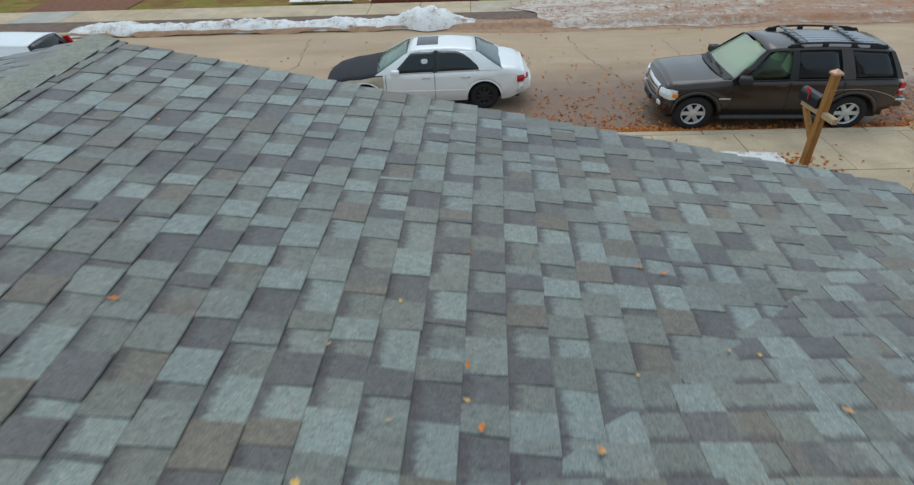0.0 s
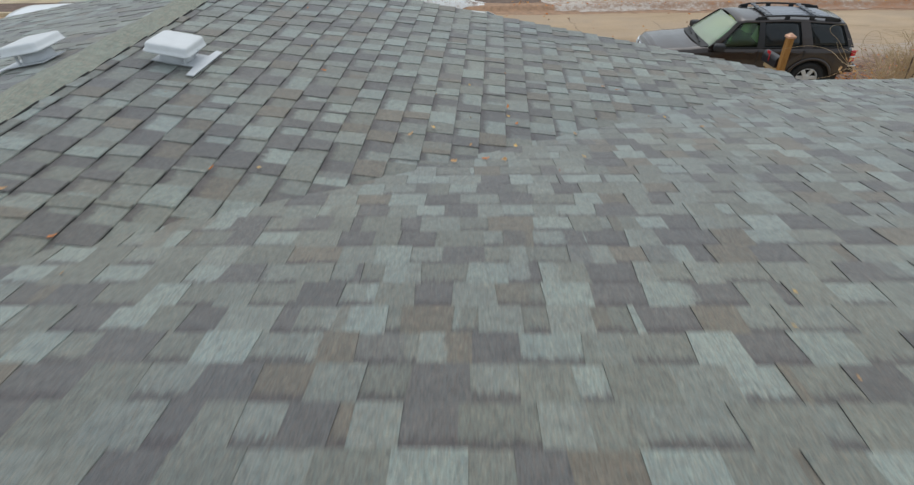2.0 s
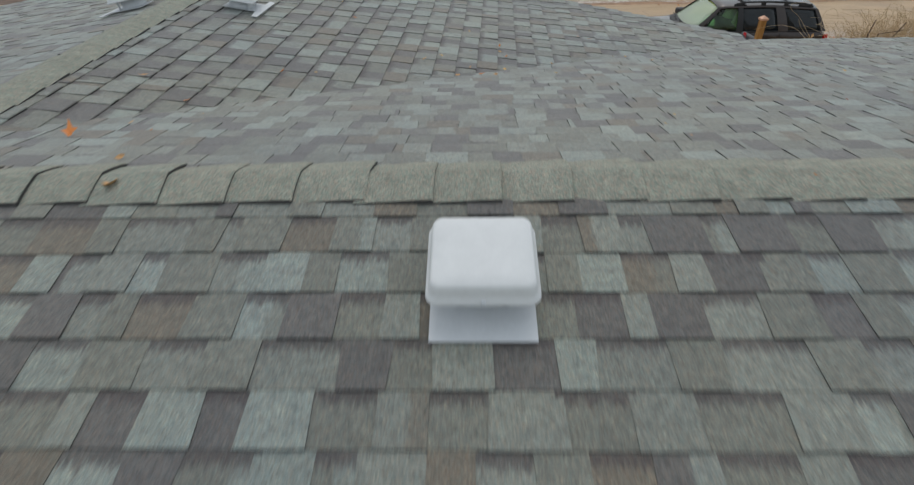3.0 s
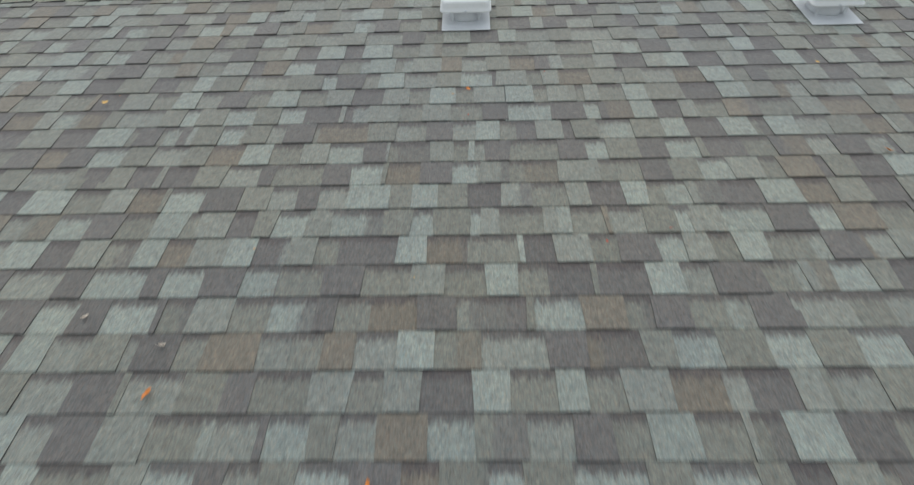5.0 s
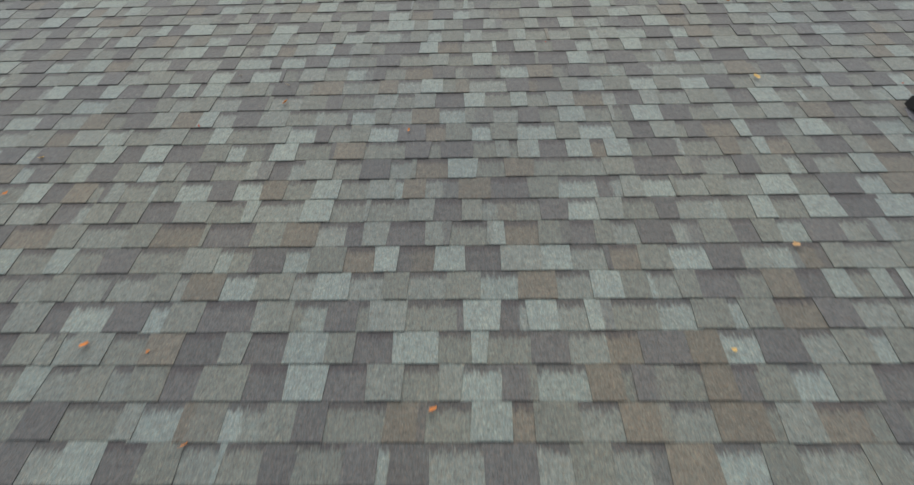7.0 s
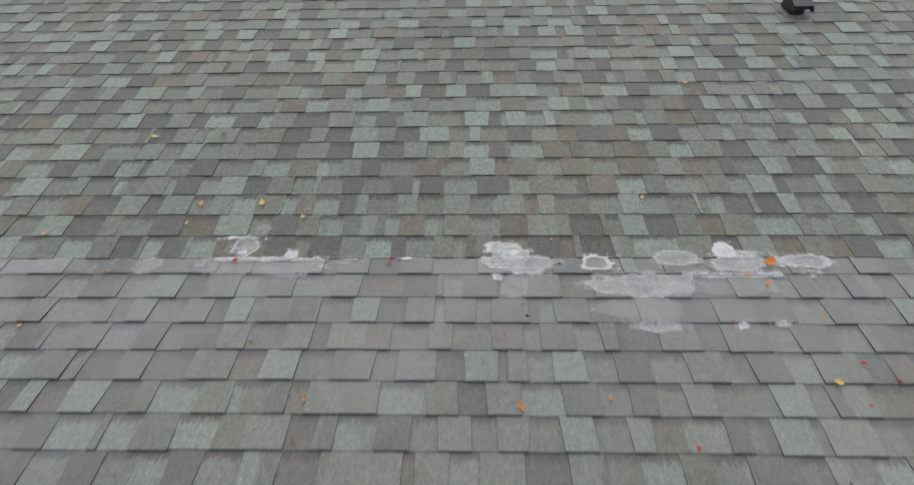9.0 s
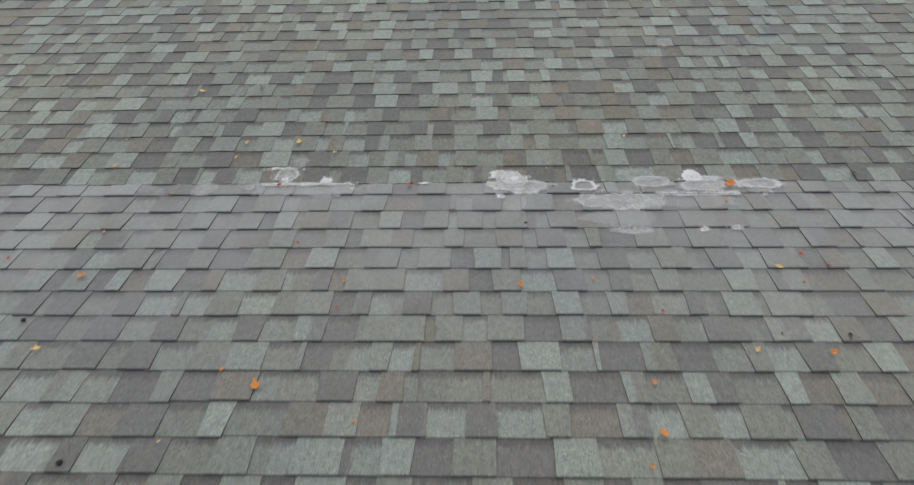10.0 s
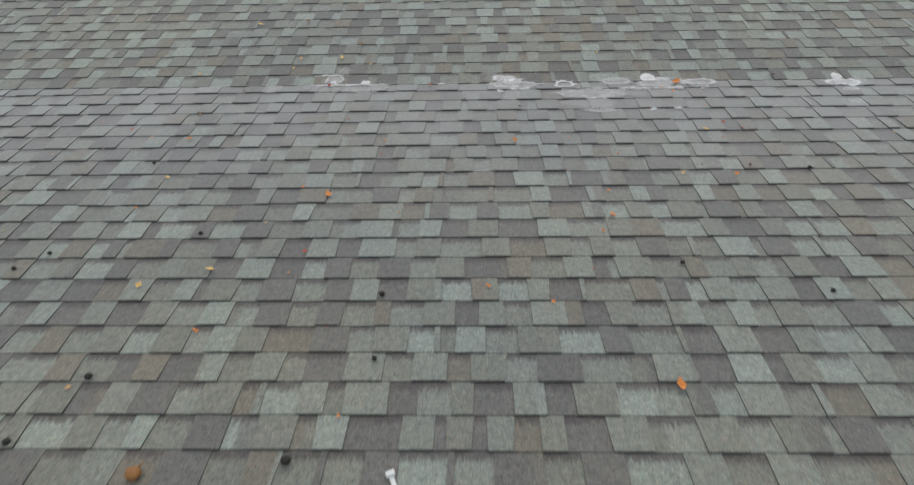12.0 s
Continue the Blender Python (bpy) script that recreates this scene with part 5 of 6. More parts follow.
def smooth_of(knots, x):
    """A smooth line through knots."""
    if x <= knots[0][0]:
        return knots[0][1]
    for (x0, v0), (x1, v1) in zip(knots, knots[1:]):
        if x <= x1:
            t = (x - x0) / (x1 - x0)
            return v0 + (v1 - v0) * (t * t * (3 - 2 * t))
    return knots[-1][1]


def wheel(parent, x, y, radius, width, out, rim_material, spokes):
    """A wheel with its tyre, rim and spokes; out: -1 or 1, the side that faces away from the car."""
    top = thing("wheel", pose(x, y, radius), "", "")
    top.parent = parent
    n = 36
    ring = lambda rr, yy: [(rr * math.cos(2 * math.pi * k / n), yy, rr * math.sin(2 * math.pi * k / n)) for k in range(n)]
    w = width / 2
    bm = bmesh.new()
    loft(bm, [ring(radius * f, yy * out) for f, yy in ((0.60, -w), (0.80, -w), (0.95, -w * 0.92), (1.0, -w * 0.7), (1.0, w * 0.7), (0.95, w * 0.92), (0.82, w * 1.02), (0.625, w * 0.9), (0.60, w * 0.5), (0.60, -w))], False, False)
    part("tyre", bm, RUBBER, top, smooth=True)
    bm = bmesh.new()
    loft(bm, [ring(radius * f, yy * out) for f, yy in ((0.63, w * 0.88), (0.60, w * 0.92), (0.565, w * 0.8), (0.55, w * 0.5))], False, False)
    ri, ro = radius * 0.12, radius * 0.575
    for k in range(spokes):
        a = 360 * k / spokes
        box(bm, ri, -0.012, -radius * 0.115, ro, 0.018, radius * 0.115, 0.008, pose(0, w * 0.62 * out, 0, 0, a, 0))
    loft(bm, [ring(radius * f, yy * out) for f, yy in ((0.24, w * 0.45), (0.23, w * 0.72), (0.16, w * 0.8), (0.05, w * 0.82))], True, True)
    part("rim", bm, rim_material, top)
    # black disc put in as the shade between the spokes
    bm = bmesh.new()
    loft(bm, [ring(radius * f, yy * out) for f, yy in ((0.60, w * 0.45), (0.58, 0.0), (0.3, -0.01))], False, True)
    part("wheel_back", bm, TRIM_BLACK, top)
    return top


def vehicle(name, m, label, category, d):
    """A parked vehicle. Local -x is its front, z up; the wheelbase is centred on the origin. d holds its measures and paints."""
    top = thing(name, m, label, category, "parked vehicles")
    xf, xr, hw, wb, R = d["front"], d["rear"], d["half"], d["wheelbase"] / 2, d["radius"]
    arch = d["radius"] * 1.22
    # lower body, with open wheel arches
    xs = sorted(set([xf + (xr - xf) * k / 60 for k in range(61)] + [xf + 0.2 * k / 12 for k in range(12)] + [xr - 0.2 * k / 12 for k in range(12)] + [s * wb + arch * math.cos(math.pi * k / 16) for s in (-1, 1) for k in range(17)]))
    rings = []
    for x in xs:
        sill = smooth_of(d["sill"], x)
        for s in (-1, 1):
            q = arch * arch - (x - s * wb) ** 2
            if q > 0:
                sill = max(sill, R + math.sqrt(q))
        zt = smooth_of(d["top"], x)
        w = hw * smooth_of(d["plan"], x)
        zs = [sill, sill + 0.03, 0.45 * (sill + zt), zt - 0.14, zt - 0.05, zt - 0.008, zt + 0.012, zt + d["crown"]]
        ws = [w - 0.05, w - 0.01, w + 0.012, w, w - 0.02, w - 0.075, w - 0.2, 0.0]
        for k in range(1, len(zs)):
            zs[k] = max(zs[k], zs[k - 1] + 0.002)
        rings.append([(x, -a, z) for a, z in zip(ws, zs)] + [(x, a, z) for a, z in list(zip(ws, zs))[-2::-1]])
    bm = bmesh.new()
    loft(bm, rings, True, True, False)
    hood_end = d.get("hood_end", -99)
    body = part("body", bm, [d["paint"], d.get("hood_paint", d["paint"]), d.get("fender_paint", d["paint"])], top, smooth=True)
    for poly in body.data.polygons:
        c = poly.center
        if c.x < hood_end and c.z > smooth_of(d["top"], c.x) - 0.03:
            poly.material_index = 1
        elif c.x < d.get("fender_end", -99):
            poly.material_index = 2
    # dark underside and wheel housings
    bm = bmesh.new()
    box(bm, xf + 0.25, -hw + 0.24, 0.22, xr - 0.25, hw - 0.24, R * 2 + 0.1)
    part("underbody", bm, CABIN_DARK, top)
    # cabin: belt line below, roof line above
    zb, zr, wbelt, wroof = d["belt"], d["roof"], hw - 0.035, d["roof_half"]

    def side_point(xb, xt, f, s):
        bulge = 0.03 * math.sin(math.pi * f)
        z0, z1 = zb(xb), zr(xt)
        return Vector((xb + (xt - xb) * f, s * (wbelt + (wroof - wbelt) * f + bulge), z0 + (z1 - z0) * f))

    def panel(pname, grid, material, label="", thick=0.012, parent=top, smooth=True):
        """A curved sheet from a grid of points, with its thickness inwards."""
        bm = bmesh.new()
        rows = [[bm.verts.new(p) for p in row] for row in grid]
        for a, b in zip(rows, rows[1:]):
            for k in range(len(a) - 1):
                bm.faces.new((a[k], a[k + 1], b[k + 1], b[k]))
        bmesh.ops.recalc_face_normals(bm, faces=bm.faces[:])
        if thick:
            bmesh.ops.solidify(bm, geom=bm.faces[:], thickness=thick)
        return part(pname, bm, material, parent, label, smooth)

    breaks = d["pillars"]
    for s in (-1, 1):
        for i, (kind, (xb0, xt0), (xb1, xt1)) in enumerate(zip(d["bays"], breaks, breaks[1:])):
            f1 = 0.93
            grid = [[side_point(xb0 + (xb1 - xb0) * u, xt0 + (xt1 - xt0) * u, f1 * v / 5, s) for u in (0, 0.5, 1)] for v in range(6)]
            if d.get("arch") and not kind.endswith("pillar"):
                # a door frame of body colour, with an arched pane standing 6 mm proud of it
                first_x, last_x = breaks[1][0], breaks[-2][0]
                panel("window_frame", grid, d["paint"], thick=0.01)
                g = []
                for v in range(7):
                    row = []
                    for q in range(9):
                        u = q / 8
                        xb, xt = xb0 + (xb1 - xb0) * u, xt0 + (xt1 - xt0) * u
                        past = max(0.0, ((xb - first_x) / (last_x - first_x) - 0.70) / 0.30)
                        crest = 0.85 * (1 - 0.74 * past ** 3.4)
                        row.append(side_point(xb, xt, 0.05 + crest * v / 6, s) + Vector((0, s * 0.008, 0)))
                    g.append(row)
                panel("side_window", g, d[kind], thick=0.006)
            elif kind.endswith("pillar"):
                panel("pillar", grid, TRIM_BLACK if kind == "black_pillar" else d["paint"], thick=0.014, smooth=False)
            else:
                g = [[side_point(xb0 + (xb1 - xb0) * u, xt0 + (xt1 - xt0) * u, 0.03 + 0.88 * v / 5, s) - Vector((0, s * 0.006, 0)) for u in (0.0, 0.25, 0.5, 0.75, 1.0)] for v in range(6)]
                panel("side_window", g, d[kind], thick=0.006).visible_shadow = False
                lo = [side_point(xb0 + (xb1 - xb0) * u, xt0 + (xt1 - xt0) * u, 0.02, s) + Vector((0, s * 0.004, 0)) for u in (0, 0.5, 1)]
                bm = bmesh.new()
                tube(bm, lo, 0.012, 6)
                part("window_trim", bm, d.get("trim", TRIM_BLACK), top)
    # roof
    x0, x1 = breaks[0][1], breaks[-1][1]
    grid = []
    for k in range(13):
        x = x0 + (x1 - x0) * k / 12
        row = []
        for j in range(13):
            t = -1 + 2 * j / 12
            e = abs(t) ** 4
            zz = zr(x) + 0.035 * (1 - t * t) - 0.03 * e
            row.append(Vector((x, (wroof + 0.028) * t, zz)))
        grid.append(row)
    panel("roof", grid, d["paint"], thick=0.03)
    # windscreen and rear window
    for pname, (xb, xt), key, bow in (("windscreen", breaks[0], "screen", -0.10), ("rear_window", breaks[-1], "back_glass", 0.06)):
        g = []
        for v in range(7):
            f = v / 6
            row = []
            for j in range(9):
                t = -1 + 2 * j / 8
                w = (wbelt - 0.04) + (wroof - wbelt - 0.01) * f
                row.append(Vector((xb + (xt - xb) * f + bow * (1 - t * t) * (1 - 0.45 * f), w * t, zb(xb) + 0.0 + (zr(xt) + 0.03 * (1 - t * t) - 0.02 - zb(xb)) * f)))
            g.append(row)
        panel(pname, g, d[key], thick=0.006).visible_shadow = False
    # seats and cabin floor, seen through the glass
    bm = bmesh.new()
    box(bm, breaks[0][0] + 0.2, -wbelt + 0.1, 0.3, breaks[-1][0] - 0.1, wbelt - 0.1, zb(0) - 0.12)
    part("cabin_lining", bm, CABIN_DARK, top)
    for row_x in d["seats"]:
        for sy in (-0.36, 0.36):
            bm = bmesh.new()
            box(bm, -0.08, -0.24, 0, 0.08, 0.24, 0.58, 0.06, pose(row_x, sy, zb(0) - d["seat_drop"], 0, 14, 0))
            box(bm, -0.05, -0.13, 0.6, 0.05, 0.13, 0.78, 0.04, pose(row_x, sy, zb(0) - d["seat_drop"], 0, 14, 0))
            part("seat", bm, SEAT, top, "grey-green cloth seat")
    # wheels
    for s in (-1, 1):
        for side in (-1, 1):
            wheel(top, s * wb, side * (hw - 0.13), R, d["tyre"], side, d["rim"], d["spokes"])
    return top, side_point


# the dark sport utility vehicle by the mailbox
suv_belt = lambda x: 1.09 + 0.012 * x
suv_roof = lambda x: smooth_of([(-0.75, 1.52), (-0.05, 1.68), (0.8, 1.70), (2.15, 1.64)], x)
SUV = dict(front=-2.210, rear=2.36, half=0.92, wheelbase=2.89, radius=0.375, tyre=0.25, rim=ALLOY, spokes=6, paint=BROWN_PAINT, crown=0.045,
           sill=[(-2.250, 0.42), (-1.9, 0.34), (0, 0.36), (1.9, 0.40), (2.38, 0.48)],
           top=[(-2.220, 0.70), (-2.160, 0.86), (-2.050, 0.95), (-1.9, 1.01), (-1.3, 1.06), (-0.85, 1.10), (-0.4, 1.11), (2.1, 1.13), (2.26, 1.08), (2.37, 0.90)],
           plan=[(-2.220, 0.78), (-2.130, 0.87), (-1.930, 0.965), (-1.6, 1.0), (1.9, 1.0), (2.18, 0.965), (2.37, 0.86)],
           belt=suv_belt, roof=suv_roof, roof_half=0.66, pillars=[(-0.86, -0.26), (-0.68, -0.16), (0.20, 0.20), (0.36, 0.31), (1.17, 1.04), (1.40, 1.24), (2.14, 1.93), (2.25, 2.0)],
           bays=["pillar", "CLEAR", "black_pillar", "DARK", "pillar", "DARK", "pillar"], CLEAR=CLEAR_GLASS, DARK=DARK_GLASS, screen=SCREEN_GLASS, back_glass=DARK_GLASS, seats=(0.30, 1.15), seat_drop=0.22)
suv, suv_side = vehicle("suv", pose(5.585, 10.88, ROAD_Z, 0, 0, -2.6) @ Matrix.Diagonal((0.962, 0.90, 0.88, 1)), "dark brown metallic four-door suv parked at the kerb", "car", SUV)
SUV_TOP = lambda x, y: suv_roof(x) + 0.035 * (1 - (y / 0.688) ** 2)
for s in (-1, 1):
    # low solid rail, flush at both ends
    bm = bmesh.new()
    rail = []
    for k in range(25):
        x = 0.12 + 1.80 * k / 24
        lift = 0.06 * min(1.0, min(k, 24 - k) / 3.0) ** 0.7
        z = SUV_TOP(x, 0.60) + lift
        rail.append([(x, s * 0.60 + a, z + b) for a, b in ((-0.017, -0.017), (0.017, -0.017), (0.02, 0.006), (0.01, 0.02), (-0.01, 0.02), (-0.02, 0.006))])
    loft(bm, rail, True, True)
    for x, l in ((0.24, 0.16), (0.78, 0.10), (1.30, 0.10), (1.74, 0.30)):
        box(bm, x - l / 2, s * 0.60 - 0.022, SUV_TOP(x, 0.60) - 0.02, x + l / 2, s * 0.60 + 0.022, SUV_TOP(x, 0.60) + 0.05, 0.008)
    part("roof_rail", bm, TRIM_BLACK, suv, "black roof rail")
    for x0 in (-1, 1):
        n = 15
        bm = bmesh.new()
        tube(bm, [(x0 * 1.445 + 0.475 * math.cos(math.pi * (0.02 + 0.96 * k / n)), s * 0.922, 0.375 + 0.475 * math.sin(math.pi * (0.02 + 0.96 * k / n))) for k in range(n + 1)], 0.04, 8)
        part("wheel_arch", bm, BROWN_PAINT, suv, smooth=True)
    bm = bmesh.new()
    box(bm, -0.95, s * 0.90 - 0.07, 0.29, 0.95, s * 0.90 + 0.07, 0.36, 0.02)
    part("running_board", bm, TRIM_GREY, suv, "grey running board")
    bm = bmesh.new()
    box(bm, -0.13, -0.11, -0.085, 0.10, 0.11, 0.085, 0.05, pose(-0.64, s * 1.03, 1.15, 0, 0, 10 * s), 3)
    box(bm, -0.05, -0.10, -0.07, 0.05, 0.06, -0.03, 0.015, pose(-0.62, s * 0.94, 1.15))
    part("door_mirror", bm, TRIM_BLACK, suv, smooth=True)
    for x in (0.22, 1.20):
        bm = bmesh.new()
        box(bm, -0.10, -0.015, -0.02, 0.10, 0.02, 0.02, 0.01, pose(x - 0.16, s * 0.928, 0.99))
        part("door_handle", bm, BROWN_PAINT, suv, smooth=True)
        bm = bmesh.new()
        box(bm, x + 0.02 - 0.005, s * 0.928 - 0.006, 0.45, x + 0.02 + 0.005, s * 0.928 + 0.003, 1.07)
        part("door_gap", bm, CABIN_DARK, suv)
    bm = bmesh.new()
    box(bm, -0.78 - 0.005, s * 0.928 - 0.006, 0.45, -0.78 + 0.005, s * 0.928 + 0.003, 1.05)
    part("door_gap", bm, CABIN_DARK, suv)
    # headlight wrapped round the corner, its rear end amber
    bm = bmesh.new()
    lamp = []
    for x, y, h in ((-2.20, 0.60, 0.065), (-2.185, 0.70, 0.08), (-2.11, 0.815, 0.095), (-1.99, 0.89, 0.105), (-1.86, 0.925, 0.09)):
        lamp.append([(x - 0.025, s * (y + 0.0), 0.795 - h), (x - 0.03, s * (y + 0.012), 0.795), (x + 0.01, s * (y - 0.005), 0.795 + h), (x + 0.10, s * (y - 0.08), 0.795 + h), (x + 0.10, s * (y - 0.08), 0.795 - h)])
    loft(bm, lamp, True, True)
    bmesh.ops.recalc_face_normals(bm, faces=bm.faces[:])
    head = part("headlight", bm, LAMP_CLEAR, suv, "clear headlight")
    bm = bmesh.new()
    box(bm, -0.075, -0.02, -0.035, 0.075, 0.02, 0.05, 0.012, pose(-1.89, s * 0.925, 0.785, 0, 0, 12 * s))
    part("turn_signal", bm, LAMP_AMBER, head, "amber lens")
    bm = bmesh.new()
    box(bm, -0.06, -0.08, -0.045, 0.06, 0.08, 0.045, 0.02, pose(-2.180, s * 0.66, 0.56, 0, 0, -20 * s))
    part("fog_lamp", bm, LAMP_CLEAR, suv)
    bm = bmesh.new()
    box(bm, -0.06, -0.035, -0.13, 0.05, 0.03, 0.13, 0.015, pose(2.30, s * 0.835, 0.90, 0, 0, -20 * s))
    tail = part("tail_light", bm, LAMP_RED, suv, "red tail light")
    bm = bmesh.new()
    box(bm, -0.062, -0.037, -0.035, 0.052, 0.032, 0.01, 0.008, pose(2.30, s * 0.835, 0.90, 0, 0, -20 * s))
    part("reversing_lamp", bm, LAMP_CLEAR, tail)
    bm = bmesh.new()
    box(bm, -0.11, -0.004, -0.018, 0.11, 0.006, 0.018, 0.003, pose(-0.92, s * 0.928, 0.72))
    part("badge", bm, CHROME, suv)
for x in (0.40, 1.42):
    bm = bmesh.new()
    z = SUV_TOP(x, 0) + 0.035
    box(bm, x - 0.035, -0.59, z - 0.012, x + 0.035, 0.59, z + 0.016, 0.01)
    for k in range(6):
        box(bm, x - 0.05, -0.5 + k * 0.2 - 0.03, z - 0.02, x + 0.05, -0.5 + k * 0.2 + 0.03, z + 0.03, 0.01)
    part("crossbar", bm, RACK_GREY, suv, "grey crossbar on the roof")
for k in range(6):
    y = -0.375 + 0.15 * k
    bm = bmesh.new()
    loft(bm, [[(x, y - 0.068, SUV_TOP(x, y) - 0.002), (x, y + 0.068, SUV_TOP(x, y) - 0.002), (x, y + 0.062, SUV_TOP(x, y) + 0.007), (x, y - 0.062, SUV_TOP(x, y) + 0.007)] for x in (0.55, 0.85, 1.15, 1.45, 1.8)], True, True)
    part("roof_rib", bm, RIB_STEEL, suv, "brushed blue-grey metal strip")
bm = bmesh.new()
loft(bm, [[(-0.98 - 0.10 * (1 - t * t), 0.80 * t, 1.10 + 0.045 * (1 - t * t)), (-0.79 - 0.10 * (1 - t * t), 0.82 * t, 1.13 + 0.045 * (1 - t * t)), (-0.79 - 0.10 * (1 - t * t), 0.82 * t, 1.05)] for t in (-1, -0.6, -0.2, 0.2, 0.6, 1)], True, True)
bmesh.ops.recalc_face_normals(bm, faces=bm.faces[:])
for y0, y1 in ((-0.62, 0.0), (0.08, 0.66)):
    tube(bm, [(-0.98, y0, 1.17), (-0.94, y0 + 0.25, 1.20), (-0.92, y1, 1.19)], 0.014, 6)
part("cowl", bm, TRIM_BLACK, suv, "black cowl with wipers")
bm = bmesh.new()
grille = [[(-2.285 + 0.10 * (abs(t) ** 2.5) + 0.02 * k, 0.60 * t, 0.62 + 0.085 * k) for k in range(4)] + [(-2.100 + 0.05 * abs(t), 0.60 * t, 0.845), (-2.100 + 0.05 * abs(t), 0.60 * t, 0.60)] for t in (-1, -0.7, -0.35, 0, 0.35, 0.7, 1)]
loft(bm, grille, True, True)
bmesh.ops.recalc_face_normals(bm, faces=bm.faces[:])
part("grille", bm, CHROME, suv, "bright chrome grille", True)
for k in range(3):
    bm = bmesh.new()
    z = 0.635 + 0.07 * k
    tube(bm, [(-2.278 + 0.10 * (abs(t) ** 2.5) + 0.24 * (z - 0.60), 0.55 * t, z) for t in (-1, -0.7, -0.35, 0, 0.35, 0.7, 1)], 0.022, 6)
    part("grille_slot", bm, TRIM_BLACK, suv)
bm = bmesh.new()
loft(bm, [[(-2.290 + 0.22 * abs(t) ** 2.2, 0.84 * t, 0.40), (-2.330 + 0.22 * abs(t) ** 2.2, 0.85 * t, 0.48), (-2.320 + 0.22 * abs(t) ** 2.2, 0.85 * t, 0.58), (-2.250 + 0.22 * abs(t) ** 2.2, 0.84 * t, 0.64), (-2.050 + 0.15 * abs(t), 0.80 * t, 0.64), (-2.050 + 0.15 * abs(t), 0.80 * t, 0.40)] for t in (-1, -0.8, -0.6, -0.3, 0, 0.3, 0.6, 0.8, 1)], True, True)
bmesh.ops.recalc_face_normals(bm, faces=bm.faces[:])
part("front_bumper", bm, BROWN_PAINT, suv, smooth=True)
bm = bmesh.new()
box(bm, -0.012, -0.26, -0.06, 0.012, 0.26, 0.06, 0.004, pose(-2.325, 0, 0.52))
part("number_plate", bm, TRIM_BLACK, suv)
bm = bmesh.new()
box(bm, -0.12, -0.84, -0.11, 0.10, 0.84, 0.11, 0.05, pose(2.35, 0, 0.60), 3)
rb = part("rear_bumper", bm, BROWN_PAINT, suv, smooth=True)
bm = bmesh.new()
box(bm, -0.10, -0.845, -0.02, 0.105, 0.845, 0.02, 0.01, pose(2.35, 0, 0.66))
part("bumper_strip", bm, CHROME, rb)


def shorten_nose(car, start, share):
    """Draws in all that lies ahead of a place along the car."""
    for ob in car.children_recursive:
        if ob.type == "MESH" and not ob.parent.name.startswith("wheel"):
            for v in ob.data.vertices:
                if v.co.x < start:
                    v.co.x = start + (v.co.x - start) * share


shorten_nose(suv, -1.80, 0.70)

# the silver sedan with a black hood
sedan_belt = lambda x: 0.90 + 0.03 * x
sedan_roof = lambda x: smooth_of([(-0.75, 1.22), (-0.05, 1.36), (0.55, 1.37), (1.25, 1.31)], x)
SEDAN = dict(front=-2.33, rear=2.40, half=0.90, wheelbase=2.70, radius=0.315, tyre=0.2, rim=STEEL_WHEEL, spokes=8, paint=SILVER_PAINT, hood_paint=BLACK_HOOD, fender_paint=BONE_PAINT, hood_end=-0.90, fender_end=-0.93, crown=0.05,
             sill=[(-2.33, 0.34), (-1.8, 0.22), (1.8, 0.22), (2.40, 0.38)],
             arch=True, top=[(-2.33, 0.52), (-2.27, 0.64), (-2.05, 0.74), (-1.6, 0.82), (-0.95, 0.90), (-0.5, 0.91), (1.3, 0.945), (1.8, 0.975), (2.05, 0.94), (2.24, 0.86), (2.33, 0.74), (2.40, 0.62)],
             plan=[(-2.33, 0.66), (-2.2, 0.82), (-1.9, 0.94), (-1.3, 1.0), (1.3, 1.0), (1.9, 0.95), (2.25, 0.86), (2.40, 0.72)],
             belt=sedan_belt, roof=sedan_roof, roof_half=0.57, pillars=[(-1.10, -0.36), (-0.72, -0.24), (0.20, 0.24), (0.29, 0.32), (1.24, 1.06), (1.76, 1.17)],
             bays=["pillar", "SMOKE", "black_pillar", "SMOKE", "pillar"], SMOKE=TINT_GLASS, screen=GREEN_SCREEN, back_glass=SKY_GLASS, seats=(0.15, 0.72), seat_drop=0.48)


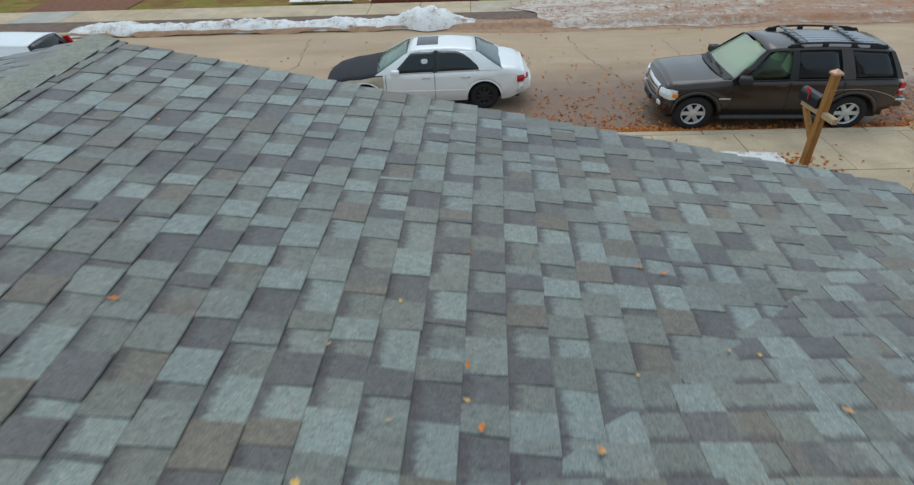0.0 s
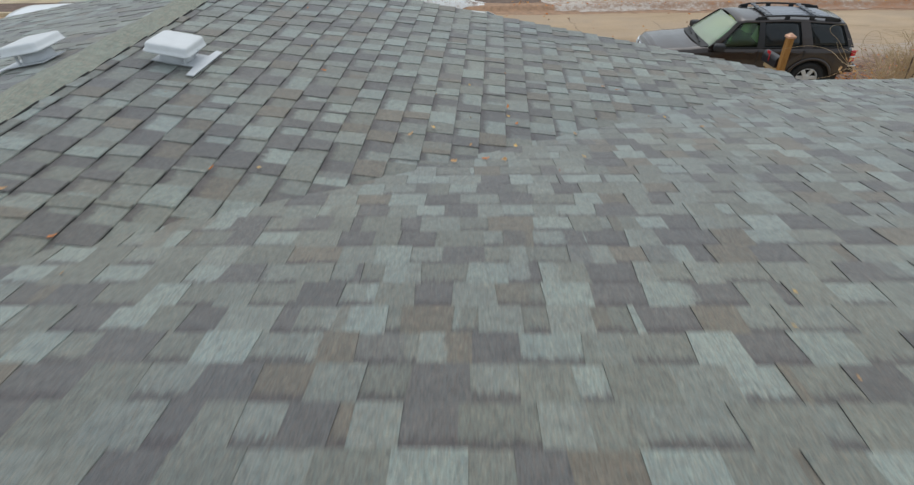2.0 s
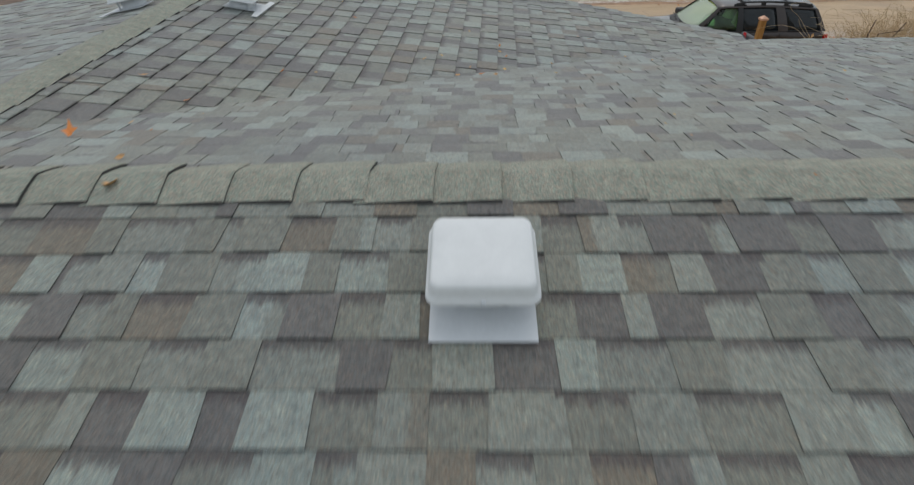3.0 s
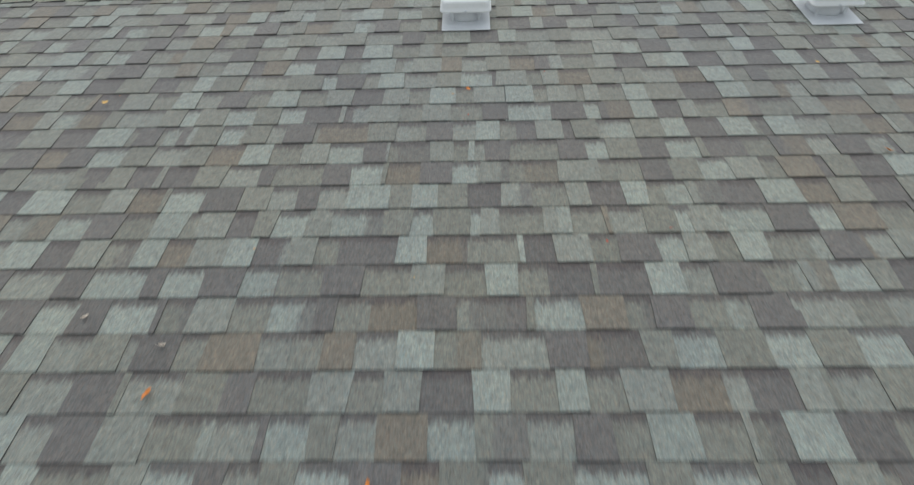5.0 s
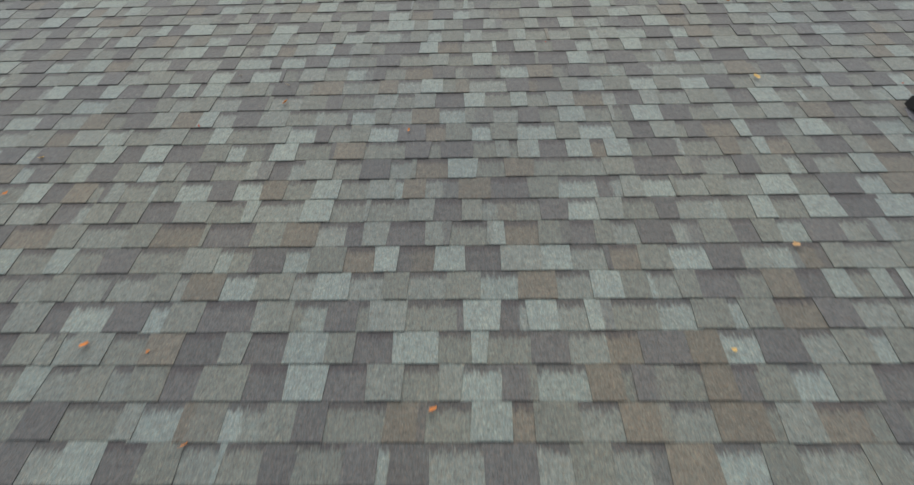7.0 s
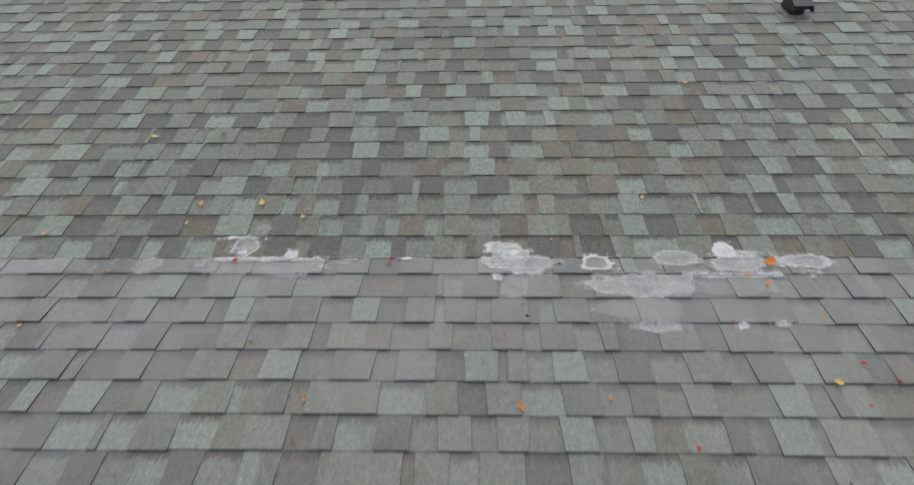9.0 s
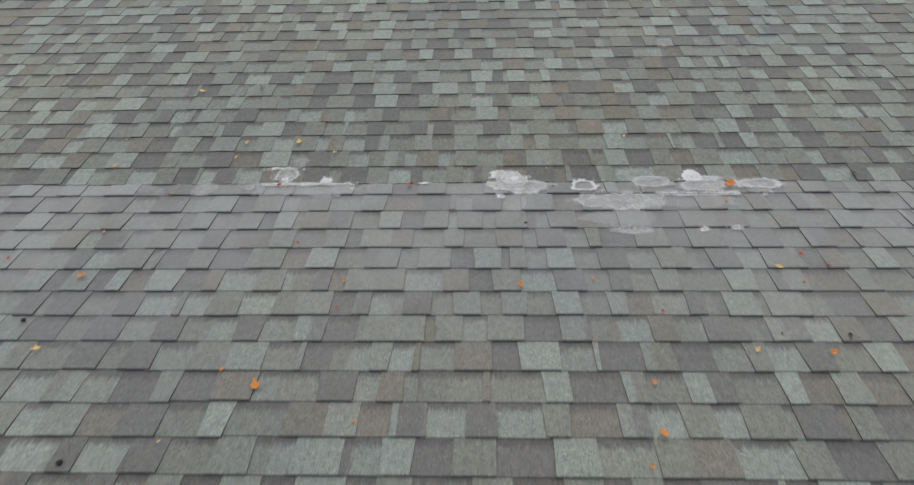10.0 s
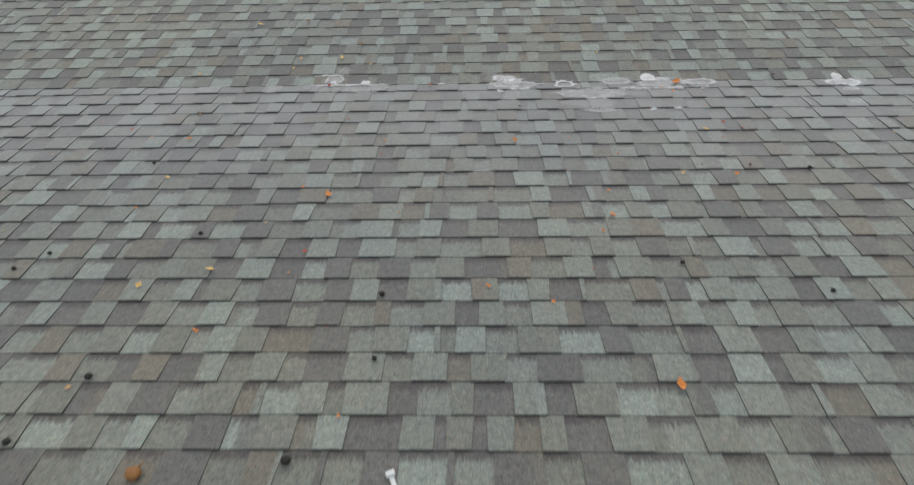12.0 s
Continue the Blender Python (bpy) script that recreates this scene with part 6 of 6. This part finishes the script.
def sedan_fittings(car, paint_of, rear_paint):
    for s in (-1, 1):
        bm = bmesh.new()
        box(bm, -0.10, -0.08, -0.06, 0.08, 0.08, 0.06, 0.035, pose(-0.62, s * 0.97, 0.96, 0, 0, 12 * s), 3)
        part("door_mirror", bm, paint_of, car, smooth=True)
        bm = bmesh.new()
        tail = [[(x, s * (y + 0.012), 0.63), (x + 0.012, s * (y + 0.016), 0.70), (x, s * y, 0.775), (x - 0.06, s * (y - 0.08), 0.775), (x - 0.06, s * (y - 0.08), 0.63)] for x, y in ((2.10, 0.835), (2.19, 0.80), (2.26, 0.75), (2.31, 0.69), (2.34, 0.61))]
        loft(bm, tail, True, True)
        bmesh.ops.recalc_face_normals(bm, faces=bm.faces[:])
        part("tail_light", bm, LAMP_RED, car, "red tail light", True)
        bm = bmesh.new()
        box(bm, -0.14, -0.12, -0.07, 0.12, 0.10, 0.07, 0.03, pose(-2.06, s * 0.66, 0.56, 0, 0, -28 * s), 3)
        part("headlight", bm, LAMP_CLEAR, car, smooth=True)
        for x in (0.22, 1.10):
            bm = bmesh.new()
            box(bm, -0.10, -0.015, -0.02, 0.10, 0.024, 0.02, 0.009, pose(x - 0.17, s * 0.902, 0.80))
            part("door_handle", bm, CHROME, car)
        for x in (-0.86, 0.24):
            bm = bmesh.new()
            box(bm, x - 0.004, s * 0.908 - 0.006, 0.28, x + 0.004, s * 0.908 + 0.003, 0.90)
            part("door_gap", bm, CABIN_DARK, car)
        bm = bmesh.new()
        box(bm, -0.84, s * 0.91 - 0.012, 0.47, 0.95, s * 0.91 + 0.012, 0.51, 0.006)
        part("side_moulding", bm, paint_of, car)
        for x0 in (-1, 1):
            n = 15
            bm = bmesh.new()
            tube(bm, [(x0 * 1.35 + 0.395 * math.cos(math.pi * (0.02 + 0.96 * k / n)), s * 0.898, 0.315 + 0.395 * math.sin(math.pi * (0.02 + 0.96 * k / n))) for k in range(n + 1)], 0.022, 6)
            part("wheel_arch", bm, paint_of, car, smooth=True)
    bm = bmesh.new()
    loft(bm, [[(2.40 - 0.30 * abs(t) ** 2.4, 0.84 * t, 0.36), (2.46 - 0.30 * abs(t) ** 2.4, 0.86 * t, 0.44), (2.46 - 0.30 * abs(t) ** 2.4, 0.86 * t, 0.58), (2.40 - 0.30 * abs(t) ** 2.4, 0.84 * t, 0.65), (2.1, 0.70 * t, 0.65), (2.1, 0.70 * t, 0.36)] for t in (-1, -0.85, -0.7, -0.5, -0.25, 0, 0.25, 0.5, 0.7, 0.85, 1)], True, True)
    bmesh.ops.recalc_face_normals(bm, faces=bm.faces[:])
    bumper = part("rear_bumper", bm, rear_paint, car, smooth=True)
    bm = bmesh.new()
    tube(bm, [(2.465 - 0.30 * abs(t) ** 2.4, 0.865 * t, 0.50) for t in (-1, -0.85, -0.7, -0.5, -0.25, 0, 0.25, 0.5, 0.7, 0.85, 1)], 0.012, 6)
    part("bumper_strip", bm, CHROME, bumper)
    bm = bmesh.new()
    tube(bm, [(-1.02, -0.6, 0.945), (-1.12, -0.1, 0.965), (-1.04, 0.35, 0.96)], 0.012, 6)
    tube(bm, [(-1.02, 0.0, 0.965), (-1.10, 0.4, 0.955), (-1.00, 0.7, 0.94)], 0.012, 6)
    part("wiper", bm, TRIM_BLACK, car)


sedan, sedan_side = vehicle("sedan", pose(-0.975, 12.14, ROAD_Z, 0, 0, 0.5) @ Matrix.Diagonal((0.915, 0.89, 0.88, 1)), "silver sedan with a black hood parked beside the road", "car", SEDAN)
sedan_fittings(sedan, SILVER_PAINT, SILVER_PAINT)
# a pale rounded spot on the front side window
for s in (-1, 1):
    p = sedan_side(-0.02, 0.06, 0.52, s)
    bm = bmesh.new()
    loft(bm, [rounded(0.15 * f, 0.11 * f, 0.045 * f, z, 5) for f, z in ((1.0, 0.0), (1.0, 0.006), (0.8, 0.012))], True, True)
    bmesh.ops.transform(bm, matrix=Matrix.Translation(p + Vector((0, s * 0.012, 0))) @ pose(0, 0, 0, -90 * s + 24 * s, 0, 8), verts=bm.verts[:])
    part("window_spot", bm, plain("pale_spot", (0.7, 0.72, 0.72), 0.6), sedan, "pale rounded spot on the window")
bm = bmesh.new()
loft(bm, [[(x, 0.32 * t, sedan_roof(x) + 0.035 * (1 - (0.54 * t) ** 2) + dz) for t, dz in ((-1, -0.01), (-1, 0.004), (-0.5, 0.005), (0, 0.005), (0.5, 0.005), (1, 0.004), (1, -0.01))] for x in (-0.16, -0.05, 0.08, 0.2, 0.32)], True, True)
bmesh.ops.recalc_face_normals(bm, faces=bm.faces[:])
part("sunroof", bm, SUNROOF, sedan, "dark glass sunroof")
bm = bmesh.new()
box(bm, -0.09, -0.72, -0.12, 0.12, 0.72, 0.12, 0.06, pose(-2.26, 0, 0.44), 3)
part("front_bumper", bm, BONE_PAINT, sedan, smooth=True)

# the white sedan, mostly hidden by the wing's roof
WHITE_VAN = dict(SUV, paint=WHITE_PAINT, spokes=5, CLEAR=TINT_GLASS, screen=CLEAR_GLASS, bays=["pillar", "CLEAR", "pillar", "pillar", "pillar", "pillar", "pillar"])
white_van, white_side = vehicle("white_van", pose(-11.2, 12.35, ROAD_Z, 0, 0, 2.0) @ Matrix.Diagonal((0.965, 0.80, 0.84, 1)), "white van parked beyond the wing's roof", "van", WHITE_VAN)
for s in (-1, 1):
    bm = bmesh.new()
    box(bm, -0.10, -0.035, -0.17, 0.05, 0.03, 0.17, 0.02, pose(2.24, s * 0.755, 1.36, s * 15, -12, 0))
    part("tail_light", bm, LAMP_RED, white_van, "red tail light")
bm = bmesh.new()
box(bm, -0.12, -0.84, -0.11, 0.10, 0.84, 0.11, 0.05, pose(2.42, 0, 0.60), 3)
part("rear_bumper", bm, WHITE_PAINT, white_van, smooth=True)


# ---- mailbox ----
def timber_material():
    m, nt, b = mat("weathered_timber", 0.75, 0, 0.3)
    p = world_place(nt)
    st = nt.nodes.new("ShaderNodeMapping")
    st.inputs["Scale"].default_value = (30, 30, 2.5)
    link(nt, p, st.inputs[0])
    n1 = noise_of(nt, st.outputs[0], 1.5, 5)
    c = ramp(nt, n1.outputs[0], [(0.3, (0.26, 0.115, 0.028)), (0.55, (0.42, 0.21, 0.06)), (0.75, (0.50, 0.28, 0.10))])
    link(nt, c.outputs[0], b.inputs["Base Color"])
    bumped(nt, b, n1.outputs[0], 0.4, 0.004)
    return m


TIMBER = timber_material()
PALE_WOOD = plain("sawn_wood", (0.52, 0.37, 0.20), 0.7, vary=0.2, scale=20)
COPPER = plain("pale_copper_cap", (0.72, 0.42, 0.28), 0.4, 0.3, vary=0.2, scale=30)
BOX_BLACK = plain("black_enamel", (0.02, 0.021, 0.026), 0.35, vary=0.2)
RED_FLAG = plain("red_flag", (0.6, 0.02, 0.03), 0.4)
mailbox = thing("mailbox", pose(5.53, 8.52, 0.0, 0, 0, 6), "black metal mailbox on a braced brown timber post", "mailbox")
bm = bmesh.new()
box(bm, -0.055, -0.055, -0.05, 0.055, 0.055, 1.54, 0.008)
part("post", bm, TIMBER, mailbox)
bm = bmesh.new()
loft(bm, [rounded(0.15, 0.15, 0.012, 1.54, 3), rounded(0.15, 0.15, 0.012, 1.57, 3), rounded(0.02, 0.02, 0.004, 1.62, 3)], True, True)
part("post_cap", bm, COPPER, mailbox, "pale copper post cap")
bm = bmesh.new()
box(bm, -0.045, -0.34, 0.86, 0.045, 0.50, 0.95, 0.008)
part("arm", bm, PALE_WOOD, mailbox, "pale sawn timber arm")
bm = bmesh.new()
tube(bm, [(0, 0.05, 0.45), (0, 0.42, 0.86)], 0.05, 4)
part("brace", bm, TIMBER, mailbox)
bm = bmesh.new()
prof = [(-0.085, 0.0), (0.085, 0.0), (0.085, 0.12)] + [(0.085 * math.cos(math.pi * k / 10), 0.12 + 0.085 * math.sin(math.pi * k / 10)) for k in range(1, 10)] + [(-0.085, 0.12)]
loft(bm, [[(x, y, 0.955 + z) for x, z in prof] for y in (0.08, 0.09, 0.54, 0.55)], True, True)
shell = part("box", bm, BOX_BLACK, mailbox, "black enamelled box")
bm = bmesh.new()
box(bm, -0.098, 0.30, 1.02, -0.09, 0.32, 1.20, 0.002)
box(bm, -0.100, 0.30, 1.14, -0.088, 0.40, 1.20, 0.002)
part("flag", bm, RED_FLAG, shell, "red signal flag")
bm = bmesh.new()
tube(bm, [(-0.03, 0.562, 1.06), (0, 0.585, 1.09), (0.03, 0.562, 1.06)], 0.006, 6)
part("latch", bm, CHROME, shell)

# ---- dead shrub and vine stems by the driveway ----
STEM = plain("dry_stems", (0.58, 0.43, 0.26), 0.8, vary=0.3, scale=15)


def bent(pts, steps=5):
    """A smooth line through points."""
    q = [Vector(p) for p in (pts[0], *pts, pts[-1])]
    out = []
    for a, b, c, d in zip(q, q[1:], q[2:], q[3:]):
        for k in range(steps):
            t = k / steps
            out.append(0.5 * (2 * b + (c - a) * t + (2 * a - 5 * b + 4 * c - d) * t * t + (3 * b - a - 3 * c + d) * t ** 3))
    return out + [q[-1]]


def dead_shrub(x, y, height, count, seed, label, lean=0.0, spread_of=0.2):
    r = random.Random(seed)
    top = thing("dead_shrub", pose(x, y, 0.0), label, "shrub")
    groups = 3
    for g in range(groups):
        bm = bmesh.new()
        for _ in range(count // groups):
            a = r.uniform(0, 2 * math.pi)
            b0 = Vector((r.gauss(0, spread_of), r.gauss(0, 0.14), 0))
            h, out = height * r.uniform(0.5, 1.0), r.uniform(0.05, 0.42) * height
            d = Vector((math.cos(a) + lean, math.sin(a), 0))
            pts = [b0 + d * out * (t ** 1.8) + Vector((r.gauss(0, 0.012), r.gauss(0, 0.012), h * math.sin(min(t, 1) * 1.75))) for t in (0, 0.2, 0.4, 0.6, 0.8, 1.0)]
            tube(bm, pts, r.uniform(0.0035, 0.007), 4, False, 0.4)
            if r.random() < 0.6:
                q = pts[3]
                tube(bm, [q, q + Vector((r.gauss(0, 0.1), r.gauss(0, 0.1), 0.14)), q + Vector((r.gauss(0, 0.2), r.gauss(0, 0.2), 0.22))], 0.004, 4, False, 0.4)
        tagged(part("stem_tangle", bm, STEM, top), kind="stuff")
    return top


dead_shrub(6.45, 6.60, 2.05, 230, 4, "tall dry tan stems of a leafless bush near the house", 0.0, 0.20)
dead_shrub(6.95, 6.70, 2.25, 260, 5, "tall dry tan stems of a leafless bush near the house", 0.0, 0.24)
dead_shrub(7.55, 6.75, 2.20, 260, 6, "tall dry tan stems of a leafless bush near the house", 0.0, 0.26)
DARK_STEM = plain("dark_bark", (0.10, 0.065, 0.045), 0.85, vary=0.3, scale=15)
stump = thing("bare_shrub", pose(6.45, 6.45, -0.12), "few dark forked branches among the dry stems", "shrub")
for k, pts in enumerate((((0, 0, 0), (-0.05, 0.02, 1.2), (-0.12, 0, 1.95), (-0.08, 0, 2.18)), ((0, 0, 0), (0.1, 0.05, 1.3), (0.35, 0.05, 1.9), (0.5, 0.1, 2.1)), ((0, 0, 0), (0.05, 0.1, 1.5), (0.12, 0.1, 1.92), (0.6, 0.12, 1.98)))):
    bm = bmesh.new()
    tube(bm, pts, 0.016, 6, False, 0.5)
    part("branch", bm, DARK_STEM, stump)
vine = thing("dry_vine", pose(0, 0, 0), "long bare arching stems of a leafless bush", "vine")
for pts in (((6.95, 6.6, 0.0), (6.6, 6.55, 1.0), (6.0, 6.5, 1.55), (5.42, 6.50, 1.72), (5.36, 6.9, 1.80), (5.30, 7.3, 1.76), (5.20, 7.6, 1.66), (5.10, 7.9, 1.52)),
            ((6.95, 6.6, 0.0), (6.5, 6.5, 1.1), (5.9, 6.45, 1.6), (5.45, 6.40, 1.68), (5.28, 6.30, 1.85), (4.92, 6.10, 2.2), (4.68, 5.96, 2.36), (4.66, 5.95, 2.45), (4.85, 5.97, 2.46), (5.20, 6.0, 2.43)),
            ((6.95, 6.6, 0.0), (6.4, 6.5, 1.1), (5.8, 6.4, 1.6), (5.46, 6.35, 1.70), (5.14, 6.30, 1.95), (5.02, 6.30, 2.12)),
            ((6.9, 6.6, 0.0), (6.3, 6.45, 1.2), (5.72, 6.32, 1.68), (5.50, 6.30, 1.88), (5.40, 6.30, 2.06), (5.42, 6.30, 2.24), (5.56, 6.30, 2.27), (5.66, 6.3, 2.1), (5.62, 6.3, 1.9)),
            ((6.9, 6.6, 0.0), (6.4, 6.5, 1.1), (5.6, 6.46, 1.66), (5.20, 6.48, 1.55), (4.95, 6.5, 1.50))):
    bm = bmesh.new()
    tube(bm, bent(pts), 0.0036, 5, True, 0.5)
    part("stem", bm, STEM, vine)
r = random.Random(77)
for k in range(9):
    leaf = new("leaf", mesh_of("leaf", *leaf_points(r, 0.09), (LEAF_TINTS["tan"],)))
    leaf.parent = vine
    leaf.matrix_basis = pose(5.45 + r.gauss(0, 0.10), 6.45 + r.gauss(0, 0.08), 1.72 + r.gauss(0, 0.08), r.uniform(0, 360), r.uniform(0, 90), r.uniform(0, 360))

# ---- shingles, piece by piece ----
ridge_main = thing("ridge_main", pose(0, APEX_Y, APEX_Z), "olive-grey ridge cap shingles along the main ridge", "ridge", kind="structure")
cap_main = [ridge_cap_shape(0.2105, PITCH, CAP_STEP, 0.133, 0.125, bend) for bend in (0.004, -0.003, 0.002)]
rng = random.Random(5)
x = -0.429 - 33 * CAP_STEP
while x < EAST:
    ob = new("ridge_cap", rng.choice(cap_main))
    ob.parent = ridge_main
    ob.matrix_basis = pose(x + rng.gauss(0, 0.003), rng.gauss(0, 0.003), 0.004, rng.gauss(0, 0.5), rng.gauss(0, 0.3), rng.gauss(0, 0.5))
    x += CAP_STEP
ridge_wing = thing("ridge_wing", pose(WING_X, WING_MID, WING_Z), "olive-grey ridge cap shingles along the wing's ridge", "ridge", kind="structure")
cap_wing = [ridge_cap_shape(WING_PITCH, WING_PITCH, CAP_STEP, 0.132, 0.132, bend) for bend in (0.004, -0.003)]
along = rake_along(0) + 0.01
while along > valley_along(0) - 0.1:
    ob = new("ridge_cap", rng.choice(cap_wing))
    ob.parent = ridge_wing
    ob.matrix_basis = pose(CM * SKEW * along + rng.gauss(0, 0.003), CM * along, 0.004, rng.gauss(0, 0.4), rng.gauss(0, 0.4), 90 - math.degrees(math.atan(SKEW)) + rng.gauss(0, 0.5))
    along -= CAP_STEP

shingle_field(back, (0, APEX_Y, APEX_Z), (-1, 0, 0), (0, -cb, -sb),
              [s for s in spread((-1.888 + 2.486) / cb - 3 * EXPOSURE, 5.34, EXPOSURE)], lambda s: (-EAST, -WEST), SHINGLE,
              lambda u, s: -0.55 < u < 1.15 and 2.0 < s < 5.2, 11, 1.0, 0.95, sides=True)
shingle_field(low, (0, BREAK_Y, BREAK_Z), (-1, 0, 0), (0, -cl, -sl),
              spread(0.105, 5.1, EXPOSURE), lambda s: (-EAST, -WEST), SHINGLE_SALTED,
              lambda u, s: -0.6 < u < 1.2 and 0.3 < s < 3.2, 12, 1.0, 1.55, sides=True)


def valley_x(y, side):
    """Where a course of the front slope runs into a valley."""
    lo, hi = 0.0, 9.0
    for _ in range(30):
        mid = (lo + hi) / 2
        lo, hi = (mid, hi) if wing_xy(side * mid, valley_along(side * mid))[1] < y else (lo, mid)
    return wing_xy(side * lo, valley_along(side * lo))[0]


def front_reach(s):
    y = APEX_Y + s * cf - 0.07
    return (WEST, EAST) if y < WING_TOP[1] else (valley_x(y, 1) - 0.08, EAST)


def front_reach_west(s):
    y = APEX_Y + s * cf - 0.07
    return (0, 0) if y < WING_TOP[1] else (WEST, valley_x(y, -1) + 0.1)


FRONT_EXPOSURE = 0.1375
front_butts = spread((-1.612 - APEX_Y) / cf - FRONT_EXPOSURE, (EAVE_Y - APEX_Y) / cf + 0.03, FRONT_EXPOSURE)
shingle_field(front, (0, APEX_Y, APEX_Z), (1, 0, 0), (0, cf, -sf), front_butts, front_reach, SHINGLE,
              lambda u, s: -0.9 < u < 1.6 and 0.2 < s < 2.6, 13, FRONT_EXPOSURE / EXPOSURE)
shingle_field(front, (0, APEX_Y, APEX_Z), (1, 0, 0), (0, cf, -sf), front_butts, front_reach_west, SHINGLE, lambda u, s: False, 14, FRONT_EXPOSURE / EXPOSURE)


WING_EXPOSURE = 0.1518


def wing_reach(s):
    off = s * cw - 0.07
    return -rake_along(off), -valley_along(off) + 0.1


def wing_west_reach(s):
    off = 0.07 - s * cw
    return valley_along(off) - 0.1, rake_along(off)


shingle_field(wing_east, (WING_X, WING_MID, WING_Z), (-SKEW * CM, -CM, 0), (cw * CM, -cw * CM * SKEW, -sw),
              spread(0.0325 + WING_EXPOSURE, WING_REACH / cw + 0.03, WING_EXPOSURE), wing_reach, SHINGLE_WING,
              lambda u, s: True, 15, WING_EXPOSURE / EXPOSURE, 1.5, 0.012, near_sides=False, most=1200)
shingle_field(wing_west, (WING_X, WING_MID, WING_Z), (SKEW * CM, CM, 0), (-cw * CM, cw * CM * SKEW, -sw),
              spread(0.0325 + WING_EXPOSURE, WING_REACH / cw + 0.03, WING_EXPOSURE), wing_west_reach, SHINGLE_WING,
              lambda u, s: -1.2 < u < 1.9 and s < 1.8, 16, WING_EXPOSURE / EXPOSURE, 0.9, near_sides=False)
